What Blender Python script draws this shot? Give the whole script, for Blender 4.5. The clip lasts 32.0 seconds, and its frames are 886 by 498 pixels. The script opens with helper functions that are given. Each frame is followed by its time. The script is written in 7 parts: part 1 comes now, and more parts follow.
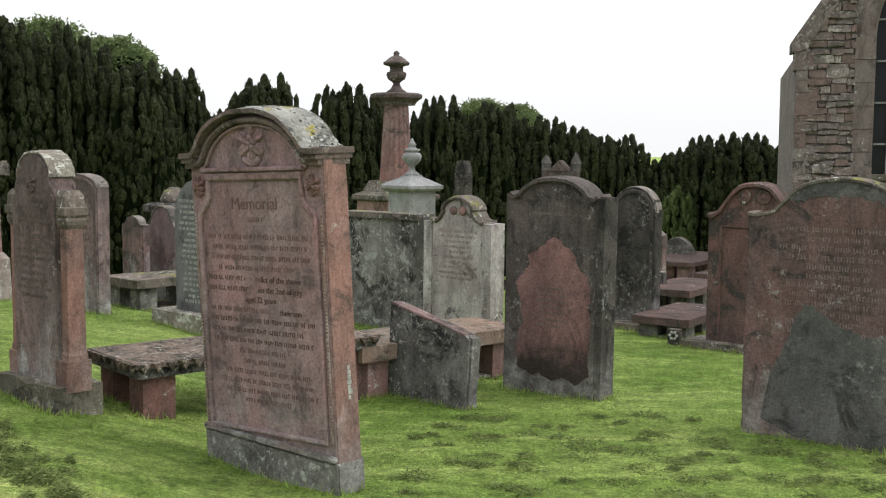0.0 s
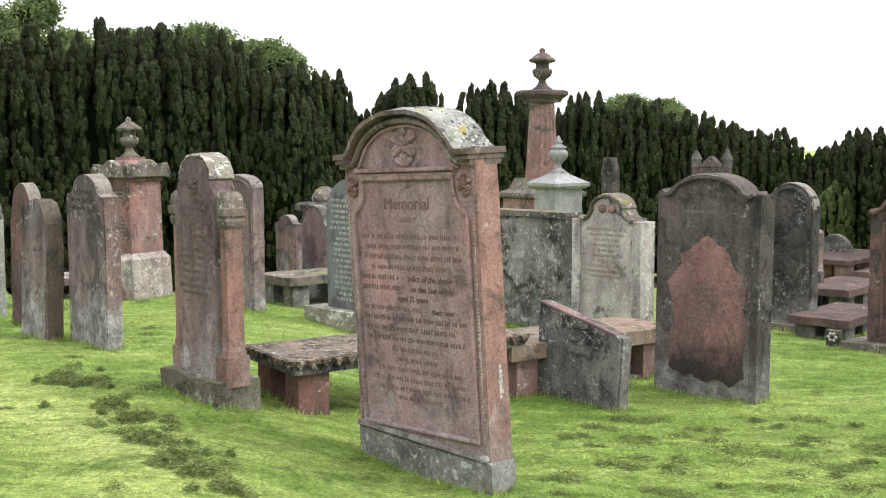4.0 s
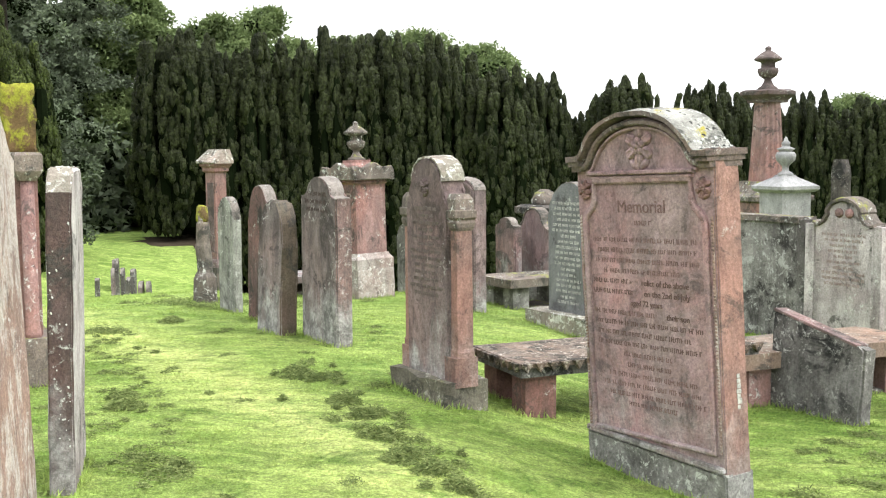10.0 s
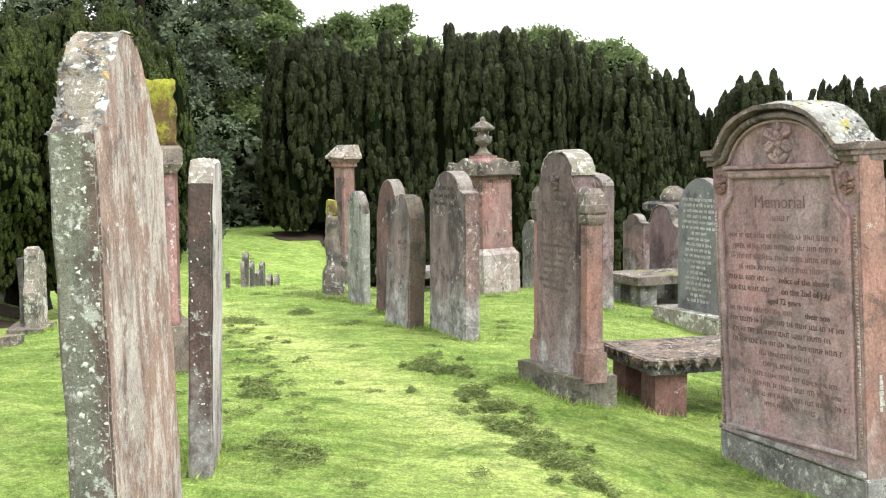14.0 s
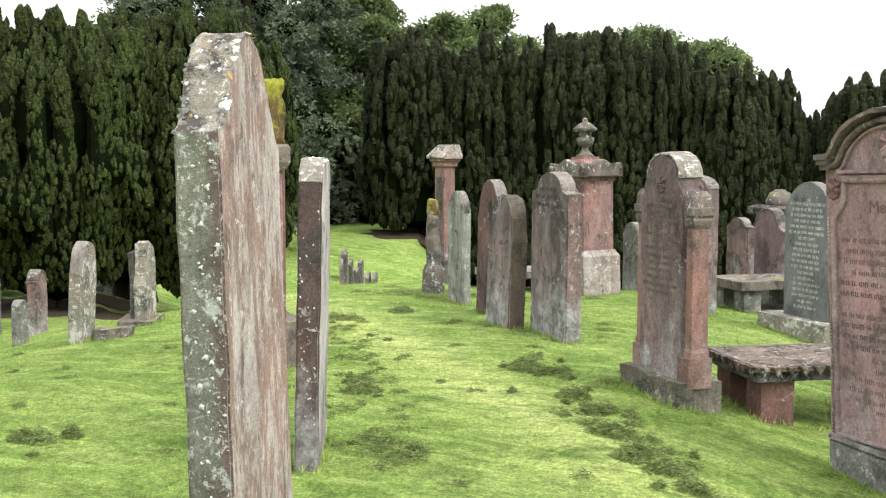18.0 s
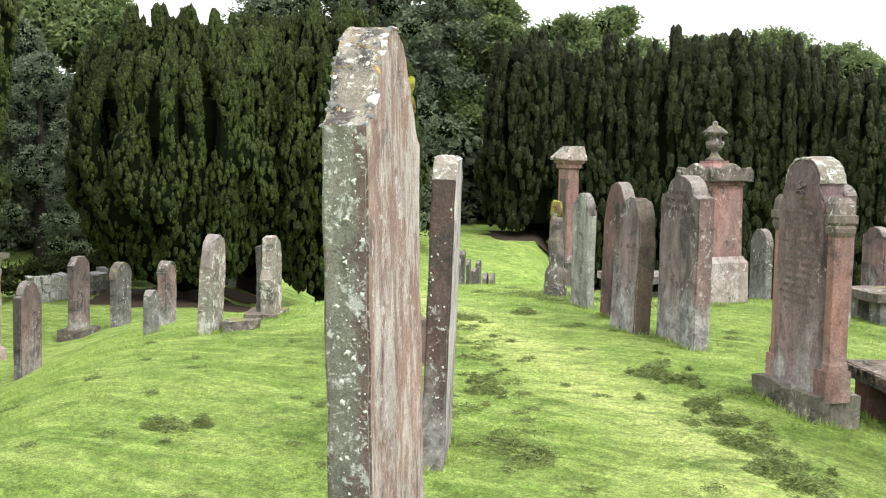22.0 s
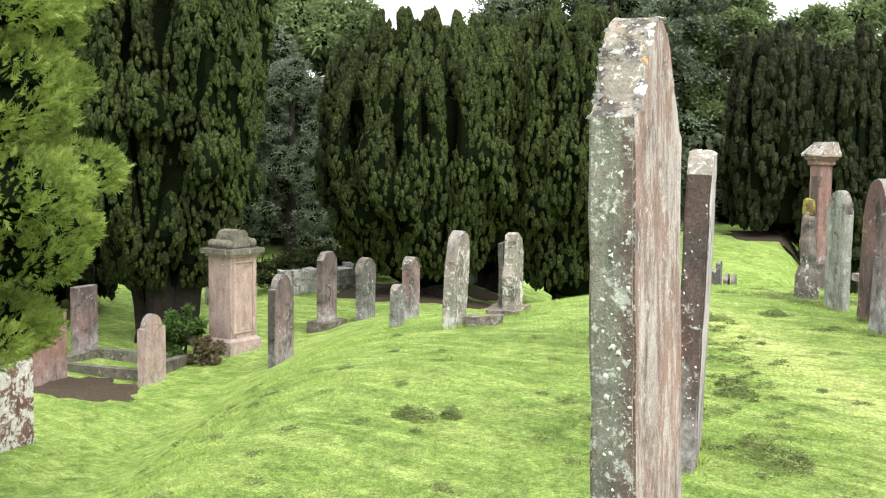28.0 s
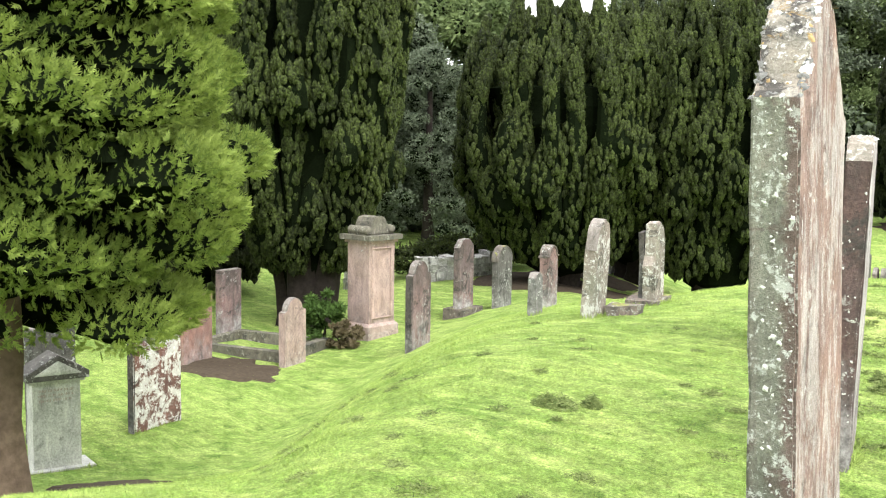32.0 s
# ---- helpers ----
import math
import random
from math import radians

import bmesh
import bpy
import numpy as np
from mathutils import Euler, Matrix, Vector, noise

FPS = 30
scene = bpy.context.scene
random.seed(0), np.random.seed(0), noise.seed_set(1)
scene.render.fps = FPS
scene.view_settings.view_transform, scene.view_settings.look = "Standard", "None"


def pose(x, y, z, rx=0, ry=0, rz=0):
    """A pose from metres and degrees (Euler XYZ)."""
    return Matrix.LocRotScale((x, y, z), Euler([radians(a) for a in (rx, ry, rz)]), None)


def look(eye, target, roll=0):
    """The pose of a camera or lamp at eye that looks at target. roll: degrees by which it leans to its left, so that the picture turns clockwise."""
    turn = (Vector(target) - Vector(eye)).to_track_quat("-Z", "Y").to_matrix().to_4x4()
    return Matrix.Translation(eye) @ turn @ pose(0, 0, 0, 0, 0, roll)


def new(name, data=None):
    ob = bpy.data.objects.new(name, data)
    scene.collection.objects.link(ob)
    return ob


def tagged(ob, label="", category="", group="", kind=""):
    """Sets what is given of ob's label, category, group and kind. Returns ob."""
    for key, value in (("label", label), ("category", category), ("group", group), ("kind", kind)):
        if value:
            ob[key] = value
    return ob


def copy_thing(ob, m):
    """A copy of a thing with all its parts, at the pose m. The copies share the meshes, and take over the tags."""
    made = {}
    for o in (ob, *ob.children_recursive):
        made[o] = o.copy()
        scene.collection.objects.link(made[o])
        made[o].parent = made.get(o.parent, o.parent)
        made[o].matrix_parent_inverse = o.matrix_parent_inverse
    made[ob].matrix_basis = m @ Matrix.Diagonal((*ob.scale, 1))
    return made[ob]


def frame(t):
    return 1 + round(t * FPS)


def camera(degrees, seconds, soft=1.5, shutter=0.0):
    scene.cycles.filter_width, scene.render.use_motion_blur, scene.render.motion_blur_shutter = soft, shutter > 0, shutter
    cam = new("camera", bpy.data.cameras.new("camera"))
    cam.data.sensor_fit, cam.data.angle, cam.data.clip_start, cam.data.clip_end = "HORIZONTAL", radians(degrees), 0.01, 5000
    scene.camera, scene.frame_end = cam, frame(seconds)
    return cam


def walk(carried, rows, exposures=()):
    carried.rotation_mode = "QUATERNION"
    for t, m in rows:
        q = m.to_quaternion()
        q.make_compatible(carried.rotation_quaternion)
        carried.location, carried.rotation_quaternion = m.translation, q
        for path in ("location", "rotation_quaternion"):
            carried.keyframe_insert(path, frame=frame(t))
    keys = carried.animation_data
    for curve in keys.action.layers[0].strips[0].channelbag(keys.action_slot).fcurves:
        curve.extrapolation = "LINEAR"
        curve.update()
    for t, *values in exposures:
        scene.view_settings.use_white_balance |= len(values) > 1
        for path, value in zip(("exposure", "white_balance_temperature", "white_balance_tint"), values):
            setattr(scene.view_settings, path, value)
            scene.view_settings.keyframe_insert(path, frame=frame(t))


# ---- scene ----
cam = camera(42.57, 32.0, soft=1.15)
PATH = [
    (0.0, 0.0000, 0.0000, 1.5000, 85.000, -0.400, 0.000),
    (0.5, 0.0056, 0.0032, 1.5058, 84.884, -0.341, 1.029),
    (1.0, -0.0036, 0.0105, 1.5135, 84.782, -0.105, 1.988),
    (1.5, -0.0138, 0.0108, 1.5165, 84.752, -0.304, 2.891),
    (2.0, -0.0226, 0.0082, 1.5166, 84.777, -0.228, 3.804),
    (2.5, -0.0249, 0.0027, 1.5144, 84.784, -0.148, 4.648),
    (3.0, -0.0296, 0.0001, 1.5111, 84.815, 0.063, 5.518),
    (3.5, -0.0324, 0.0080, 1.5124, 84.823, 0.209, 6.367),
    (5.5, -0.0615, 0.0018, 1.5130, 84.976, 0.475, 9.872),
    (6.0, -0.0755, 0.0164, 1.5085, 85.042, 0.486, 10.843),
    (6.5, -0.0941, 0.0275, 1.5117, 85.057, 0.118, 11.734),
    (7.0, -0.1084, 0.0289, 1.5091, 85.101, 0.058, 12.638),
    (7.5, -0.1140, 0.0280, 1.5085, 85.137, 0.249, 13.446),
    (8.0, -0.1238, 0.0304, 1.5089, 85.132, 0.336, 14.314),
    (8.5, -0.1327, 0.0238, 1.5065, 85.144, 0.501, 15.149),
    (9.0, -0.1394, 0.0182, 1.5097, 85.100, 0.722, 16.052),
    (9.5, -0.1475, 0.0163, 1.5098, 85.096, 0.517, 16.876),
    (10.0, -0.1531, 0.0162, 1.5097, 85.055, 0.510, 17.750),
    (10.5, -0.1646, 0.0103, 1.5086, 85.067, 0.854, 18.443),
    (11.0, -0.1734, -0.0008, 1.5105, 85.010, 0.702, 19.303),
    (11.5, -0.1813, -0.0028, 1.5084, 84.989, 0.870, 20.075),
    (12.0, -0.1859, -0.0023, 1.4933, 85.070, 0.848, 20.914),
    (12.5, -0.1875, 0.0002, 1.4928, 85.064, 0.603, 21.695),
    (13.0, -0.1920, 0.0019, 1.4913, 85.047, 0.703, 22.459),
    (13.5, -0.1858, -0.0021, 1.4898, 85.012, 0.450, 23.221),
    (14.0, -0.1925, 0.0005, 1.4904, 84.970, 0.389, 23.931),
    (14.5, -0.1984, -0.0031, 1.4907, 84.955, 0.426, 24.506),
    (16.5, -0.2092, -0.0222, 1.4935, 84.923, 0.305, 27.010),
    (17.0, -0.2127, -0.0223, 1.4931, 84.937, 0.061, 27.661),
    (17.5, -0.2200, -0.0236, 1.4941, 84.940, -0.253, 28.254),
    (18.0, -0.2241, -0.0305, 1.4932, 84.977, -0.134, 28.838),
    (18.5, -0.2306, -0.0329, 1.4927, 85.007, 0.003, 29.404),
    (19.0, -0.2396, -0.0228, 1.4895, 85.020, 0.057, 30.011),
    (19.5, -0.2561, -0.0131, 1.4878, 85.027, -0.513, 30.705),
    (20.0, -0.2694, -0.0180, 1.4880, 85.062, -1.019, 31.488),
    (20.5, -0.2812, -0.0171, 1.4849, 85.065, -0.979, 32.243),
    (21.0, -0.2895, -0.0234, 1.4845, 85.035, -0.995, 33.085),
    (21.5, -0.2981, -0.0268, 1.4827, 85.017, -0.924, 33.873),
    (22.0, -0.3133, -0.0194, 1.4825, 84.972, -1.118, 34.791),
    (22.5, -0.3217, -0.0194, 1.4841, 84.961, -1.493, 35.722),
    (23.0, -0.3255, -0.0305, 1.4797, 84.942, -0.971, 37.292),
    (23.5, -0.3328, -0.0343, 1.4792, 84.916, -1.084, 38.297),
    (24.0, -0.3382, -0.0369, 1.4786, 84.869, -0.915, 39.252),
    (24.5, -0.3435, -0.0442, 1.4776, 84.856, -1.153, 40.135),
    (25.0, -0.3508, -0.0483, 1.4756, 84.826, -1.189, 41.079),
    (25.5, -0.3550, -0.0472, 1.4747, 84.789, -1.020, 41.937),
    (27.5, -0.3732, -0.0543, 1.4668, 84.751, -0.820, 45.622),
    (28.0, -0.3758, -0.0572, 1.4656, 84.729, -0.706, 46.567),
    (28.5, -0.3871, -0.0529, 1.4630, 84.687, -0.806, 47.437),
    (29.0, -0.3986, -0.0489, 1.4597, 84.622, -0.807, 48.369),
    (29.5, -0.3978, -0.0477, 1.4563, 84.550, -0.802, 49.251),
    (30.0, -0.4025, -0.0443, 1.4521, 84.472, -0.796, 50.159),
    (30.5, -0.4123, -0.0411, 1.4510, 84.356, -1.045, 51.028),
    (31.0, -0.4191, -0.0444, 1.4500, 84.247, -1.061, 51.878),
    (31.5, -0.4263, -0.0520, 1.4498, 84.145, -0.926, 52.608),
    (32.0, -0.4297, -0.0603, 1.4480, 84.067, -0.814, 53.394),
]
EXPOSURES = [(0.0, -0.04), (1.0, 0.0), (2.0, 0.24), (3.5, 0.57), (6.0, 0.84), (9.0, 0.98), (14.0, 0.98), (17.0, 0.74), (20.0, 0.80), (25.0, 0.88), (28.0, 1.02), (32.0, 1.26)]
walk(cam, [(t, pose(x, y, z, a, b, c)) for t, x, y, z, a, b, c in PATH], EXPOSURES)

# ---- light: bright overcast sky with a weak wide sun ----
world = bpy.data.worlds.new("world")
scene.world = world
world.use_nodes = True
wn, wl = world.node_tree.nodes, world.node_tree.links
wn.clear()
sky = wn.new("ShaderNodeTexSky")
sky.sky_type, sky.sun_disc = "NISHITA", False
sky.sun_elevation, sky.sun_rotation = radians(52), radians(100)
sky.dust_density, sky.air_density, sky.ozone_density = 4.0, 1.2, 1.0
cloud = wn.new("ShaderNodeHueSaturation")
cloud.inputs["Saturation"].default_value = 0.25
veil = wn.new("ShaderNodeMix")
veil.data_type = "RGBA"
veil.inputs[0].default_value = 0.85
veil.inputs[7].default_value = (6.75, 6.85, 6.95, 1)
back = wn.new("ShaderNodeBackground")
wout = wn.new("ShaderNodeOutputWorld")
wl.new(sky.outputs[0], cloud.inputs["Color"])
wl.new(cloud.outputs[0], veil.inputs[6])
# an overcast sky is brighter overhead than at the horizon
where = wn.new("ShaderNodeTexCoord")
split = wn.new("ShaderNodeSeparateXYZ")
rise = wn.new("ShaderNodeMapRange")
rise.inputs["From Min"].default_value, rise.inputs["From Max"].default_value = 0.0, 1.0
rise.inputs["To Min"].default_value, rise.inputs["To Max"].default_value = 0.166, 0.268
wl.new(where.outputs["Generated"], split.inputs[0])
wl.new(split.outputs[2], rise.inputs["Value"])
wl.new(rise.outputs[0], back.inputs["Strength"])
wl.new(veil.outputs[2], back.inputs["Color"])
wl.new(back.outputs[0], wout.inputs["Surface"])
sun = new("sun", bpy.data.lights.new("sun", "SUN"))
sun.data.energy, sun.data.angle, sun.data.color = 1.5, radians(22), (1.0, 0.985, 0.955)
SUN_AZ, SUN_EL = radians(100), radians(52)
sun_from = Vector((math.sin(SUN_AZ) * math.cos(SUN_EL), math.cos(SUN_AZ) * math.cos(SUN_EL), math.sin(SUN_EL)))
sun.matrix_world = look(tuple(sun_from * 60), (0, 0, 0))


# ---- materials ----
class Nodes:
    def __init__(self, name):
        self.mat = bpy.data.materials.new(name)
        self.mat.use_nodes = True
        self.tree = self.mat.node_tree
        self.tree.nodes.clear()
        self.out = self.add("ShaderNodeOutputMaterial")
        self.bsdf = self.add("ShaderNodeBsdfPrincipled")
        self.link(self.bsdf.outputs[0], self.out.inputs[0])
        self.bsdf.inputs["Specular IOR Level"].default_value = 0.12

    def add(self, kind):
        return self.tree.nodes.new(kind)

    def link(self, a, b):
        self.tree.links.new(a, b)

    def coords(self, scale=(1, 1, 1), vary=True):
        tc = self.add("ShaderNodeTexCoord")
        mp = self.add("ShaderNodeMapping")
        mp.inputs["Scale"].default_value = scale
        self.link(tc.outputs["Object"], mp.inputs["Vector"])
        if vary:
            info = self.add("ShaderNodeObjectInfo")
            mul = self.add("ShaderNodeMath")
            mul.operation = "MULTIPLY"
            mul.inputs[1].default_value = 37.0
            self.link(info.outputs["Random"], mul.inputs[0])
            self.link(mul.outputs[0], mp.inputs["Location"])
        return mp.outputs[0]

    def noise(self, vec, scale, detail=4.0, rough=0.6, dist=0.0):
        n = self.add("ShaderNodeTexNoise")
        n.inputs["Scale"].default_value = scale
        n.inputs["Detail"].default_value = detail
        n.inputs["Roughness"].default_value = rough
        n.inputs["Distortion"].default_value = dist
        self.link(vec, n.inputs["Vector"])
        return n.outputs["Fac"]

    def ramp(self, fac, lo, hi, a=0.0, b=1.0):
        r = self.add("ShaderNodeMapRange")
        r.inputs["From Min"].default_value, r.inputs["From Max"].default_value = lo, hi
        r.inputs["To Min"].default_value, r.inputs["To Max"].default_value = a, b
        self.link(fac, r.inputs["Value"])
        return r.outputs[0]

    def mix(self, fac, a, b, blend="MIX"):
        m = self.add("ShaderNodeMix")
        m.data_type, m.blend_type = "RGBA", blend
        for sock, v in ((m.inputs[0], fac), (m.inputs[6], a), (m.inputs[7], b)):
            if isinstance(v, (int, float)):
                sock.default_value = v
            elif isinstance(v, tuple):
                sock.default_value = (*v, 1)
            else:
                self.link(v, sock)
        return m.outputs[2]

    def math(self, op, a, b):
        m = self.add("ShaderNodeMath")
        m.operation = op
        for sock, v in zip(m.inputs, (a, b)):
            if isinstance(v, (int, float)):
                sock.default_value = v
            else:
                self.link(v, sock)
        return m.outputs[0]

    def bump(self, height, strength, distance):
        b = self.add("ShaderNodeBump")
        b.inputs["Strength"].default_value, b.inputs["Distance"].default_value = strength, distance
        self.link(height, b.inputs["Height"])
        self.link(b.outputs[0], self.bsdf.inputs["Normal"])


def stone_mat(name, base, second, stain=(0.05, 0.05, 0.045), stained=0.45, lichen=(0.55, 0.57, 0.52), lichened=0.35,
              moss=(0.13, 0.135, 0.04), mossy=0.0, streak=0.4, rough=0.9, white=0.0, film=0.0, wash=0.0, size=1.0, strip=None, soot=0.0, foot_dark=0.0):
    """Weathered stone: mottled body, grey film, soot blotches, run-off streaks, crust lichen and moss."""
    n = Nodes(name)
    v = n.coords((size, size, size))
    big = n.noise(v, 2.2, 5, 0.6, 0.4)
    col = n.mix(n.ramp(big, 0.35, 0.65), base, second)
    if film:
        fm = n.noise(v, 1.5, 8, 0.72, 0.7)
        col = n.mix(n.math("MULTIPLY", n.ramp(fm, 0.36, 0.60), film), col, tuple(0.4 * c + 0.6 * (sum(base) / 3) for c in base))
    tall = n.noise(n.coords((9 * size, 9 * size, 0.9)), 1.0, 6, 0.7, 0.3)
    col = n.mix(n.math("MULTIPLY", n.ramp(tall, 0.45, 0.72), streak), col, stain)
    blot = n.noise(v, 3.4, 9, 0.74, 0.8)
    col = n.mix(n.math("MULTIPLY", n.ramp(blot, 0.63 - 0.2 * stained, 0.68 - 0.16 * stained), min(1, stained + 0.3)), col, stain)
    if strip:
        sep = n.add("ShaderNodeSeparateXYZ")
        tc = n.add("ShaderNodeTexCoord")
        n.link(tc.outputs["Object"], sep.inputs[0])
        edge = n.math("ADD", sep.outputs[1], n.math("MULTIPLY", n.noise(v, 5, 8, 0.8), 0.09))
        col = n.mix(n.math("MULTIPLY", n.ramp(edge, 0.09, 0.066), 0.85), col, strip)
    if white:
        pale = n.noise(n.coords((5, 5, 1.7)), 1.0, 9, 0.8, 0.5)
        brk = n.noise(v, 4.0, 9, 0.8)
        col = n.mix(n.math("MULTIPLY", n.math("MULTIPLY", n.ramp(pale, 0.48, 0.53), n.ramp(brk, 0.42, 0.50)), white), col, lichen)
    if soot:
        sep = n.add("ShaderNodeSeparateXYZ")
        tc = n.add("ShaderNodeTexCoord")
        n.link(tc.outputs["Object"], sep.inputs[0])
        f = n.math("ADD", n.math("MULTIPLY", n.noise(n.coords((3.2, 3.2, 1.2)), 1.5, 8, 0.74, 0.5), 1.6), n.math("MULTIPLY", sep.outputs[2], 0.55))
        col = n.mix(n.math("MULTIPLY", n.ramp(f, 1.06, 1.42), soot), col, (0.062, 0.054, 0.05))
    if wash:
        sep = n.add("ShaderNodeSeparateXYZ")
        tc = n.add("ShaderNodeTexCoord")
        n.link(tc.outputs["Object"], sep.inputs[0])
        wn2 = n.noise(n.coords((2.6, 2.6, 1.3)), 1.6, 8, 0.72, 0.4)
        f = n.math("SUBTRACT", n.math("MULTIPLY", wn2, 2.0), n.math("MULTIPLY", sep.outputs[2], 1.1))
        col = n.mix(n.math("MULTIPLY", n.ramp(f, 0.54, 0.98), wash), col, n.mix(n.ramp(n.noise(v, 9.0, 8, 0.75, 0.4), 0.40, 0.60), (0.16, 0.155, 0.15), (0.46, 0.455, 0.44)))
    # near-black brown mixed in towards the foot, with a noisy edge
    if foot_dark:
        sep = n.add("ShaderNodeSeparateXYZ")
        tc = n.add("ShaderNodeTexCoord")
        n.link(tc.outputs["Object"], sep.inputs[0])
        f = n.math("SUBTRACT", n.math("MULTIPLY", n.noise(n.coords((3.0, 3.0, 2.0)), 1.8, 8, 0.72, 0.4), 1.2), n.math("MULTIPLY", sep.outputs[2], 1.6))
        col = n.mix(n.math("MULTIPLY", n.ramp(f, -0.10, 0.32), foot_dark), col, (0.042, 0.035, 0.032))
    tone = n.add("ShaderNodeVectorMath")
    tone.operation = "SCALE"
    n.link(col, tone.inputs[0])
    n.link(n.ramp(n.noise(n.coords((1.0, 1.0, 0.55)), 5.0, 9, 0.78, 0.7), 0.34, 0.66, 0.60, 1.30), tone.inputs["Scale"])
    col = tone.outputs[0]
    fine = n.noise(v, 70, 5, 0.7)
    col = n.mix(0.62, col, n.mix(n.ramp(fine, 0.3, 0.7), (0.25, 0.25, 0.25), (0.75, 0.75, 0.75)), "OVERLAY")
    spots = n.noise(v, 22, 7, 0.78, 0.5)
    area = n.noise(v, 2.7, 5, 0.65, 1.0)
    lic = n.math("MULTIPLY", n.ramp(spots, 0.55, 0.60), n.ramp(area, 0.66 - 0.32 * lichened, 0.74 - 0.3 * lichened))
    col = n.mix(n.math("MULTIPLY", lic, 0.85), col, lichen)
    black = n.math("MULTIPLY", n.ramp(n.noise(v, 30, 7, 0.8, 0.4), 0.57, 0.61), n.ramp(n.noise(v, 3.1, 4, 0.6, 0.9), 0.50, 0.62))
    col = n.mix(n.math("MULTIPLY", black, 0.25 + 0.7 * stained), col, (0.03, 0.03, 0.028))
    patch = n.noise(v, 5.5, 9, 0.76, 0.3)
    pale = n.ramp(patch, 0.74 - 0.2 * lichened, 0.77 - 0.2 * lichened)
    col = n.mix(n.math("MULTIPLY", pale, 0.6), col, lichen)
    if mossy:
        mo = n.noise(v, 6.0, 8, 0.72, 0.3)
        geo = n.add("ShaderNodeNewGeometry")
        sep = n.add("ShaderNodeSeparateXYZ")
        n.link(geo.outputs["Normal"], sep.inputs[0])
        top = n.ramp(sep.outputs[2], 0.0, 0.8, 0.0, 0.10)
        f = n.ramp(n.math("ADD", mo, top), 0.80 - 0.3 * mossy, 0.88 - 0.3 * mossy)
        col = n.mix(f, col, n.mix(n.ramp(fine, 0.3, 0.7), moss, tuple(c * 2.0 for c in moss)))
    n.link(col, n.bsdf.inputs["Base Color"])
    n.bsdf.inputs["Roughness"].default_value = rough
    h = n.math("ADD", n.math("MULTIPLY", fine, 0.45), n.math("ADD", n.math("MULTIPLY", spots, 0.8), n.math("MULTIPLY", big, 1.5)))
    n.bump(h, 0.9, 0.012)
    return n.mat


RED = stone_mat("red_sandstone", (0.31, 0.155, 0.132), (0.225, 0.13, 0.12), stained=0.45, lichened=0.3, streak=0.45, film=0.6)
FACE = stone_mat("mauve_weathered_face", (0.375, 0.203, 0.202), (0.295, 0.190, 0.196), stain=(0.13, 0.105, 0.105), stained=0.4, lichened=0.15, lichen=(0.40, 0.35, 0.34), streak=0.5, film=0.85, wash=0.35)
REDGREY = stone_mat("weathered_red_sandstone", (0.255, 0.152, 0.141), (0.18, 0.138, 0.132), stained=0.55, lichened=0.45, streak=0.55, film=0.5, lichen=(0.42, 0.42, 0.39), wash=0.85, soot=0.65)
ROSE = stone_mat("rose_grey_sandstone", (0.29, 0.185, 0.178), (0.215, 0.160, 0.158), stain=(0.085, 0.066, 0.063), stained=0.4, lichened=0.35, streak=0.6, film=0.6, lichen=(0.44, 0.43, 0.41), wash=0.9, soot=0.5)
SLATE = stone_mat("weathered_grey_slate", (0.185, 0.19, 0.19), (0.14, 0.145, 0.146), stained=0.35, lichened=0.25, streak=0.4, rough=0.6)
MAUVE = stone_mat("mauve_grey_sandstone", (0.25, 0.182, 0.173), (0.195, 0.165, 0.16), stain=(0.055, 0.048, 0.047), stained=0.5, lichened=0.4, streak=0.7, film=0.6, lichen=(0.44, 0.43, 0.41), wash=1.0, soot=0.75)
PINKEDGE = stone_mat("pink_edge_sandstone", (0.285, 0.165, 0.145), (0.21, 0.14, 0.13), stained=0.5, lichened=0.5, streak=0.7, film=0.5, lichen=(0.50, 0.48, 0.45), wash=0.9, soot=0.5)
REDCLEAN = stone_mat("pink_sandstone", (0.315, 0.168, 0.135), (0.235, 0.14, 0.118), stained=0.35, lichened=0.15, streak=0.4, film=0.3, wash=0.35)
PALEPINK = stone_mat("pale_pink_sandstone", (0.39, 0.28, 0.245), (0.33, 0.25, 0.225), stained=0.2, lichened=0.25, streak=0.3, wash=0.3)
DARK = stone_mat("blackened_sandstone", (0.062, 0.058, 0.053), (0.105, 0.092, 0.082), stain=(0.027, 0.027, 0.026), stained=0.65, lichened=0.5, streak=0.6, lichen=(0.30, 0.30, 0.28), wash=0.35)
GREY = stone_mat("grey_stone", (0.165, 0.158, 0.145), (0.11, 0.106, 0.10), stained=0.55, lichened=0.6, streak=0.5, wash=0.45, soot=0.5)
LICHEN = stone_mat("lichen_crusted_stone", (0.27, 0.22, 0.19), (0.22, 0.21, 0.17), stained=0.45, lichened=0.95, lichen=(0.62, 0.63, 0.58), streak=0.3)
LICHENSIDE = stone_mat("lichen_streaked_sandstone", (0.27, 0.195, 0.17), (0.31, 0.205, 0.165), stain=(0.12, 0.088, 0.08), stained=0.4, lichened=0.55, lichen=(0.60, 0.585, 0.55), streak=0.3, white=0.5, size=1.4)
GREENGREY = stone_mat("lichen_green_edge_stone", (0.20, 0.205, 0.165), (0.145, 0.155, 0.12), stain=(0.11, 0.075, 0.068), stained=0.3, lichened=0.85, lichen=(0.50, 0.53, 0.48), streak=0.35, size=2.2, strip=(0.125, 0.088, 0.077))
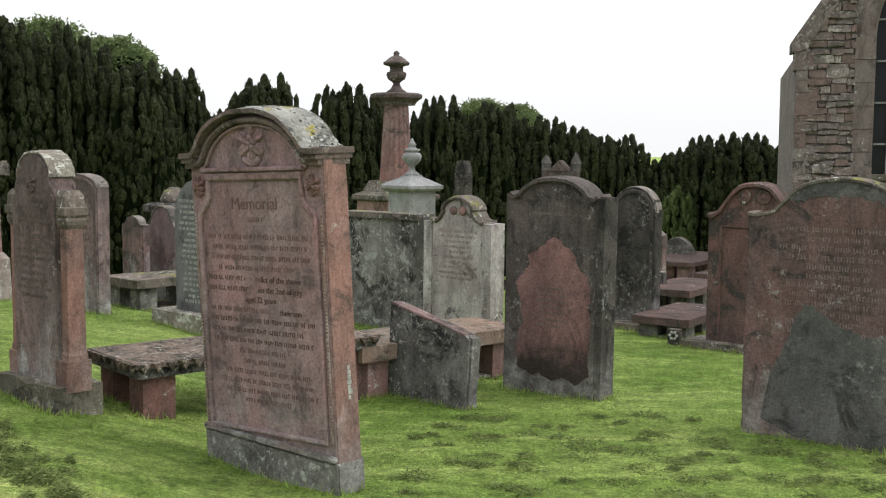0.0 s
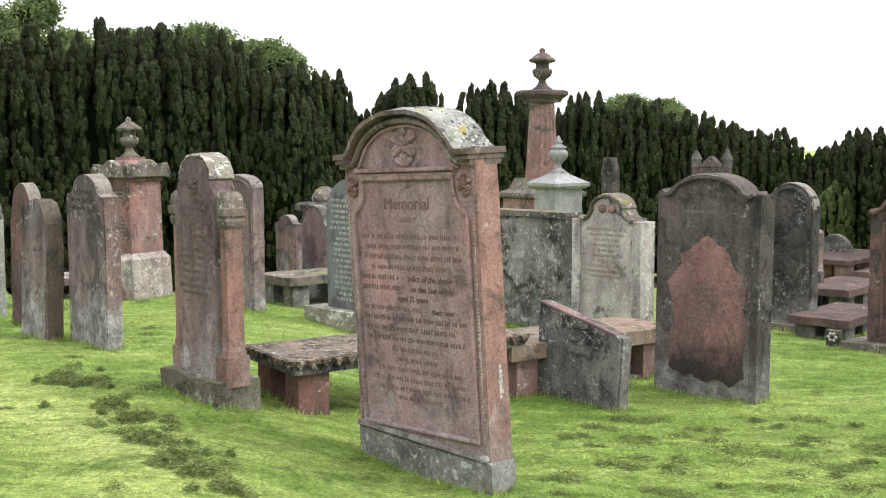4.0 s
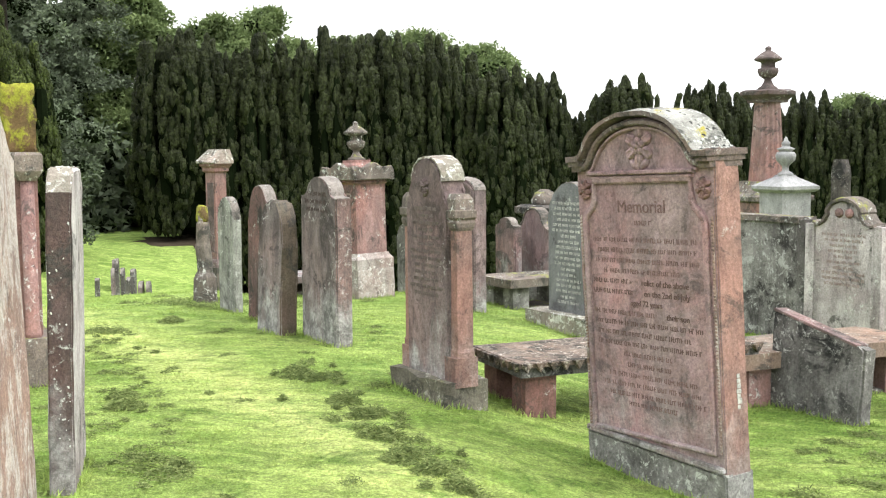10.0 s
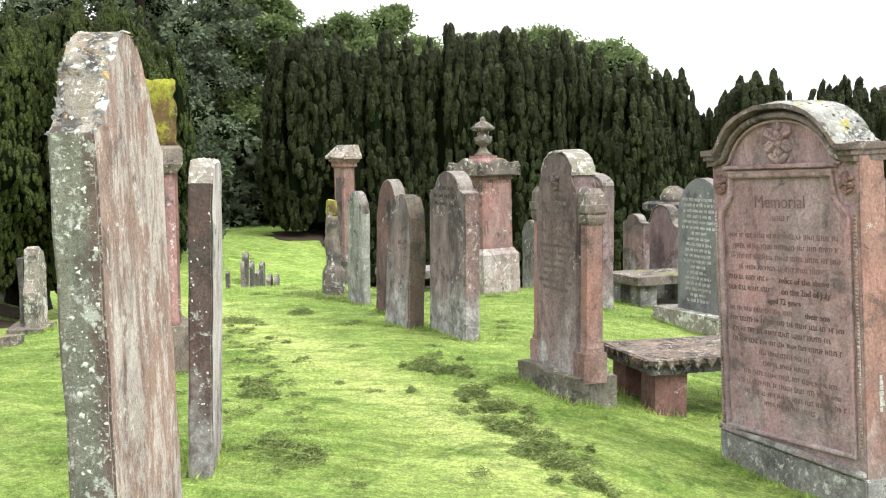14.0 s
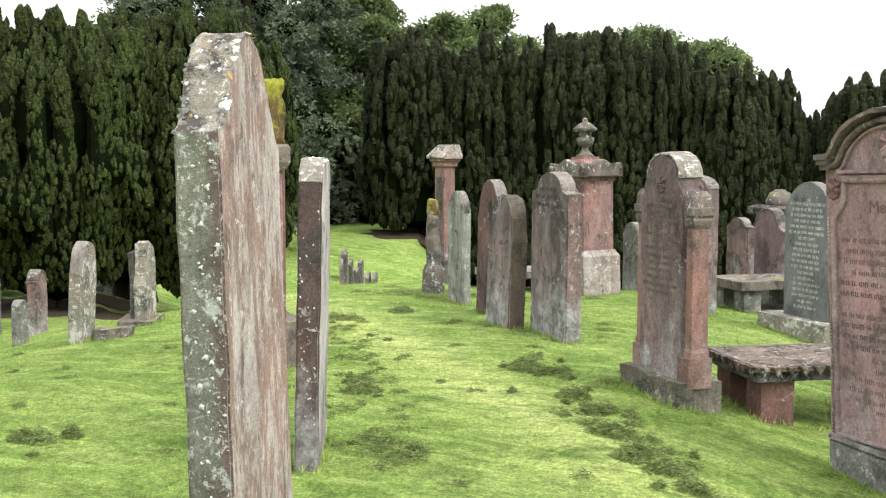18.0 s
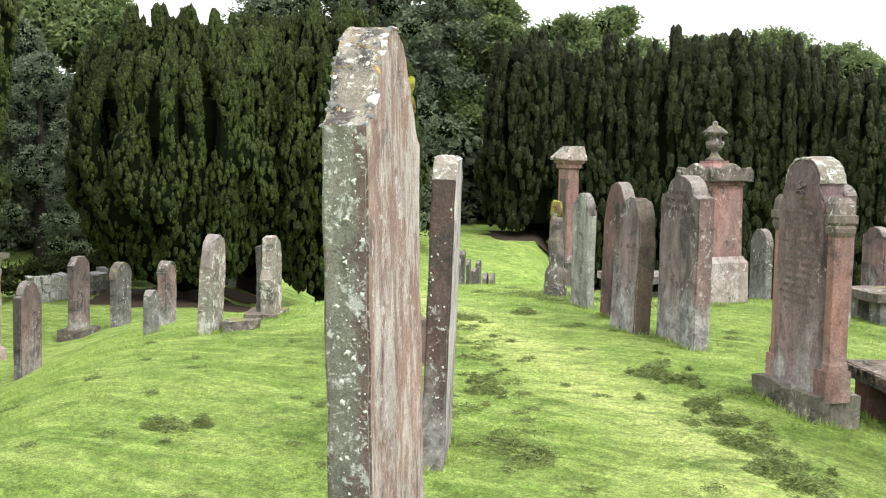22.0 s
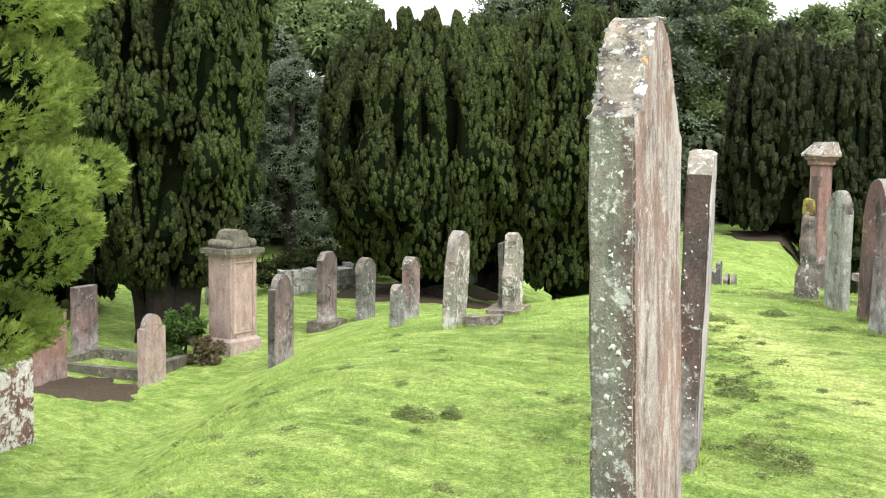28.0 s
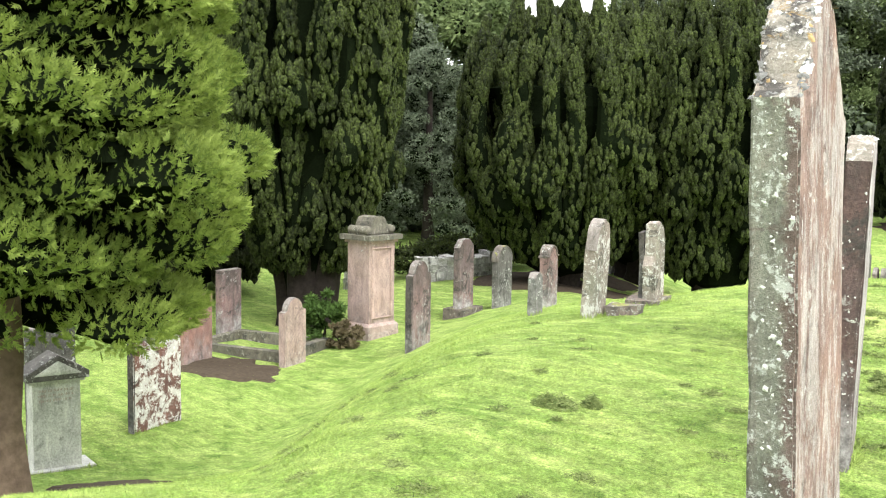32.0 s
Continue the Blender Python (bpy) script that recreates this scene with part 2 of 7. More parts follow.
TOPCRUST = stone_mat("grey_lichened_top", (0.17, 0.15, 0.135), (0.23, 0.205, 0.185), stained=0.5, lichened=0.6, lichen=(0.40, 0.40, 0.37), mossy=0.2)
MOSSY = stone_mat("mossy_stone", (0.18, 0.145, 0.125), (0.14, 0.125, 0.11), stained=0.55, lichened=0.55, mossy=0.55)
MOSSTOP = stone_mat("moss_covered_stone", (0.16, 0.10, 0.045), (0.10, 0.07, 0.035), stain=(0.05, 0.04, 0.02), stained=0.5, lichened=0.1, mossy=1.02, moss=(0.155, 0.160, 0.022))
PALE = stone_mat("pale_limestone", (0.50, 0.50, 0.46), (0.42, 0.42, 0.385), stained=0.12, lichened=0.25, streak=0.3)
WHITEW = stone_mat("white_weathered_stone", (0.50, 0.475, 0.455), (0.29, 0.25, 0.245), stained=0.45, lichened=0.6, streak=0.5)
GRANITE = stone_mat("silver_grey_granite", (0.30, 0.30, 0.30), (0.24, 0.24, 0.242), stained=0.05, lichened=0.05, streak=0.15, rough=0.55)
MOTTLED = stone_mat("black_and_grey_mottled_stone", (0.19, 0.182, 0.17), (0.085, 0.08, 0.074), stain=(0.026, 0.026, 0.025), stained=0.75, lichened=0.75, lichen=(0.40, 0.40, 0.37), streak=0.55, film=0.2, wash=0.25)
LEDGER = stone_mat("lichened_ledger_top", (0.25, 0.17, 0.13), (0.20, 0.17, 0.14), stained=0.45, lichened=0.6, lichen=(0.42, 0.40, 0.34), mossy=0.15)


def plain_mat(name, col, rough=0.9, grain=0.3, scale=30.0, bump=0.3):
    n = Nodes(name)
    v = n.coords()
    f = n.noise(v, scale, 5, 0.65)
    g = n.noise(v, scale * 0.12, 4, 0.6)
    dark = tuple(c * (1 - grain) for c in col)
    light = tuple(min(1, c * (1 + grain)) for c in col)
    c1 = n.mix(n.ramp(f, 0.3, 0.7), dark, light)
    n.link(n.mix(n.math("MULTIPLY", n.ramp(g, 0.4, 0.7), 0.5), c1, dark), n.bsdf.inputs["Base Color"])
    n.bsdf.inputs["Roughness"].default_value = rough
    n.bump(f, bump, 0.01)
    return n.mat


PLINTH = stone_mat("olive_grey_mossy_plinth", (0.165, 0.15, 0.12), (0.125, 0.118, 0.092), stained=0.5, lichened=0.55, lichen=(0.40, 0.39, 0.34), mossy=0.35, moss=(0.10, 0.105, 0.03))
LEGRED = stone_mat("dull_red_leg_stone", (0.185, 0.098, 0.083), (0.13, 0.08, 0.072), stained=0.45, lichened=0.2, streak=0.5)
DARKLEDGER = stone_mat("pitted_dark_ledger", (0.20, 0.145, 0.115), (0.135, 0.115, 0.10), stain=(0.05, 0.046, 0.04), stained=0.7, lichened=0.75, lichen=(0.46, 0.42, 0.36), mossy=0.15, size=1.6)
DARKRED = stone_mat("dark_red_brown_stone", (0.17, 0.098, 0.088), (0.12, 0.082, 0.076), stained=0.55, lichened=0.3, streak=0.5, mossy=0.15)
MOSSEDGE = stone_mat("brown_mossy_edge", (0.135, 0.098, 0.078), (0.105, 0.09, 0.066), stained=0.5, lichened=0.2, streak=0.5, mossy=0.25, moss=(0.10, 0.095, 0.03))
PALEGREEN = stone_mat("pale_green_grey_stone", (0.30, 0.305, 0.27), (0.22, 0.225, 0.20), stained=0.5, lichened=0.7, lichen=(0.50, 0.51, 0.47), streak=0.7, wash=0.3)
INK = plain_mat("dark_incised_lettering", (0.07, 0.05, 0.045), 0.95, 0.4, 60)
INKMAUVE = plain_mat("pale_mauve_worn_lettering", (0.215, 0.165, 0.155), 0.95, 0.35, 60)
INKFADED = plain_mat("faded_incised_lettering", (0.175, 0.112, 0.105), 0.95, 0.4, 60)
INKPALE = plain_mat("pale_incised_lettering", (0.29, 0.225, 0.20), 0.95, 0.3, 60)
INKSOFT = plain_mat("worn_shallow_lettering", (0.17, 0.14, 0.13), 0.95, 0.3, 60)
# near-black twigs, with the shade inside a crown in their colour
TWIGS = plain_mat("shade_coloured_twigs", (0.012, 0.013, 0.009), 0.95, 0.4, 8, 0.5)
INKBROWN = plain_mat("brown_incised_lettering", (0.135, 0.088, 0.08), 0.95, 0.4, 60)
TWIGS.node_tree.nodes["Principled BSDF"].inputs["Specular IOR Level"].default_value = 0.0
BARK = plain_mat("dark_yew_bark", (0.024, 0.019, 0.016), 0.95, 0.45, 12, 0.8)
EARTH = plain_mat("bare_earth", (0.055, 0.042, 0.029), 0.98, 0.35, 20, 0.6)
GLASS = plain_mat("dark_leaded_glass", (0.02, 0.022, 0.025), 0.15, 0.2, 3, 0.02)


def leaf_mat(name, dark, light, rough=0.6, trans=0.25, vary=0.42, tufts=3.2, speck=0.0):
    n = Nodes(name)
    geo = n.add("ShaderNodeNewGeometry")
    v = n.coords(vary=True)
    big = n.noise(v, 0.55, 4, 0.6)
    tuft = n.ramp(n.noise(v, tufts, 3, 0.6), 0.36, 0.64)
    f = n.math("ADD", n.math("MULTIPLY", geo.outputs["Random Per Island"], vary), n.math("MULTIPLY", n.math("ADD", n.math("MULTIPLY", n.ramp(big, 0.3, 0.7), 0.45), n.math("MULTIPLY", tuft, 0.55)), 1 - vary))
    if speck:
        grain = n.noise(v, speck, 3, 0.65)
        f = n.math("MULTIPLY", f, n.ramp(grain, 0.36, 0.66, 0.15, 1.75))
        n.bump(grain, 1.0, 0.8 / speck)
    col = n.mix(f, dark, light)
    n.link(col, n.bsdf.inputs["Base Color"])
    n.bsdf.inputs["Roughness"].default_value = rough
    tr = n.add("ShaderNodeBsdfTranslucent")
    n.link(col, tr.inputs["Color"])
    ms = n.add("ShaderNodeMixShader")
    ms.inputs[0].default_value = trans
    n.link(n.bsdf.outputs[0], ms.inputs[1])
    n.link(tr.outputs[0], ms.inputs[2])
    n.link(ms.outputs[0], n.out.inputs[0])
    return n.mat


# filler for crowns, coloured near black in place of the shade inside
SHADEFILL = plain_mat("shade_coloured_crown_fill", (0.006, 0.009, 0.004), 1.0, 0.5, 25, 0.8)
SHADEFILL.node_tree.nodes["Principled BSDF"].inputs["Specular IOR Level"].default_value = 0.0
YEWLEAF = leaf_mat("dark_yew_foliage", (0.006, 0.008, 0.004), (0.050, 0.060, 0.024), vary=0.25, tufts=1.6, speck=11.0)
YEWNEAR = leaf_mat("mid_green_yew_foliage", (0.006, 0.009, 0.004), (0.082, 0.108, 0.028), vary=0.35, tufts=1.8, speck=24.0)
CYPRESS = leaf_mat("bright_cypress_foliage", (0.046, 0.090, 0.017), (0.37, 0.455, 0.108), 0.6, 0.4, tufts=2.2)
BROAD = leaf_mat("broadleaf_foliage", (0.04, 0.068, 0.025), (0.215, 0.27, 0.11), 0.55, 0.35, tufts=1.2)
CONIFER = leaf_mat("dark_conifer_foliage", (0.024, 0.034, 0.023), (0.20, 0.24, 0.155), 0.6, 0.3, tufts=2.0)
CLIPPING = leaf_mat("grass_clippings", (0.055, 0.088, 0.024), (0.27, 0.32, 0.12), 0.85, 0.15, vary=0.8)


def lawn_colour(n):
    """Mown grass: mottled greens, pale scuffed strips along the mower's path, dull patches."""
    v = n.coords(vary=False)
    swath = n.add("ShaderNodeMapping")
    swath.inputs["Rotation"].default_value = (0, 0, radians(-41.3))
    swath.inputs["Scale"].default_value = (0.42, 1.5, 1.0)
    n.link(v, swath.inputs["Vector"])
    along = swath.outputs[0]
    col = n.mix(n.ramp(n.noise(v, 0.8, 6, 0.65, 0.4), 0.32, 0.68), (0.140, 0.235, 0.043), (0.270, 0.365, 0.095))
    col = n.mix(n.math("MULTIPLY", n.ramp(n.noise(along, 3.0, 8, 0.72, 0.6), 0.46, 0.64), 0.75), col, (0.40, 0.485, 0.15))
    sep = n.add("ShaderNodeSeparateXYZ")
    n.link(v, sep.inputs[0])
    off = n.math("SUBTRACT", n.math("ADD", n.math("MULTIPLY", sep.outputs[0], 0.66), n.math("MULTIPLY", sep.outputs[1], 0.75)), 2.35)
    away = n.math("ADD", n.math("ABSOLUTE", off, 0.0), n.math("MULTIPLY", n.noise(v, 2.3, 6, 0.7, 0.4), 0.7))
    scuff = n.math("MULTIPLY", n.ramp(away, 0.85, 0.40), n.ramp(n.noise(along, 5.0, 8, 0.75, 0.6), 0.36, 0.56))
    col = n.mix(n.math("MULTIPLY", scuff, 0.85), col, (0.53, 0.59, 0.21))
    col = n.mix(n.math("MULTIPLY", n.ramp(n.noise(v, 2.6, 8, 0.74, 0.6), 0.54, 0.66), 0.7), col, (0.07, 0.145, 0.022))
    col = n.mix(n.math("MULTIPLY", n.ramp(n.noise(along, 9.0, 7, 0.75, 0.4), 0.56, 0.66), 0.55), col, (0.08, 0.145, 0.025))
    clump = n.ramp(n.noise(v, 7.0, 8, 0.78, 0.5), 0.34, 0.66, 0.68, 1.32)
    fleck = n.ramp(n.noise(v, 34.0, 5, 0.75, 0.3), 0.32, 0.68, 0.58, 1.42)
    tone = n.add("ShaderNodeVectorMath")
    tone.operation = "SCALE"
    n.link(col, tone.inputs[0])
    n.link(n.math("MULTIPLY", n.math("MULTIPLY", clump, fleck), 1.12), tone.inputs["Scale"])
    return v, tone.outputs[0]


def lawn_mat():
    n = Nodes("lawn")
    v, col = lawn_colour(n)
    b = n.noise(v, 14, 6, 0.7)
    c = n.noise(v, 90, 4, 0.7)
    col = n.mix(0.75, col, n.mix(n.ramp(c, 0.28, 0.72), (0.12, 0.12, 0.12), (0.9, 0.9, 0.9)), "OVERLAY")
    n.link(col, n.bsdf.inputs["Base Color"])
    n.bsdf.inputs["Roughness"].default_value = 0.9
    n.bump(n.math("ADD", n.math("MULTIPLY", b, 1.6), c), 1.0, 0.04)
    return n.mat


def blade_mat():
    n = Nodes("mown_grass")
    v, col = lawn_colour(n)
    geo = n.add("ShaderNodeNewGeometry")
    col = n.mix(n.ramp(geo.outputs["Random Per Island"], 0.0, 1.0, 0.0, 0.42), col, n.mix(geo.outputs["Random Per Island"], (0.06, 0.125, 0.018), (0.46, 0.54, 0.16)))
    n.link(col, n.bsdf.inputs["Base Color"])
    n.bsdf.inputs["Roughness"].default_value = 0.6
    tr = n.add("ShaderNodeBsdfTranslucent")
    n.link(col, tr.inputs["Color"])
    ms = n.add("ShaderNodeMixShader")
    ms.inputs[0].default_value = 0.3
    n.link(n.bsdf.outputs[0], ms.inputs[1])
    n.link(tr.outputs[0], ms.inputs[2])
    n.link(ms.outputs[0], n.out.inputs[0])
    return n.mat


BLADE = blade_mat()
LAWN = lawn_mat()


# ---- geometry helpers ----
def mesh_object(name, verts, faces, mat, parent=None, label="", smooth=False):
    me = bpy.data.meshes.new(name)
    me.from_pydata(verts, [], faces)
    me.materials.append(mat)
    if smooth:
        me.polygons.foreach_set("use_smooth", [True] * len(me.polygons))
    me.update()
    ob = new(name, me)
    if parent:
        ob.parent = parent
    if label:
        ob["label"] = label
    return ob


def part(name, bm, mat, parent=None, label="", smooth=False):
    joined = name in ("inscription", "carved_edge", "carved_rose", "carved_crest")
    me = bpy.data.meshes.new(name)
    bmesh.ops.recalc_face_normals(bm, faces=bm.faces[:])
    bm.to_mesh(me)
    bm.free()
    me.materials.append(mat)
    if smooth:
        me.polygons.foreach_set("use_smooth", [True] * len(me.polygons))
    ob = new(name, me)
    if parent:
        ob.parent = parent
    if label:
        ob["label"] = label
    if joined:
        ob["kind"] = "stuff"
    return ob


STANDS = []


def thing(name, m, label, category, group=""):
    ob = new(name)
    ob.empty_display_size = 0.2
    ob.matrix_world = m
    STANDS.append((ob, Matrix(m)))
    return tagged(ob, label, category, group)


def soften(bm, width, segments=1):
    edges = [e for e in bm.edges if len(e.link_faces) == 2 and e.calc_face_angle(0) > 0.5]
    if edges and width > 0:
        bmesh.ops.bevel(bm, geom=edges, offset=width, segments=segments, affect="EDGES", clamp_overlap=True)


def rough_up(bm, amount, scale=3.0, seed=0.0):
    for v in bm.verts:
        d = noise.noise_vector(v.co * scale + Vector((seed, seed * 1.7, 0)))
        v.co += d * amount


def worn(bm, amount, seed=0.0):
    """Long edges broken up and nibbled, in the plane of the face above all."""
    bmesh.ops.subdivide_edges(bm, edges=[e for e in bm.edges if e.calc_length() > 0.22], cuts=9)
    for v in bm.verts:
        d = noise.noise_vector(v.co * 5.0 + Vector((seed, seed * 1.7, 0))) + noise.noise_vector(v.co * 21.0 + Vector((seed, 0, seed))) * 0.7
        v.co += Vector((d.x, d.y * 0.2, d.z)) * amount


def box(bm, x0, x1, y0, y1, z0, z1):
    vs = [bm.verts.new(p) for p in ((x0, y0, z0), (x1, y0, z0), (x1, y1, z0), (x0, y1, z0), (x0, y0, z1), (x1, y0, z1), (x1, y1, z1), (x0, y1, z1))]
    for f in ((3, 2, 1, 0), (4, 5, 6, 7), (0, 1, 5, 4), (1, 2, 6, 5), (2, 3, 7, 6), (3, 0, 4, 7)):
        bm.faces.new([vs[i] for i in f])
    return vs


def box_bm(x0, x1, y0, y1, z0, z1, bevel=0.008, rough=0.0, cuts=0, seed=0.0):
    bm = bmesh.new()
    box(bm, x0, x1, y0, y1, z0, z1)
    soften(bm, bevel)
    if cuts:
        bmesh.ops.subdivide_edges(bm, edges=bm.edges[:], cuts=cuts, use_grid_fill=True)
    if rough:
        rough_up(bm, rough, 4.0, seed)
    return bm


def prism(outline, y0, y1, bevel=0.01, segments=2):
    """An outline of (x, z) points made solid between two depths."""
    bm = bmesh.new()
    f = [bm.verts.new((x, y0, z)) for x, z in outline]
    b = [bm.verts.new((x, y1, z)) for x, z in outline]
    bm.faces.new(f)
    bm.faces.new(b[::-1])
    k = len(outline)
    for i in range(k):
        j = (i + 1) % k
        bm.faces.new((f[j], f[i], b[i], b[j]))
    if bevel:
        rim = [e for e in bm.edges if len(e.link_faces) == 2 and len({len(q.verts) > 4 for q in e.link_faces}) == 2]
        bmesh.ops.bevel(bm, geom=rim or bm.edges[:], offset=bevel, segments=segments, affect="EDGES", clamp_overlap=True)
    return bm


def strip(points, width, y0, y1, closed=False):
    """A moulding of a given width that follows (x, z) points, between two depths."""
    bm = bmesh.new()
    rings = []
    k = len(points)
    for i, (x, z) in enumerate(points):
        a = points[(i - 1) % k] if closed or i > 0 else points[i]
        c = points[(i + 1) % k] if closed or i < k - 1 else points[i]
        d = Vector((c[0] - a[0], c[1] - a[1]))
        d.normalize()
        nx, nz = -d.y * width / 2, d.x * width / 2
        ym = y0 * 0.75 + y1 * 0.25
        rings.append([bm.verts.new(p) for p in ((x + nx, y1, z + nz), (x + nx, ym, z + nz), (x + nx * 0.5, y0, z + nz * 0.5),
                                                (x - nx * 0.5, y0, z - nz * 0.5), (x - nx, ym, z - nz), (x - nx, y1, z - nz))])
    for i in range(k if closed else k - 1):
        p, q = rings[i], rings[(i + 1) % k]
        for j in range(6):
            bm.faces.new((p[j], p[(j + 1) % 6], q[(j + 1) % 6], q[j]))
    if not closed:
        bm.faces.new(rings[0])
        bm.faces.new(rings[-1][::-1])
    return bm


def lathe(profile, segs=20, turn=0.0, centre=(0, 0), bevel=0.0):
    """A turned form from (radius, z) points; four segments give a square one of that half-width."""
    bm = bmesh.new()
    k = 1.0 / math.cos(math.pi / segs) if segs <= 8 else 1.0
    rings = []
    for r, z in profile:
        rings.append([bm.verts.new((centre[0] + r * k * math.cos(turn + 2 * math.pi * (i + 0.5) / segs),
                                    centre[1] + r * k * math.sin(turn + 2 * math.pi * (i + 0.5) / segs), z)) for i in range(segs)])
    for p, q in zip(rings, rings[1:]):
        for i in range(segs):
            j = (i + 1) % segs
            bm.faces.new((p[i], p[j], q[j], q[i]))
    bm.faces.new(rings[0][::-1])
    bm.faces.new(rings[-1])
    if bevel:
        soften(bm, bevel)
    return bm


def arc(cx, cz, r, a0, a1, k, rz=None):
    rz = r if rz is None else rz
    return [(cx + r * math.cos(radians(a0 + (a1 - a0) * i / k)), cz + rz * math.sin(radians(a0 + (a1 - a0) * i / k))) for i in range(k + 1)]


def top_line(kind, w, h):
    """The upper outline of a headstone, from its right shoulder over to its left one."""
    a = w / 2
    if kind == "round":
        return arc(0, h - a, a, 0, 180, 18)
    if kind == "segment":
        return arc(0, h - 0.35 * a, a, 0, 180, 14, 0.35 * a)
    if kind == "gable":
        return [(a, h - 0.62 * a), (0.08 * a, h), (-0.08 * a, h), (-a, h - 0.62 * a)]
    if kind == "clipped":
        return [(a, h - 0.55 * a), (0.45 * a, h), (-0.45 * a, h), (-a, h - 0.55 * a)]
    if kind == "pointed":
        r = [(a * (1 - u), h - 1.5 * a * (1 - math.sqrt(max(0, 1 - (1 - u) ** 2)))) for u in [i / 8 for i in range(9)]]
        return r + [(-x, z) for x, z in r[-2::-1]]
    if kind == "arch":
        s = 0.70 * a
        return [(a, h - 1.05 * s), (s + 0.03, h - 1.05 * s)] + arc(0, h - s, s, 0, 180, 16) + [(-s - 0.03, h - 1.05 * s), (-a, h - 1.05 * s)]
    if kind == "ogee":
        s = 0.62 * a
        q = 0.24 * a
        right = [(a, h - 0.70 * a), (0.93 * a, h - 0.66 * a)]
        right += [(0.93 * a - (0.93 * a - s * 0.80) * u, h - 0.66 * a + 0.30 * a * u * u) for u in (0.3, 0.6, 0.85, 1.0)]
        crown = arc(0, h - 0.38 * a - 0.0, s * 0.82, 4, 176, 14, 0.38 * a)
        return right + crown + [(-x, z) for x, z in right[::-1]]
    if kind == "wave":
        return [(a, h - 0.47 * a), (0.72 * a, h - 0.44 * a)] + arc(0, h - 0.41 * a, 0.66 * a, 0, 180, 14, 0.41 * a) + [(-0.72 * a, h - 0.44 * a), (-a, h - 0.47 * a)]
    return [(a, h), (-a, h)]


def outline(kind, w, h, sunk=0.2):
    return [(-w / 2, -sunk), (w / 2, -sunk)] + top_line(kind, w, h)


def word_bars(rng, w, z_top, rows, pitch, y, height=0.5, cover=0.95, shortest=0.6):
    """Rows of short raised bars in place of worn lettering."""
    bm = bmesh.new()
    for r in range(rows):
        z = z_top - r * pitch
        span = w * cover * (rng.uniform(shortest, 1.0) if rng.random() < 0.85 else 0.45)
        x = -span / 2
        while x < span / 2 - 0.01:
            lw = min(rng.uniform(0.03, 0.09), span / 2 - x)
            n = max(1, int(lw / (pitch * 0.26)))
            for i in range(n):
                xa = x + lw * i / n
                hh = pitch * height * rng.uniform(0.8, 1.15)
                wd = lw / n * rng.uniform(0.25, 0.4)
                box(bm, xa, xa + wd, y - 0.0012, y + 0.004, z - hh / 2, z + hh / 2)
                if rng.random() < 0.7:
                    zz = z + hh * rng.choice((-0.42, 0.0, 0.40))
                    box(bm, xa + wd, xa + lw / n * 0.85, y - 0.001, y + 0.004, zz - hh * 0.1, zz + hh * 0.1)
            x += lw + pitch * 0.28
    return bm




def ease(u):
    u = min(1.0, max(0.0, u))
    return u * u * (3 - 2 * u)


def ground_z(x, y):
    """The lie of the land: a level top, a bank on the west side, falling ground beyond."""
    r = math.hypot(x, y)
    az = math.degrees(math.atan2(-x, y))
    k1 = ease((az - 33) / 17)
    k2 = ease((az - 47) / 18)
    r0 = 8.0 - 1.6 * k1 - 2.4 * k2
    run = 32.0 - 14.0 * k1 - 8.0 * k2
    drop = 3.75 - 1.95 * k1 + 0.4 * k2
    k3 = ease((az - 60) / 8)
    r0, run, drop = r0 - 0.6 * k3, run - 0.6 * k3, drop - 0.15 * k3
    behind = ease((abs(az - 25) - 80) / 50)
    r0, run, drop = r0 + (9 - r0) * behind, run + (30 - run) * behind, drop + (1.5 - drop) * behind
    low = 0.19 * (1 - ease((az - 8) / 14)) * ease((r - 2.5) / 3) * (1 - ease((r - 8) / 14))
    far_lawn = ease((az - 28.2) / 2.2)
    drop += 0.75 * (1 - far_lawn) * (1 - behind)
    z = 0.05 - low - drop * ease((r - r0) / run) ** (1.0 + 0.15 * (1 - k1))
    z -= 1.5 * ease((r - 38) / 30) * k2
    z += 1.5 * ease((r - 38) / 13) * (1 - k1) * far_lawn
    if r < 60:
        z += 0.035 * noise.noise(Vector((x * 0.5, y * 0.5, 0.3))) + 0.014 * noise.noise(Vector((x * 2.1, y * 2.1, 1.3))) + 0.009 * noise.noise(Vector((x * 6.3, y * 6.3, 2.3)))
    return z


def standing(x, y, rz, lean=0.0, tip=0.0, sink=0.0):
    return pose(x, y, ground_z(x, y) - sink, tip, lean, rz)


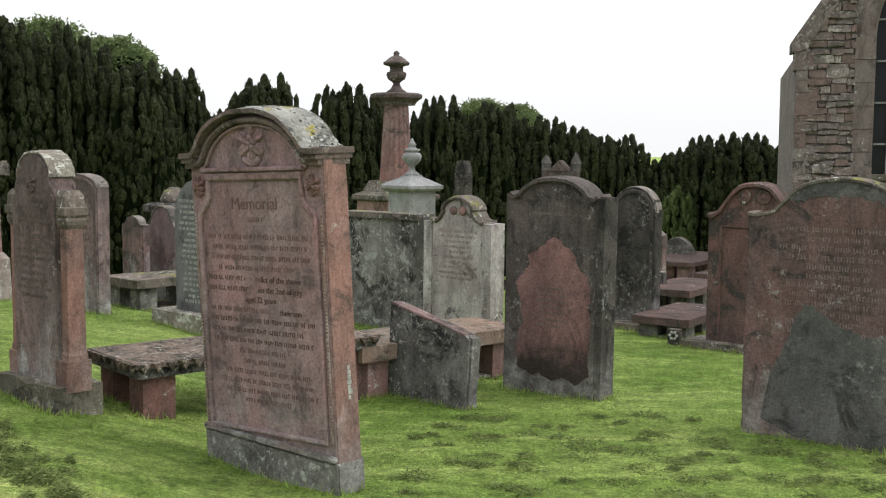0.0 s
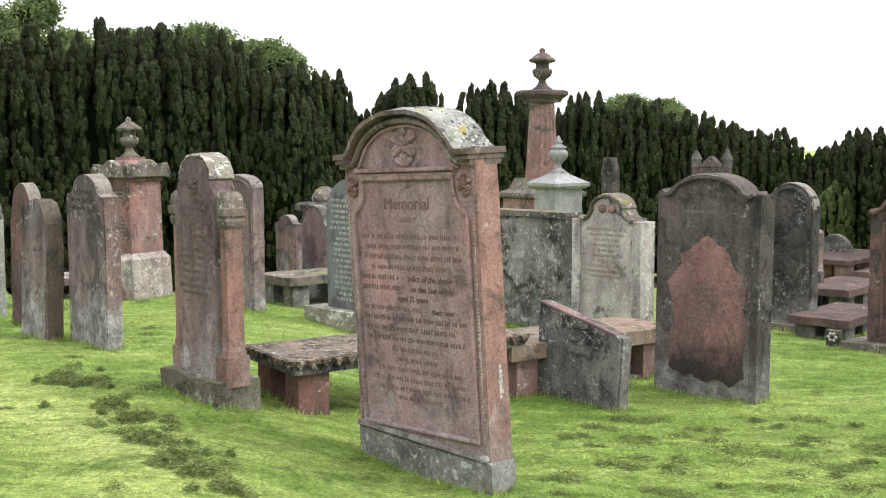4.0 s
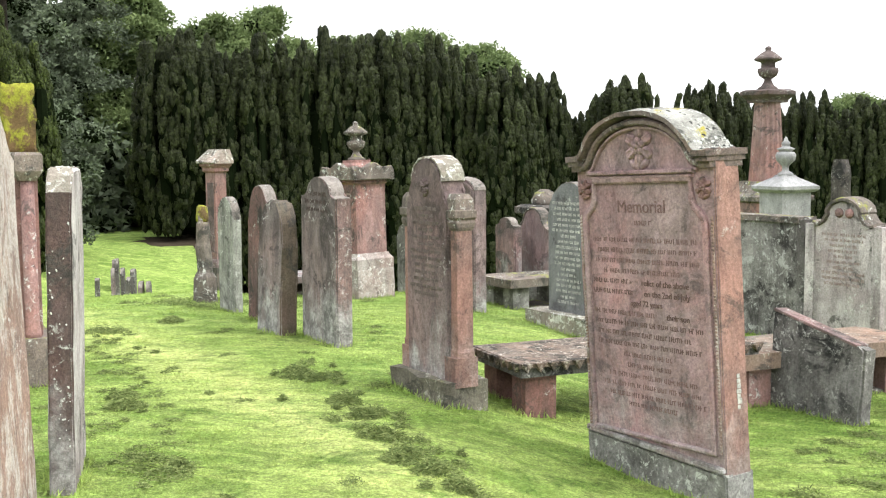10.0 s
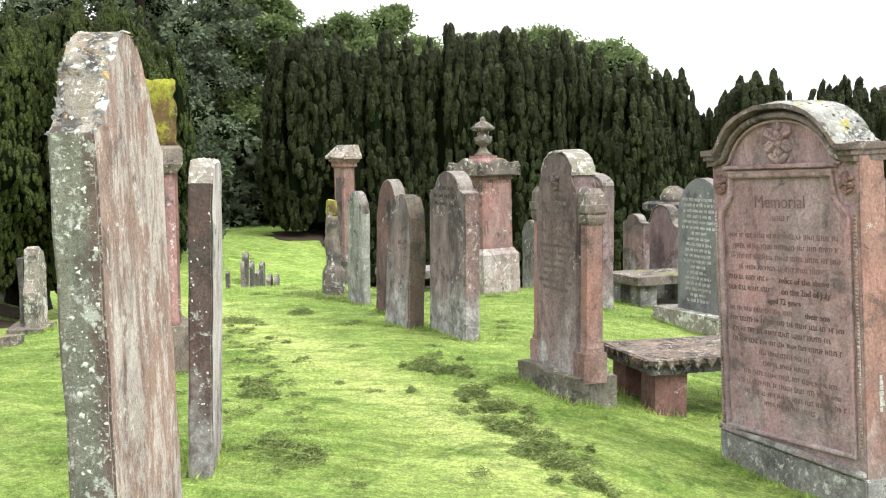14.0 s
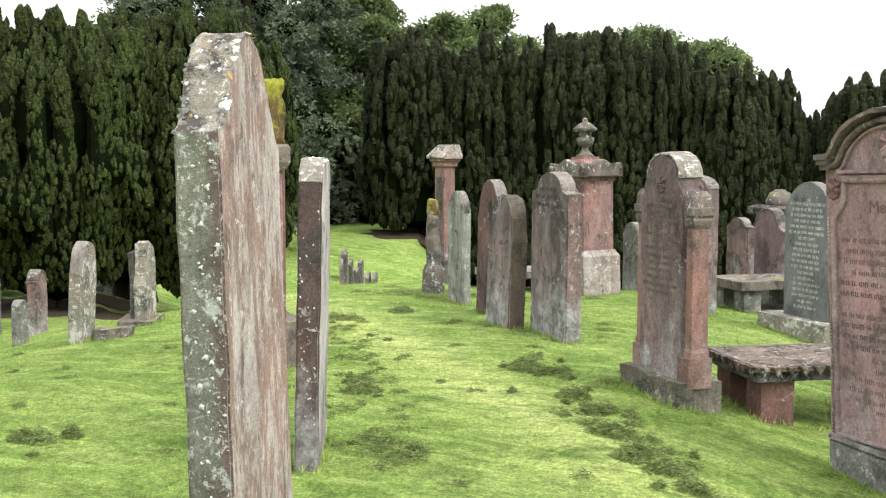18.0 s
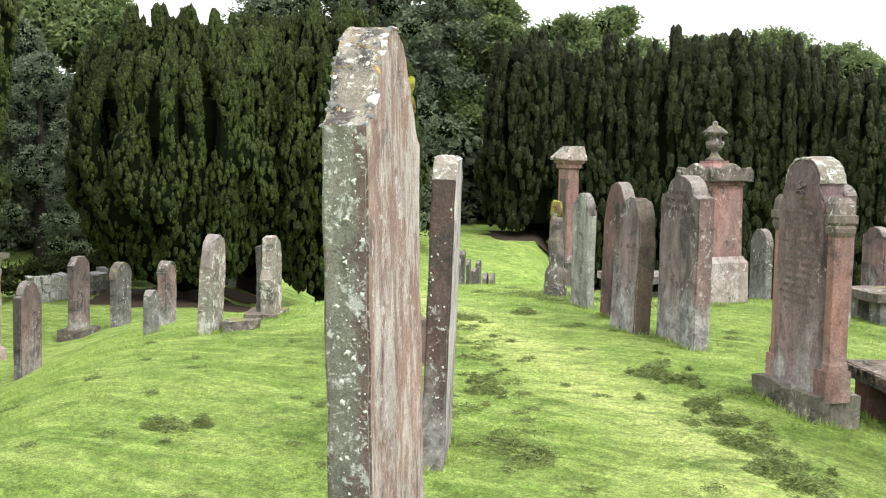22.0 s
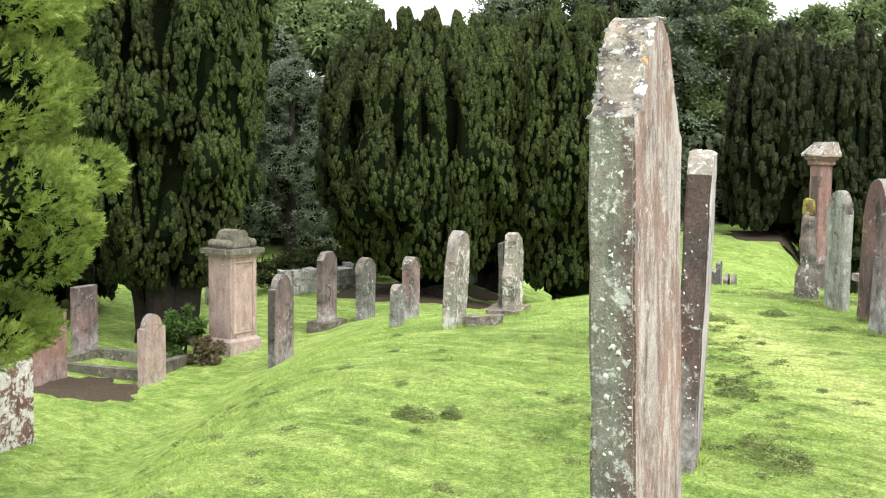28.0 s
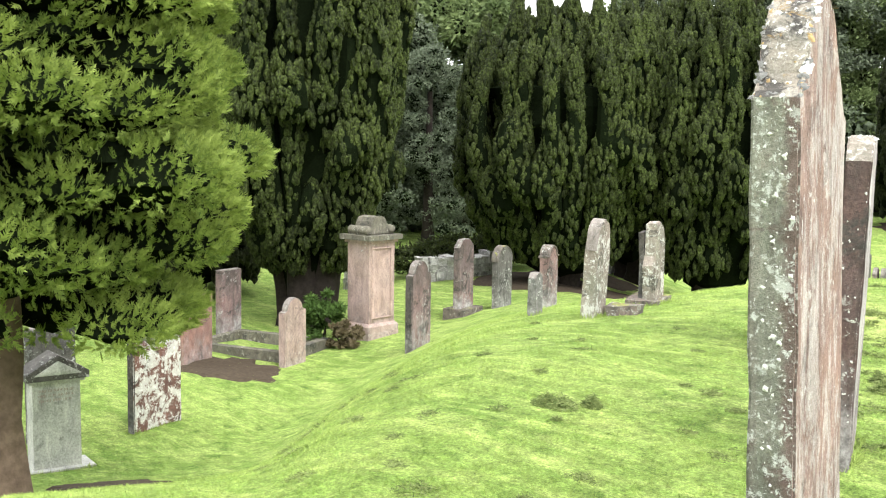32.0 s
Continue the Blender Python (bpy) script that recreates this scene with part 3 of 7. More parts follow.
def headstone(x, y, rz, kind, w, h, th, mat, label, lean=0.0, tip=0.0, edge=None, rows=0, ink=None, seed=1, z_text=0.8, pitch=0.06,
              border=0.0, base=None, group="headstones", capped=None, back=False):
    rng = random.Random(seed)
    root = thing("headstone", standing(x, y, rz, lean, tip), label, "headstone", group)
    o = outline(kind, w, h)
    slab = prism(o, 0, th, 0.012)
    worn(slab, 0.008, seed)
    body = part("slab", slab, mat, root)
    if edge:
        body.data.materials.append(edge)
        for p in body.data.polygons:
            if abs(p.normal.y) < 0.7:
                p.material_index = 1
    if border:
        line = top_line(kind, w - border * 1.6, h - border * 0.8)
        pts = [((w - border * 1.6) / 2, 0.05)] + line + [(-(w - border * 1.6) / 2, 0.05)]
        part("border", strip(pts, border * 0.7, -0.012, 0.01), mat, root)
    if rows:
        part("inscription", word_bars(rng, w * 0.86, z_text * h, rows, pitch, -0.001), ink or INK, root)
    if not capped and edge is not MOSSEDGE:
        pts = top_line(kind, w - 0.012, h - 0.002)
        part("top_crust", strip(pts, 0.016, 0.006, th - 0.006), TOPCRUST, root, "grey lichen crust along the top")
    if capped:
        pts = top_line(kind, w + 0.004, h + 0.002)
        part("coping", strip(pts, 0.028, -0.012, th + 0.012), capped, root)
    if base:
        bw, bd, bh = base
        bb = box_bm(-bw / 2, bw / 2, th / 2 - bd / 2, th / 2 + bd / 2, -0.2, bh, 0.02, 0.012, 3, seed)
        part("plinth", bb, MOSSY, root)
    return root


# ---- ground: one sheet to the horizon ----
def build_ground():
    rings = [0.0] + [0.4 * 1.05 ** i for i in range(0, 150)]
    while rings[-1] < 900:
        rings.append(rings[-1] * 1.25)
    na = 320
    verts = [(0, 0, ground_z(0, 0.01))]
    for r in rings[1:]:
        for i in range(na):
            a = 2 * math.pi * i / na
            x, y = r * math.cos(a), r * math.sin(a)
            verts.append((x, y, ground_z(x, y)))
    faces = [(0, 1 + i, 1 + (i + 1) % na) for i in range(na)]
    for k in range(len(rings) - 2):
        o, q = 1 + k * na, 1 + (k + 1) * na
        for i in range(na):
            j = (i + 1) % na
            faces.append((o + i, q + i, q + j, o + j))
    return tagged(mesh_object("ground", verts, faces, LAWN, smooth=True), "mown bright green graveyard lawn falling away to a lower field", "lawn", kind="structure")


ground = build_ground()


# ---- the main headstone ----
def lettering(text, x, z, size, mat, parent, align="CENTER", y=-0.002):
    cu = bpy.data.curves.new("lettering", "FONT")
    cu.body, cu.size, cu.extrude, cu.align_x = text, size, 0.0015, align
    cu.materials.append(mat)
    ob = new("lettering", cu)
    ob.parent = parent
    ob.matrix_local = pose(x, y, z, 90, 0, 0)
    return ob


def crust_over(parent, body, slot, count, mats, rs, small, large, reach=0.1):
    """Lichen rosettes that lie on the faces of one material of a slab."""
    faces = [p for p in body.data.polygons if p.material_index == slot and p.center.x < reach]
    for k in range(count):
        f = rs.choice(faces)
        ws = [rs.random() ** 2 for _ in f.vertices]
        at = sum((body.data.vertices[i].co * w for i, w in zip(f.vertices, ws)), Vector()) / sum(ws)
        side = f.normal.orthogonal().normalized()
        up = f.normal.cross(side)
        r = rs.uniform(small, large)
        bm = bmesh.new()
        ring = [bm.verts.new(at - f.normal * 0.002 + (side * math.cos(2 * math.pi * i / 9) + up * math.sin(2 * math.pi * i / 9)) * r * rs.uniform(0.5, 1.4)) for i in range(9)]
        top = bm.verts.new(at + f.normal * 0.004)
        for i in range(9):
            bm.faces.new((ring[i], ring[(i + 1) % 9], top))
        part("lichen", bm, rs.choice(mats), parent)


def carved_rose(x, z, r):
    """A double rose in relief, with veined outer petals, a coiled heart and two leaves below."""
    bm = bmesh.new()

    def lump(dx, dz, y, sx, sz, turn, deep):
        m = Matrix.Translation((x + dx * r, y, z + dz * r)) @ pose(0, 0, 0, 0, -math.degrees(turn), 0) @ Matrix.Diagonal((sx * r, deep, sz * r, 1))
        bmesh.ops.create_icosphere(bm, subdivisions=2, radius=1.0, matrix=m)

    for i in range(6):
        a = math.pi / 2 + 2 * math.pi * i / 6
        lump(0.60 * math.cos(a), 0.60 * math.sin(a), -0.002, 0.40, 0.30, a, 0.016)
        for s in (-1, 1):
            lump(0.66 * math.cos(a + 0.2 * s), 0.66 * math.sin(a + 0.2 * s), -0.008, 0.30, 0.10, a + 0.12 * s, 0.013)
    for i in range(5):
        a = 0.3 + 2 * math.pi * i / 5
        lump(0.27 * math.cos(a), 0.27 * math.sin(a), -0.012, 0.22, 0.18, a, 0.015)
    lump(0, 0, -0.018, 0.15, 0.15, 0, 0.016)
    for s in (-1, 1):
        lump(0.36 * s, -0.88, -0.002, 0.40, 0.20, s * 0.55, 0.016)
        lump(0.72 * s, -0.45, -0.002, 0.28, 0.16, s * 0.9, 0.014)
    lump(0, -0.98, -0.004, 0.16, 0.26, 0, 0.018)
    return bm


COPING = stone_mat("lichened_coping", (0.20, 0.145, 0.125), (0.15, 0.125, 0.115), stained=0.5, lichened=0.6, lichen=(0.52, 0.52, 0.48), mossy=0.25, moss=(0.17, 0.165, 0.04))
CRUSTED = stone_mat("white_and_yellow_lichen_crust", (0.36, 0.36, 0.33), (0.22, 0.215, 0.195), stain=(0.07, 0.07, 0.065), stained=0.75, lichened=0.75, lichen=(0.52, 0.52, 0.485), streak=0.2, mossy=0.42, moss=(0.20, 0.175, 0.04), size=1.7)


def main_stone():
    rng = random.Random(11)
    th, w = 0.16, 0.95
    g = thing("headstone", pose(-0.848, 5.532, 0.0, 2.2, -1.97, -39.2), "tall red sandstone headstone with carved rose and gothic lettering on grass", "headstone", "headstones")
    half = [(0.425, 1.462), (0.395, 1.468), (0.372, 1.487), (0.352, 1.518), (0.328, 1.552), (0.29, 1.588), (0.235, 1.622), (0.17, 1.648), (0.09, 1.664), (0.0, 1.67)]
    sweep = half + [(-x, z) for x, z in half[-2::-1]]
    bm = prism([(-w / 2, -0.35), (w / 2, -0.35), (w / 2, 1.44)] + [(x, z - 0.005) for x, z in sweep] + [(-w / 2, 1.44)], 0, th, 0.006)
    worn(bm, 0.005, 2)
    body = part("slab", bm, REDCLEAN, g)
    body.data.materials.append(FACE)
    for p in body.data.polygons:
        if abs(p.normal.y) > 0.7:
            p.material_index = 1
    line = [(x * 1.012, z + 0.014) for x, z in sweep]
    bm = strip(line, 0.042, -0.062, th + 0.03)
    bmesh.ops.subdivide_edges(bm, edges=[e for e in bm.edges if e.calc_length() > 0.1], cuts=6)
    rough_up(bm, 0.006, 24, 5)
    cop = part("coping", bm, COPING, g, "swept moulded coping with yellow and white lichen")
    cop.data.materials.append(CRUSTED)
    for p in cop.data.polygons:
        if p.normal.z > 0.3 and abs(p.normal.y) < 0.6:
            p.material_index = 1
    rs = random.Random(31)
    crusts = (plain_mat("grey_white_lichen", (0.43, 0.44, 0.41), 0.95, 0.4, 50, 0.9), plain_mat("black_lichen", (0.05, 0.05, 0.047), 0.95, 0.4, 50, 0.9))
    crust_over(g, cop, 1, 130, crusts, rs, 0.004, 0.016, 9.0)
    part("moulding", strip([(x * 0.955, z - 0.030) for x, z in sweep], 0.03, -0.038, 0.01), COPING, g)
    part("moulding", strip([(x * 0.90, z - 0.056) for x, z in sweep], 0.016, -0.018, 0.01), FACE, g)
    for s in (-1, 1):
        bm = bmesh.new()
        for inner, outer, y0, y1, z0, z1 in ((0.395, 0.488, -0.062, th + 0.045, 1.464, 1.492), (0.40, 0.482, -0.05, th + 0.035, 1.44, 1.465), (0.405, 0.477, -0.03, th + 0.02, 1.412, 1.441)):
            box(bm, min(s * inner, s * outer), max(s * inner, s * outer), y0, y1, z0, z1)
        soften(bm, 0.004)
        rough_up(bm, 0.004, 9, s)
        part("cornice", bm, COPING, g)
        part("rope_edge", strip([(s * 0.452, 0.10), (s * 0.452, 1.19)], 0.012, -0.006, 0.004), LICHENSIDE, g, "pale worn rope-carved edge")
        bm = bmesh.new()
        for k in range(64):
            z = 0.105 + 0.017 * k
            bmesh.ops.create_icosphere(bm, subdivisions=1, radius=1.0, matrix=Matrix.Translation((s * 0.452, -0.006, z)) @ pose(0, 0, 0, 0, 35 * s, 0) @ Matrix.Diagonal((0.0085, 0.006, 0.0055, 1)))
        part("rope_carving", bm, LICHENSIDE, g, "pale twisted rope carving")["kind"] = "stuff"
        ro = part("carved_rose", carved_rose(0, 0, 0.048), RED, g, "worn rosette in the panel corner", True)
        ro.matrix_local = pose(s * 0.41, -0.002, 1.325)
    q = []
    for s in (-1, 1):
        q.append([(s * 0.415, 1.145), (s * 0.408, 1.18), (s * 0.385, 1.208), (s * 0.355, 1.23), (s * 0.338, 1.265), (s * 0.332, 1.365)])
    part("panel_frame", strip([(-0.415, 0.10)] + q[0] + q[1][::-1] + [(0.415, 0.10)], 0.034, -0.020, 0.004, closed=True), FACE, g)
    part("lintel_moulding", strip([(-0.365, 1.40), (0.365, 1.40)], 0.022, -0.032, 0.004), FACE, g)
    part("lintel_moulding", strip([(-0.35, 1.378), (0.35, 1.378)], 0.016, -0.022, 0.004), FACE, g)
    bm = prism([(-0.47, 0.072), (0.47, 0.012), (0.47, 0.04), (-0.47, 0.10)], -0.028, 0.01, 0.006)
    part("sill_moulding", bm, REDGREY, g)
    foot = prism([(-0.482, -0.35), (0.482, -0.35), (0.482, 0.006), (-0.482, 0.068)], -0.010, th + 0.012, 0.008)
    part("foot", foot, GREY, g, "grey lichened foot of the stone")
    part("carved_rose", carved_rose(0, 1.525, 0.098), FACE, g, smooth=True)
    lettering("Memorial", -0.01, 1.205, 0.088, INKFADED, g)
    rows = [(1.155, -0.06, 0.06), (1.07, -0.36, 0.36), (1.018, -0.34, 0.35), (0.966, -0.36, 0.37), (0.914, -0.30, 0.24), (0.862, -0.38, -0.10), (0.81, -0.38, -0.09),
            (0.706, -0.38, 0.06), (0.654, -0.38, 0.38), (0.602, -0.37, 0.30), (0.55, -0.37, 0.36), (0.498, -0.18, 0.16), (0.446, -0.34, 0.34), (0.394, -0.3, 0.33),
            (0.345, -0.33, 0.36), (0.296, -0.30, 0.38), (0.25, -0.16, 0.2)]
    ink = {0: bmesh.new(), 1: bmesh.new()}
    for k, (z, x0, x1) in enumerate(rows):
        row = word_bars(rng, x1 - x0, z, 1, 0.044, -0.001, 0.5, 1.0, 0.97)
        bmesh.ops.translate(row, verts=row.verts[:], vec=((x0 + x1) / 2, 0, 0))
        tmp = bpy.data.meshes.new("rows")
        row.to_mesh(tmp)
        row.free()
        ink[k in (5, 6, 8, 9, 10)].from_mesh(tmp)
        bpy.data.meshes.remove(tmp)
    part("inscription", ink[0], INKFADED, g, "faded rows of worn lettering")
    part("inscription", ink[1], INKBROWN, g, "rows of darker lettering")
    for z, x, text, size in ((0.848, 0.13, "relict of the above", 0.043), (0.796, 0.14, "on the 2nd of July", 0.043), (0.746, 0.0, "aged 72 years", 0.04), (0.692, 0.21, "their son", 0.042)):
        lettering(text, x, z, size, INKBROWN, g)
    bm = bmesh.new()
    for k in range(7):
        box(bm, w / 2 - 0.002, w / 2 + 0.0025, 0.085 + 0.006 * rng.random(), 0.105 + 0.012 * rng.random(), 0.30 + 0.024 * k, 0.318 + 0.024 * k + 0.008 * rng.random())
    part("paint_mark", bm, PALE, g, "white paint mark on the side")
    return g


main_stone()


# ---- headstone with end columns on a plinth ----
def column_stone():
    g = thing("headstone", standing(-2.29, 6.36, -43, -0.5), "weathered red sandstone headstone with end columns on a mossy plinth", "headstone", "headstones")
    th, w = 0.15, 0.50
    a = w / 2
    right = [(a, 1.12), (0.235, 1.15), (0.215, 1.195), (0.195, 1.222), (0.187, 1.28), (0.172, 1.325), (0.145, 1.365), (0.105, 1.395), (0.055, 1.41), (0.012, 1.414)]
    body = [(-a, 0.10), (a, 0.10)] + right + [(-x, z) for x, z in right[::-1]]
    bm = prism(body, 0, th, 0.012)
    worn(bm, 0.007, 4)
    part("slab", bm, ROSE, g)
    half = [(0.192, 1.28), (0.177, 1.327), (0.149, 1.369), (0.108, 1.40), (0.055, 1.416)]
    bm = strip(half + [(0.0, 1.42)] + [(-x, z) for x, z in half[::-1]], 0.022, 0.004, th + 0.004)
    bmesh.ops.subdivide_edges(bm, edges=[e for e in bm.edges if e.calc_length() > 0.05], cuts=4)
    rough_up(bm, 0.007, 26, 4)
    part("crest", bm, LICHEN, g, "lichen-crusted rounded crest")
    for s in (-1, 1):
        x = s * (a + 0.02)
        part("column", lathe([(0.058, 0.26), (0.058, 0.30), (0.052, 0.32), (0.05, 1.0), (0.056, 1.01)], 4, 0, (x, th / 2), 0.006), REDCLEAN, g, "smooth orange-red column")
        part("column_base", box_bm(x - 0.062, x + 0.062, th / 2 - 0.075, th / 2 + 0.075, 0.10, 0.27, 0.012, 0.004, 1), REDCLEAN, g)
        part("capital", lathe([(0.052, 1.0), (0.062, 1.02), (0.066, 1.045), (0.06, 1.06), (0.072, 1.075), (0.072, 1.115), (0.062, 1.12), (0.058, 1.18), (0.04, 1.21)], 4, 0, (x, th / 2), 0.004), MOSSY, g)
    part("carved_crest", carved_rose(0, 1.25, 0.05), ROSE, g, smooth=True)
    part("inscription", word_bars(random.Random(4), 0.44, 1.12, 13, 0.042, -0.0035), INKSOFT, g)
    bm = box_bm(-0.335, 0.335, -0.075, th + 0.075, -0.2, 0.14, 0.025, 0.0, 3)
    rough_up(bm, 0.03, 6, 3)
    part("plinth", bm, PLINTH, g, "mossy rough stone plinth")


column_stone()


# ---- table tombs ----
def table_tomb(x, y, rz, w, l, top, slab=0.07, carved=False, mat=LEDGER, leg=REDGREY, label="low table tomb with a lichened sandstone slab on block legs", rot_leg=2):
    g = thing("table_tomb", standing(x, y, rz), label, "table tomb", "table tombs")
    bm = box_bm(-w / 2, w / 2, -l / 2, l / 2, top - slab, top, 0.012, 0, 5)
    rough_up(bm, 0.008, 5, x)
    part("top_slab", bm, mat, g)
    if carved:
        bm = bmesh.new()
        for side in (-1, 1):
            for span, depth, along_x in ((w, l, True), (l, w, False)):
                n = round(span / 0.085)
                for i in range(n):
                    a0, a1 = -span / 2 + span * i / n, -span / 2 + span * (i + 1) / n
                    o0, o1 = side * (depth / 2 - 0.012), side * (depth / 2 + 0.022)
                    tooth = [(a0, o0, top - 0.004), (a1, o0, top - 0.004), (a0 + 0.012, o1, top - 0.004), (a1 - 0.012, o1, top - 0.004), ((a0 + a1) / 2, o1 - side * 0.006, top - 0.058), ((a0 + a1) / 2, o0, top - 0.058)]
                    v = [bm.verts.new(p if along_x else (p[1], p[0], p[2])) for p in tooth]
                    for f in ((0, 1, 3, 2), (2, 3, 4), (0, 2, 4, 5), (1, 5, 4, 3), (0, 5, 1)):
                        bm.faces.new([v[q] for q in f])
        part("carved_edge", bm, mat, g, "zigzag carved slab edge")
        part("lower_slab", box_bm(-w / 2 + 0.015, w / 2 - 0.015, -l / 2 + 0.015, l / 2 - 0.015, top - slab - 0.06, top - slab + 0.002, 0.01), MOTTLED, g)
    for sx in (-1, 1):
        for sy in (-1, 0, 1)[:: 1 if rot_leg > 2 else 2]:
            cx, cy = sx * (w / 2 - 0.14), sy * (l / 2 - 0.16)
            part("leg", box_bm(cx - 0.09, cx + 0.09, cy - 0.10, cy + 0.10, -0.2, top - slab + 0.001 - (0.059 if carved else 0), 0.01, 0.004, 1, cx), leg, g)
    part("base_slab", box_bm(-w / 2 + 0.06, w / 2 - 0.06, -l / 2 + 0.05, l / 2 - 0.05, -0.2, 0.02, 0.015, 0.01, 3), MOSSY, g)
    return g


table_tomb(-1.277, 7.10, -50, 0.68, 1.7, 0.42, 0.03, True, DARKLEDGER, LEGRED)
table_tomb(-2.93, 11.80, -42, 0.65, 1.0, 0.34, 0.09, False, MOSSY, GREY, "table tomb with a thick moss-covered slab on stone blocks")
table_tomb(-5.95, 12.6, -42, 0.7, 1.2, 0.28, 0.08, False, REDGREY, RED, "low red sandstone table tomb behind leaning headstones")
DARKSLAB = stone_mat("dark_red_worn_slab", (0.135, 0.085, 0.078), (0.10, 0.075, 0.07), stained=0.5, lichened=0.25, streak=0.3)
table_tomb(2.25, 10.5, -34, 0.55, 1.1, 0.20, 0.07, False, DARKSLAB, DARK, "low worn table tomb with a red slab near dark headstones", 3)
table_tomb(2.62, 12.2, -34, 0.6, 1.2, 0.32, 0.07, False, DARKSLAB, DARK, "weathered table tomb with a rounded red slab on squat legs", 3)
table_tomb(3.55, 16.3, -34, 0.8, 1.8, 0.62, 0.06, False, DARKSLAB, RED, "tall table tomb with a worn slab and red sides", 3)
table_tomb(4.1, 15.6, -34, 0.7, 1.6, 0.45, 0.06, False, DARKSLAB, DARK, "worn sandstone table tomb close to the church wall", 3)

# ---- headstones, the central group ----
g = thing("headstone", standing(-0.10, 7.30, -40, 0, -4), "broken slanting slab of blackened sandstone crusted with lichen", "headstone", "headstones")
bm = prism([(-0.36, -0.2), (0.34, -0.2), (0.35, 0.46), (0.30, 0.475), (-0.36, 0.63)], 0, 0.11, 0.015)
worn(bm, 0.007, 8)
part("slab", bm, MOTTLED, g)
part("broken_top", prism([(-0.355, 0.622), (0.29, 0.47), (0.29, 0.486), (-0.355, 0.64)], -0.004, 0.114, 0.004), REDGREY, g, "raw reddish broken upper edge")
table_tomb(-0.16, 8.02, -48, 0.60, 1.5, 0.36, 0.10, False, LEDGER, RED, "table tomb with a lichened slab behind a broken headstone")


def patched_stone():
    """The blackened stone whose flaked face shows bare red sandstone."""
    g = thing("headstone", standing(0.73, 7.55, -40, 0.6), "blackened sandstone headstone with a flaked red patch of inscription", "headstone", "headstones")
    w, h, th = 0.80, 1.45, 0.13
    a = w / 2
    line = [(a, 1.345), (a - 0.05, 1.345), (a - 0.08, 1.325), (a - 0.12, 1.335)] + [(0.28 * math.cos(radians(t)), 1.30 + 0.15 * math.sin(radians(t))) for t in range(18, 163, 12)] + [(-a + 0.12, 1.335), (-a + 0.08, 1.325), (-a + 0.05, 1.345), (-a, 1.345)]
    bm = prism([(-a, -0.2), (a, -0.2)] + line, 0, th, 0.012)
    worn(bm, 0.007, 9)
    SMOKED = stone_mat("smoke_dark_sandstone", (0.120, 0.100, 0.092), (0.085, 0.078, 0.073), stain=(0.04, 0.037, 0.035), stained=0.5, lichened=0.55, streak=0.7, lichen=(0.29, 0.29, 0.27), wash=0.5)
    part("slab", bm, SMOKED, g)
    part("coping", strip(line[1:-1], 0.045, -0.03, th + 0.02), SMOKED, g)
    rng = random.Random(5)
    half = [(0.0, 1.03), (0.05, 1.02), (0.075, 0.97), (0.14, 0.94), (0.17, 0.90), (0.18, 0.84), (0.245, 0.80), (0.265, 0.72), (0.26, 0.6), (0.27, 0.45), (0.26, 0.3), (0.27, 0.16), (0.18, 0.10), (0.08, 0.13), (0.0, 0.09)]
    half = [(x * 1.13, z * 1.03) for x, z in half]
    pts = half + [(-x * (1.0 - 0.12 * (i % 3)), z + 0.015 * (i % 2)) for i, (x, z) in enumerate(half[1:-1])][::-1]
    edge = []
    for (xa, za), (xb, zb) in zip(pts, pts[1:] + pts[:1]):
        for k in range(4):
            u = k / 4
            x, z = xa + (xb - xa) * u, za + (zb - za) * u
            j = noise.noise(Vector((x * 14, z * 14, 4.0)))
            edge.append((x + 0.022 * j + rng.uniform(-0.006, 0.006), z + 0.02 * noise.noise(Vector((x * 14, z * 14, 9.0)))))
    part("flaked_patch", prism(edge, -0.003, 0.02, 0.0), stone_mat("fresh_red_sandstone", (0.27, 0.155, 0.143), (0.20, 0.120, 0.112), stain=(0.12, 0.08, 0.074), stained=0.45, lichened=0.0, streak=0.7, foot_dark=0.95), g, "bare red flaked patch, near-black brown towards its foot")
    bm = word_bars(rng, 0.34, 0.72, 7, 0.042, -0.005)
    part("inscription", bm, INKSOFT, g)
    part("inscription", word_bars(rng, 0.5, 1.22, 1, 0.05, -0.001, 0.4, 1.0), INKSOFT, g)
    part("side_fillet", box_bm(a - 0.05, a + 0.006, -0.02, th + 0.01, -0.2, 1.34, 0.01, 0.004, 2), DARK, g)


patched_stone()


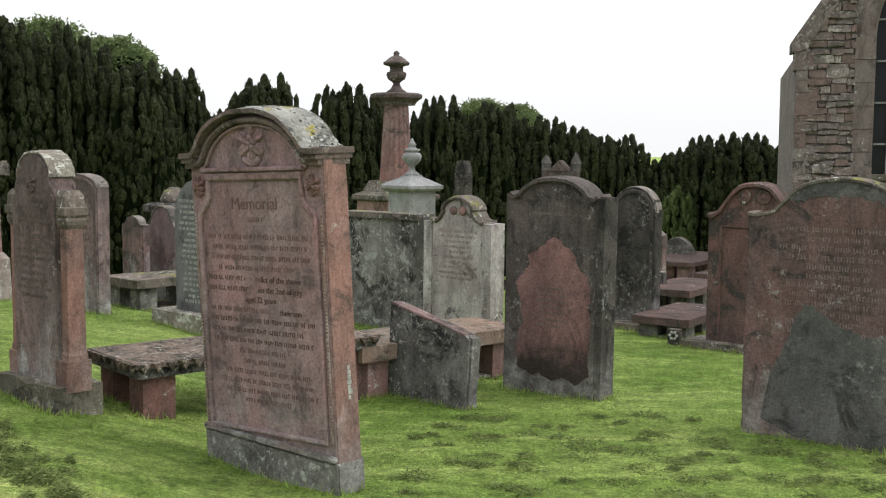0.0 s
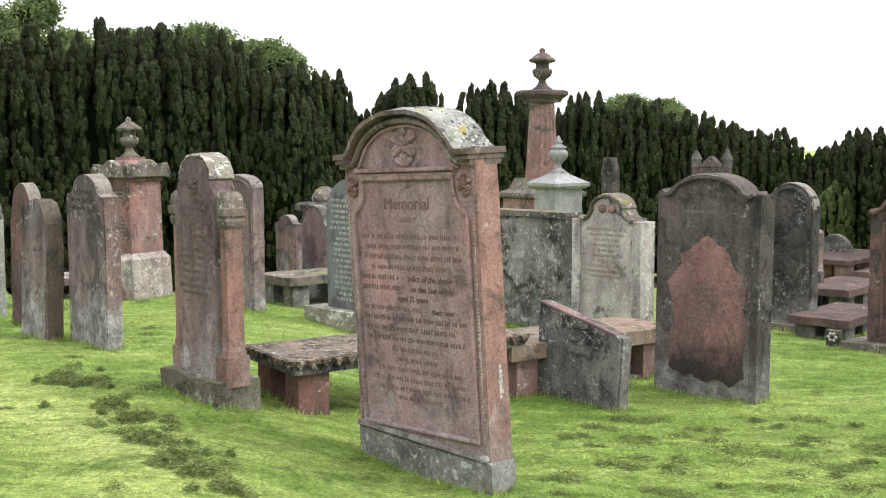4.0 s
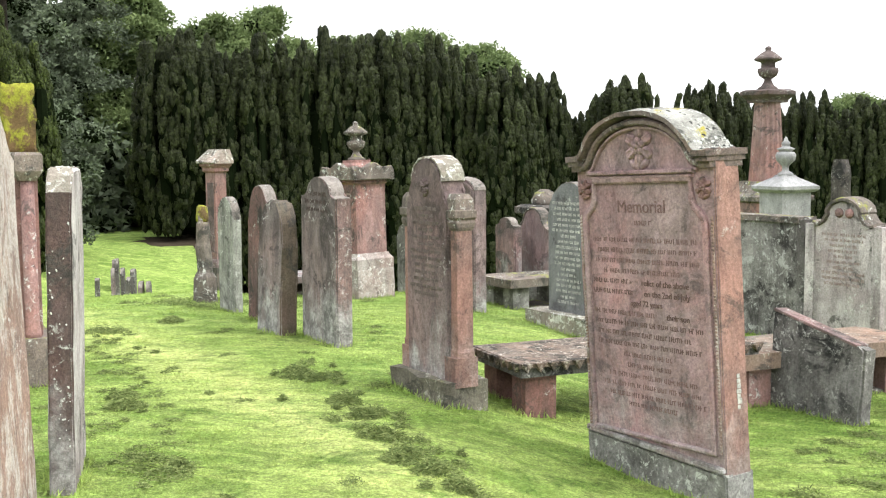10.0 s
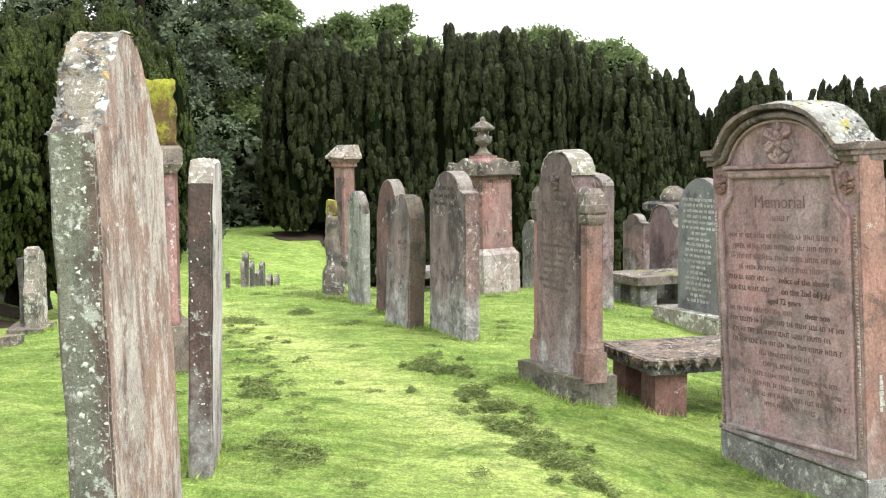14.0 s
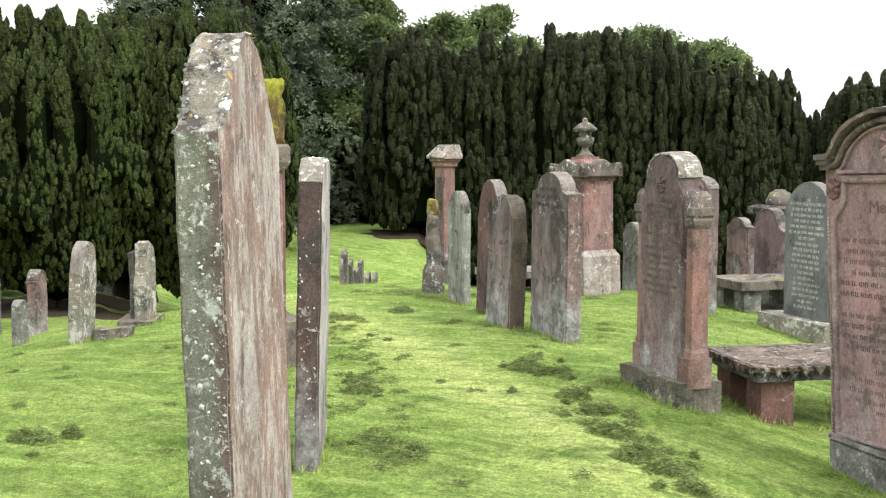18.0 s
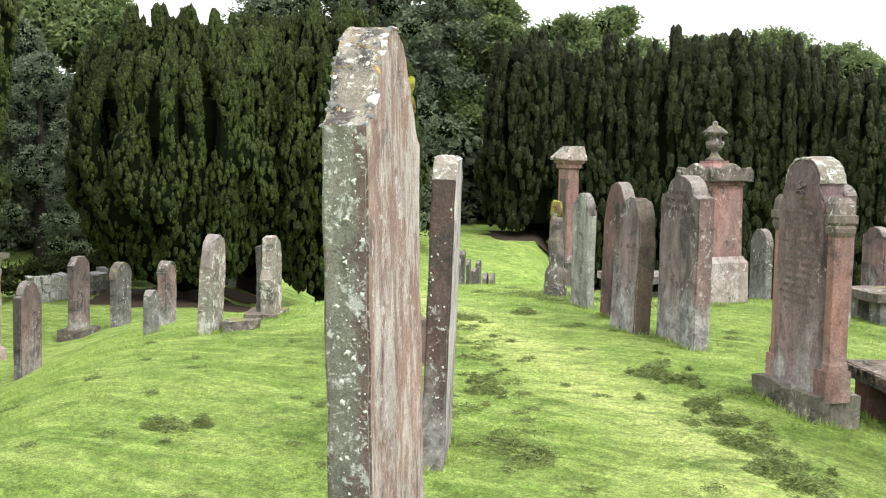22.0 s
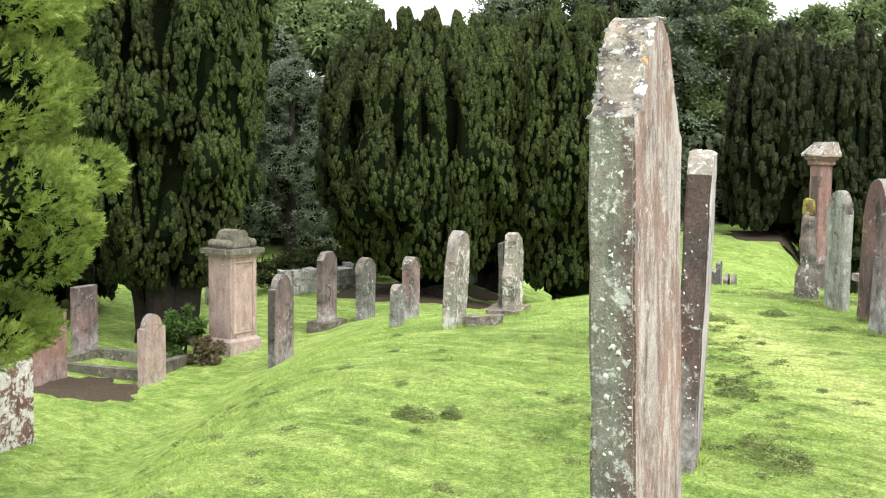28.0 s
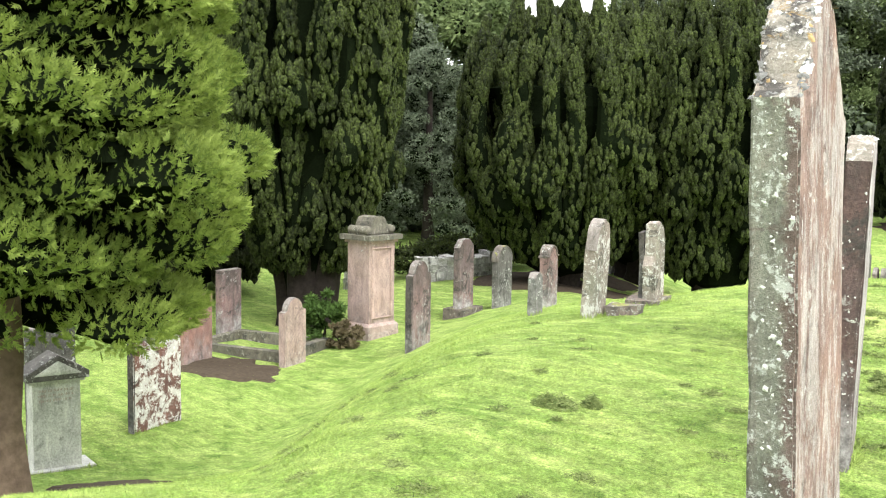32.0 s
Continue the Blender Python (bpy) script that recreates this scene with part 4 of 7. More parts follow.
def pilaster_stone():
    g = thing("headstone", standing(0.13, 9.80, -40, 0.4), "pale peeling headstone with side pilasters and carved scrolls", "headstone", "headstones")
    w, th = 0.60, 0.14
    a = w / 2
    line = [(a, 1.04), (a - 0.05, 1.03), (a - 0.10, 1.06), (a - 0.14, 1.12)] + [(0.17 * math.cos(radians(t)), 1.12 + 0.12 * math.sin(radians(t))) for t in range(10, 171, 16)] + [(-a + 0.14, 1.12), (-a + 0.10, 1.06), (-a + 0.05, 1.03), (-a, 1.04)]
    bm = prism([(-a, -0.2), (a, -0.2)] + line, 0, th, 0.012)
    worn(bm, 0.007, 3)
    part("slab", bm, WHITEW, g)
    part("coping", strip(line, 0.045, -0.03, th + 0.02), MOSSY, g)
    for s in (-1, 1):
        part("pilaster", box_bm(s * (a + 0.03) - 0.045, s * (a + 0.03) + 0.045, -0.02, th + 0.03, -0.2, 1.03, 0.01, 0.003, 2), WHITEW, g, "whitened pilaster")
        ro = part("scroll", lathe([(0.04, 0), (0.038, 0.012), (0.022, 0.014), (0.012, 0.02), (0.001, 0.02)], 14), RED, g, smooth=True)
        ro.matrix_local = pose(s * 0.05, 0, 1.13, 90, 0, 0)
    part("inscription", word_bars(random.Random(8), 0.46, 0.95, 10, 0.045, -0.002), INKPALE, g)


pilaster_stone()

g = thing("headstone", standing(-0.53, 10.45, -42, 0), "broad grey lichen-stained slab with a moulded coping", "headstone", "headstones")
bm = box_bm(-0.55, 0.42, 0, 0.16, -0.2, 1.03, 0.012, 0, 3)
rough_up(bm, 0.008, 5, 2)
part("slab", bm, stone_mat("mottled_grey_stone", (0.27, 0.265, 0.245), (0.14, 0.135, 0.125), stained=0.7, lichened=0.8, lichen=(0.42, 0.43, 0.40), streak=0.7, stain=(0.04, 0.038, 0.036), wash=0.3), g)
part("coping", box_bm(-0.57, 0.44, -0.03, 0.19, 1.03, 1.08, 0.012, 0.006, 4), MOSSY, g)
part("end_post", box_bm(0.42, 0.50, -0.02, 0.18, -0.2, 1.06, 0.01, 0.004, 2), GREY, g)

headstone(1.79, 10.65, -42, "round", 0.48, 1.33, 0.12, DARK, "tall dark round-topped headstone with white lichen spots", border=0.05, base=(0.75, 0.5, 0.06), seed=12)
g = thing("flower_ornament", pose(1.98, 9.62, ground_z(1.98, 9.62) + 0.0, 0, 0, -30), "small white flower ornament on a stone block", "ornament")
part("block", box_bm(-0.05, 0.05, 0.0, 0.08, -0.1, 0.13, 0.01), MOSSY, g)
bm = bmesh.new()
for i in range(6):
    t = math.pi * i / 3
    bmesh.ops.create_icosphere(bm, subdivisions=1, radius=1, matrix=Matrix.Translation((0.03 * math.cos(t), -0.008, 0.08 + 0.03 * math.sin(t))) @ Matrix.Diagonal((0.016, 0.008, 0.016, 1)))
part("petals", bm, PALE, g, "white petals", True)


def scroll_stone():
    g = thing("headstone", standing(2.55, 9.3, -38, 0), "dark red headstone with scrolled pediment and panel mouldings", "headstone", "headstones")
    w, th = 0.80, 0.13
    a = w / 2
    line = [(a, 1.13), (a - 0.04, 1.12), (a - 0.10, 1.16), (a - 0.16, 1.24), (a - 0.22, 1.32)] + [(0.17 * math.cos(radians(t)), 1.31 + 0.08 * math.sin(radians(t))) for t in range(25, 156, 14)] + [(-a + 0.22, 1.32), (-a + 0.16, 1.24), (-a + 0.10, 1.16), (-a + 0.04, 1.12), (-a, 1.13)]
    bm = prism([(-a, -0.2), (a, -0.2)] + line, 0, th, 0.012)
    worn(bm, 0.007, 5)
    part("slab", bm, DARKRED, g)
    part("coping", strip(line, 0.05, -0.035, th + 0.03), DARKRED, g)
    part("panel_frame", strip([(-0.28, 0.05), (-0.28, 1.04), (0.28, 1.04), (0.28, 0.05)], 0.025, -0.015, 0.005, closed=True), DARKRED, g)
    for s in (-1, 1):
        ro = part("scroll", lathe([(0.062, 0), (0.058, 0.014), (0.044, 0.017), (0.034, 0.008), (0.02, 0.018), (0.001, 0.018)], 16), DARKRED, g, smooth=True)
        ro.matrix_local = pose(s * 0.085, 0, 1.29, 90, 0, 0)
    part("inscription", word_bars(random.Random(9), 0.5, 0.97, 8, 0.05, -0.002), INKBROWN, g)
    part("plinth", box_bm(-0.55, 0.55, -0.14, 0.26, -0.2, 0.07, 0.02, 0.01, 3), MOSSY, g)


scroll_stone()


def wide_stone():
    g = thing("headstone", standing(2.16, 6.2, -36, 0.5), "wide red sandstone headstone with pale worn lettering and dark stains", "headstone", "headstones")
    w, th = 1.04, 0.13
    a = w / 2
    line = [(a, 1.27), (a - 0.06, 1.265), (a - 0.15, 1.29), (a - 0.22, 1.36)] + [(0.30 * math.cos(radians(t)), 1.33 + 0.15 * math.sin(radians(t))) for t in range(14, 167, 12)] + [(-a + 0.22, 1.36), (-a + 0.15, 1.29), (-a + 0.06, 1.265), (-a, 1.27)]
    bm = prism([(-a, -0.2), (a, -0.2)] + line, 0, th, 0.014)
    worn(bm, 0.007, 6)
    part("slab", bm, stone_mat("stained_red_sandstone", (0.19, 0.105, 0.095), (0.14, 0.098, 0.094), stain=(0.055, 0.05, 0.048), stained=0.55, lichened=0.45, lichen=(0.34, 0.32, 0.31), streak=0.55, film=0.5, wash=0.45), g)
    part("coping", strip(line, 0.03, -0.012, th + 0.012), MOSSY, g)
    part("inscription", word_bars(random.Random(10), 0.80, 1.20, 12, 0.052, -0.002), INKMAUVE, g)
    rng = random.Random(14)
    rim = []
    for k in range(61):
        x = -0.36 + 0.80 * k / 60
        lift = math.exp(-((x + 0.12) / 0.13) ** 2) * 0.12 - 0.30 * max(0, abs(x - 0.04) - 0.26) / 0.14
        rim.append((x, 0.64 + lift + 0.05 * noise.noise(Vector((x * 9, 3.0, 1.0))) + rng.uniform(-0.012, 0.012)))
    dusk = stone_mat("dark_grey_lichen_sheet", (0.100, 0.100, 0.098), (0.155, 0.152, 0.146), stain=(0.045, 0.045, 0.043), stained=0.5, lichened=0.45, lichen=(0.30, 0.30, 0.29), streak=0.3)
    part("lichen_patch", prism([(-0.40, 0.10), (-0.2, 0.02), (0.46, 0.02)] + rim[::-1], -0.0035, 0.01, 0.0), dusk, g, "sheet of dark grey lichen over the lower face")
    crest = []
    for k in range(41):
        t = radians(8 + 164 * k / 40)
        crest.append((0.30 * math.cos(t) * (0.80 + 0.10 * noise.noise(Vector((k * 0.4, 0, 7)))), 1.33 + 0.13 * math.sin(t) * (0.45 + 0.35 * noise.noise(Vector((k * 0.5, 4, 7))))))
    band = [(0.29 * math.cos(radians(t)), 1.33 + 0.142 * math.sin(radians(t))) for t in range(14, 167, 8)]
    part("moss_band", prism(band + crest[::-1], -0.0035, 0.01, 0.0), dusk, g, "grey lichen band under the arched top")


wide_stone()

# ---- behind the main stone, towards the yews ----
g = headstone(-3.45, 10.72, -42, "segment", 0.68, 1.30, 0.14, ROSE, "red headstone with a rounded pale coping and dark foot", seed=21, border=0.05, rows=7, z_text=0.78, ink=INKPALE)
headstone(-3.37, 12.3, -42, "wave", 0.40, 0.93, 0.10, REDGREY, "small weathered red headstone with a notched top", seed=22)
headstone(-3.09, 12.47, -42, "ogee", 0.70, 1.05, 0.10, ROSE, "pinkish weathered headstone with a rounded shouldered top", seed=23, capped=MOSSY)
headstone(-5.25, 14.2, -42, "round", 0.40, 0.92, 0.10, GREY, "small grey round-topped headstone before the yews", seed=24)
g = headstone(-2.20, 10.10, -42, "round", 0.62, 1.35, 0.10, SLATE, "grey slate headstone with rows of white lettering on lichened plinth", seed=25, rows=19, z_text=0.86, pitch=0.05, ink=PALE)
part("plinth", box_bm(-0.47, 0.47, -0.15, 0.26, -0.2, 0.17, 0.02, 0.008, 3), LICHEN, g, "lichen-speckled plinth block")
headstone(-3.705, 7.955, -42.6, "wave", 0.665, 1.265, 0.13, MAUVE, "weathered grey and red headstone with small shoulders", edge=PINKEDGE, seed=26, rows=3, z_text=0.9, lean=0.6)
headstone(-4.275, 8.23, -42, "pointed", 0.50, 1.08, 0.14, MAUVE, "leaning pointed headstone streaked grey at its foot", seed=27, lean=-1.5, tip=-3, edge=MOSSEDGE)
headstone(-4.74, 8.95, -42, "pointed", 0.46, 1.19, 0.11, DARKRED, "dark red pointed headstone leaning on its neighbour", seed=28, lean=4)
headstone(-5.445, 9.70, -42, "round", 0.42, 1.10, 0.085, PALEGREEN, "narrow pale grey-green headstone with a rounded top", seed=29)


def urn(parent, z, s, mat, label="carved stone urn with a domed lid"):
    prof = [(0.14, 0), (0.14, 0.03), (0.09, 0.06), (0.055, 0.12), (0.05, 0.15), (0.075, 0.17), (0.12, 0.20), (0.145, 0.26), (0.14, 0.30), (0.10, 0.31), (0.095, 0.36),
            (0.10, 0.385), (0.185, 0.41), (0.195, 0.44), (0.17, 0.455), (0.12, 0.50), (0.075, 0.53), (0.04, 0.545), (0.045, 0.57), (0.04, 0.59), (0.015, 0.61), (0.002, 0.615)]
    return part("urn", lathe([(r * s, z + h * s) for r, h in prof], 22), mat, parent, label, True)


STEPS = stone_mat("whitened_red_steps", (0.46, 0.43, 0.40), (0.25, 0.18, 0.16), stain=(0.10, 0.075, 0.065), stained=0.5, lichened=0.8, lichen=(0.62, 0.61, 0.58), streak=0.5)


def urn_monument():
    g = thing("monument", standing(-5.1, 12.28, -27, -1.5, 0, 0.07), "red sandstone pedestal monument with urn and whitened stepped base", "monument")
    part("base_block", box_bm(-0.28, 0.28, -0.28, 0.28, -0.2, 0.42, 0.015, 0.01, 4), STEPS, g, "white lichened lower base")
    part("base_step", lathe([(0.28, 0.42), (0.28, 0.53), (0.25, 0.57), (0.24, 0.60)], 4, 0, (0, 0), 0.008), STEPS, g)
    bm = lathe([(0.15, 0.0), (0.15, 0.025)], 20)
    dome = part("round_panel", bm, RED, g)
    dome.matrix_local = pose(0.02, -0.28, 0.12, 90, 0, 0)
    part("die", box_bm(-0.225, 0.225, -0.225, 0.225, 0.59, 1.40, 0.008, 0.002, 2), RED, g)
    part("neck", lathe([(0.23, 1.39), (0.25, 1.41), (0.24, 1.43), (0.25, 1.46)], 4, 0, (0, 0), 0.004), RED, g)
    for k in range(4):
        wave = [(-0.31, 1.44), (0.31, 1.44), (0.31, 1.54), (0.27, 1.60), (0.20, 1.58), (0.12, 1.57), (0.05, 1.62), (0, 1.64), (-0.05, 1.62), (-0.12, 1.57), (-0.20, 1.58), (-0.27, 1.60), (-0.31, 1.54)]
        p = part("pediment", prism(wave, -0.31, -0.22, 0.01, 1), MOSSY, g, "weathered grey scrolled pediment")
        p.matrix_local = pose(0, 0, 0, 0, 0, 90 * k)
    part("roof", lathe([(0.27, 1.48), (0.18, 1.55), (0.15, 1.575)], 4, 0, (0, 0), 0.006), MOSSY, g)
    part("urn_block", lathe([(0.15, 1.57), (0.14, 1.61), (0.115, 1.64), (0.115, 1.67)], 4, 0, (0, 0), 0.005), RED, g)
    urn(g, 1.665, 0.74, MOSSY)
    part("inscription", word_bars(random.Random(3), 0.36, 1.28, 14, 0.042, -0.2265), INKPALE, g)


urn_monument()


def cap_pillar():
    g = thing("monument", standing(-7.68, 13.57, -20, 0, 0, 0.08), "slim red sandstone pillar with a pale sloping cap", "monument")
    part("base", box_bm(-0.135, 0.135, -0.135, 0.135, -0.2, 0.42, 0.015, 0.006, 3), MOSSY, g)
    part("base_moulding", lathe([(0.13, 0.42), (0.13, 0.48), (0.10, 0.53)], 4, 0, (0, 0), 0.005), REDGREY, g)
    part("shaft", lathe([(0.095, 0.52), (0.095, 1.70)], 4, 0, (0, 0), 0.015), RED, g)
    part("recess", box_bm(-0.06, 0.06, -0.102, -0.09, 0.62, 1.55, 0.004), REDGREY, g)
    part("neck", lathe([(0.10, 1.68), (0.125, 1.70), (0.12, 1.74), (0.15, 1.77), (0.15, 1.80)], 4, 0, (0, 0), 0.004), RED, g)
    cap = prism([(-0.19, 1.80), (0.19, 1.80), (0.19, 1.84), (0.16, 1.99), (-0.16, 1.99), (-0.19, 1.84)], -0.18, 0.16, 0.01, 1)
    for v in cap.verts:
        if v.co.z > 1.9:
            v.co.y = 0.10 + 0.3 * (v.co.y - 0.10)
    part("cap", cap, LICHEN, g, "pale lichened cap stone with a sloping front")


cap_pillar()
g = thing("stone_post", standing(-6.24, 10.7, -30, -2), "broken mossy stone post on a grassy mound", "post")
bm = lathe([(0.115, -0.2), (0.112, 0.26), (0.078, 0.32), (0.074, 0.60), (0.064, 0.64), (0.064, 0.84), (0.054, 0.87), (0.054, 1.02)], 7)
bmesh.ops.subdivide_edges(bm, edges=bm.edges[:], cuts=1)
rough_up(bm, 0.02, 6, 7)
part("post", bm, MOSSY, g)
bm = lathe([(0.056, 0.86), (0.060, 0.90), (0.056, 1.02), (0.03, 1.035)], 8)
rough_up(bm, 0.012, 14, 2)
part("moss_cap", bm, MOSSTOP, g, "yellow-green moss cap", True)
headstone(-6.40, 10.80, -40, "gable", 0.16, 0.32, 0.12, DARK, "short dark broken stone beside the mossy post", seed=31)

# ---- tall column with urn, granite urn and gothic stones ----
def fluted_column():
    g = thing("monument", standing(-0.82, 20.0, -42), "tall fluted red sandstone column with urn on stepped pedestal", "monument")
    z0 = -ground_z(-0.82, 20.0)
    part("pedestal", box_bm(-0.48, 0.48, -0.48, 0.48, -0.3, z0 + 0.62, 0.012, 0.004, 2), RED, g)
    part("pedestal_cap", lathe([(0.50, z0 + 0.60), (0.55, z0 + 0.63), (0.55, z0 + 0.70), (0.42, z0 + 0.76), (0.38, z0 + 0.84), (0.34, z0 + 0.95)], 4, 0, (0, 0), 0.008), MOSSY, g, "mossy stepped cap of the pedestal")
    bm = bmesh.new()
    rings = []
    segs = 64
    for k in range(9):
        z = z0 + 0.94 + 1.33 * k / 8
        base = 0.295 - 0.085 * k / 8
        rings.append([bm.verts.new(((base - 0.018 * (i % 4 in (1, 2))) * math.cos(2 * math.pi * i / segs), (base - 0.018 * (i % 4 in (1, 2))) * math.sin(2 * math.pi * i / segs), z)) for i in range(segs)])
    for p, q in zip(rings, rings[1:]):
        for i in range(segs):
            bm.faces.new((p[i], p[(i + 1) % segs], q[(i + 1) % segs], q[i]))
    part("shaft", bm, RED, g, "tapering fluted red shaft")
    part("capital", lathe([(0.23, z0 + 2.26), (0.24, z0 + 2.30), (0.26, z0 + 2.33), (0.32, z0 + 2.39), (0.32, z0 + 2.45), (0.26, z0 + 2.48)], 4, 0, (0, 0), 0.006), REDGREY, g)
    urn(g, z0 + 2.47, 1.20, REDGREY)


fluted_column()


def granite_urn():
    g = thing("monument", standing(-0.46, 17.0, -50), "silver-grey granite urn on a square pedestal with pyramid cap", "monument")
    z0 = -ground_z(-0.46, 17.0)
    part("base", box_bm(-0.42, 0.42, -0.42, 0.42, -0.3, 0.2, 0.01), GRANITE, g)
    part("die", box_bm(-0.25, 0.25, -0.25, 0.25, 0.19, z0 + 0.90, 0.02), GRANITE, g)
    part("cap", lathe([(0.29, z0 + 0.88), (0.335, z0 + 0.92), (0.335, z0 + 0.965), (0.12, z0 + 1.09), (0.10, z0 + 1.12)], 4, 0, (0, 0), 0.004), GRANITE, g, "granite pyramid cap")
    prof = [(0.11, 0), (0.11, 0.03), (0.05, 0.07), (0.045, 0.13), (0.07, 0.16), (0.13, 0.22), (0.145, 0.29), (0.12, 0.335), (0.08, 0.345), (0.12, 0.37), (0.125, 0.385), (0.06, 0.41), (0.05, 0.44), (0.07, 0.46), (0.03, 0.50), (0.025, 0.53), (0.002, 0.555)]
    part("urn", lathe([(r, z0 + 1.11 + h) for r, h in prof], 22), GRANITE, g, "turned granite urn", True)


granite_urn()
g = thing("headstone", standing(0.28, 19.0, -42), "dark pointed gothic stone beyond the granite urn", "headstone", "headstones")
part("slab", prism([(-0.12, -0.2), (0.12, -0.2), (0.12, 2.1), (0.06, 2.3), (-0.08, 2.3), (-0.12, 2.1)], 0, 0.2, 0.01), DARK, g)


def gothic_stone():
    g = thing("headstone", standing(1.49, 14.6, -25), "gothic red headstone with a central gable between two pinnacles", "headstone", "headstones")
    z = 1.42 - ground_z(1.49, 14.6)
    part("slab", prism([(-0.24, -0.2), (0.24, -0.2), (0.24, z - 0.18), (-0.24, z - 0.18)], 0, 0.14, 0.01), REDGREY, g)
    part("gable", prism([(-0.15, z - 0.19), (0.15, z - 0.19), (0.0, z - 0.04)], -0.01, 0.15, 0.008, 1), REDGREY, g)
    for s, top in ((-1, 0.02), (1, 0.06)):
        part("pinnacle", lathe([(0.05, z - 0.20), (0.05, z - 0.10), (0.058, z - 0.09), (0.035, z - 0.02), (0.008, z + top)], 4, 0.6, (s * 0.2, 0.07), 0.003), GREY, g, "greyish pointed pinnacle")


gothic_stone()
headstone(2.60, 14.2, -40, "gable", 0.34, 0.95, 0.14, REDGREY, "small red headstone with a gabled top in shade", seed=33)
headstone(2.22, 12.3, -42, "wave", 0.42, 0.55, 0.09, DARK, "small dark headstone among the table tombs", seed=34)
headstone(3.45, 16.7, -38, "pointed", 0.6, 0.9, 0.12, GREY, "squat pointed grey headstone by the sapling", seed=35)
g = thing("monument", standing(-3.15, 13.35, -42), "square sandstone pedestal with moulded cornice and mossy domed top", "monument")
part("die", box_bm(-0.19, 0.19, -0.19, 0.19, -0.2, 1.02, 0.012), WHITEW, g)
part("cornice", lathe([(0.20, 1.0), (0.26, 1.05), (0.26, 1.12), (0.20, 1.15)], 4, 0, (0, 0), 0.006), DARK, g)
bm = lathe([(0.15, 1.13), (0.16, 1.2), (0.12, 1.29), (0.05, 1.33)], 14)
part("dome", bm, MOSSY, g, "mossy domed top", True)

# ---- the two slabs seen edge-on ----
def near_slab():
    g = thing("headstone", pose(-2.095, 2.406, 0.05, -2.19, 2.6, 117.8), "tall sandstone headstone with streaked face and green lichened edge", "headstone", "headstones")
    w, th = 0.858, 0.108
    a = w / 2
    left = [(-a, 1.468), (-a + 0.03, 1.487), (-a + 0.075, 1.505), (-a + 0.10, 1.53), (-a + 0.12, 1.575), (-a + 0.15, 1.62), (-a + 0.19, 1.665), (-a + 0.24, 1.70), (-a + 0.30, 1.73), (-a + 0.36, 1.748), (-a + 0.41, 1.754)]
    line = [(-x, z) for x, z in left] + left[::-1]
    bm = prism([(-a, -0.2), (a, -0.2)] + line, 0, th, 0.006)
    bmesh.ops.subdivide_edges(bm, edges=[e for e in bm.edges if e.calc_length() > 0.3], cuts=14)
    rough_up(bm, 0.005, 9, 1)
    rough_up(bm, 0.004, 31, 3)
    body = part("slab", bm, LICHENSIDE, g)
    body.data.materials.append(GREENGREY)
    body.data.materials.append(stone_mat("ochre_crusted_top", (0.33, 0.285, 0.22), (0.25, 0.235, 0.20), stain=(0.055, 0.052, 0.048), stained=0.6, lichened=0.65, lichen=(0.62, 0.61, 0.57), size=2.4, mossy=0.45, moss=(0.17, 0.115, 0.045)))
    for p in body.data.polygons:
        if p.normal.z > 0.15 and p.center.z > 1.42:
            p.material_index = 2
        elif p.normal.x < -0.6:
            p.material_index = 1
    rs = random.Random(2)
    OCHRE = plain_mat("ochre_lichen", (0.36, 0.26, 0.13), 0.95, 0.35, 25, 0.6)
    PALECRUST = plain_mat("pale_crust_lichen", (0.50, 0.51, 0.46), 0.95, 0.35, 40, 0.8)
    for i in range(110):
        zc = 0.2 + 1.27 * rs.random() ** 0.6
        crust(g, (-a - 0.001, rs.uniform(0.008, th - 0.030), zc), "x", 0.0018 + 0.006 * rs.random() ** 3, PALECRUST, rs)
    GREYCRUST = plain_mat("dark_grey_crust_lichen", (0.17, 0.17, 0.16), 0.95, 0.6, 60, 0.8)
    crust_over(g, body, 2, 120, (OCHRE, PALECRUST, GREYCRUST, GREYCRUST), rs, 0.004, 0.016)
    return g


def crust(parent, at, axis, r, mat, rs):
    """A small raised lichen rosette."""
    n = 9
    bm = bmesh.new()
    ring = []
    for i in range(n):
        t = 2 * math.pi * i / n
        q = r * rs.uniform(0.45, 1.4)
        p, s2 = q * math.cos(t), q * math.sin(t)
        ring.append(bm.verts.new((at[0], at[1] + p, at[2] + s2) if axis == "x" else (at[0] + p, at[1] + s2, at[2] - 0.004)))
    top = bm.verts.new((at[0] - 0.004, at[1], at[2]) if axis == "x" else (at[0], at[1], at[2] + 0.006))
    for i in range(n):
        bm.faces.new((ring[i], ring[(i + 1) % n], top))
    part("lichen", bm, mat, parent)


near_slab()


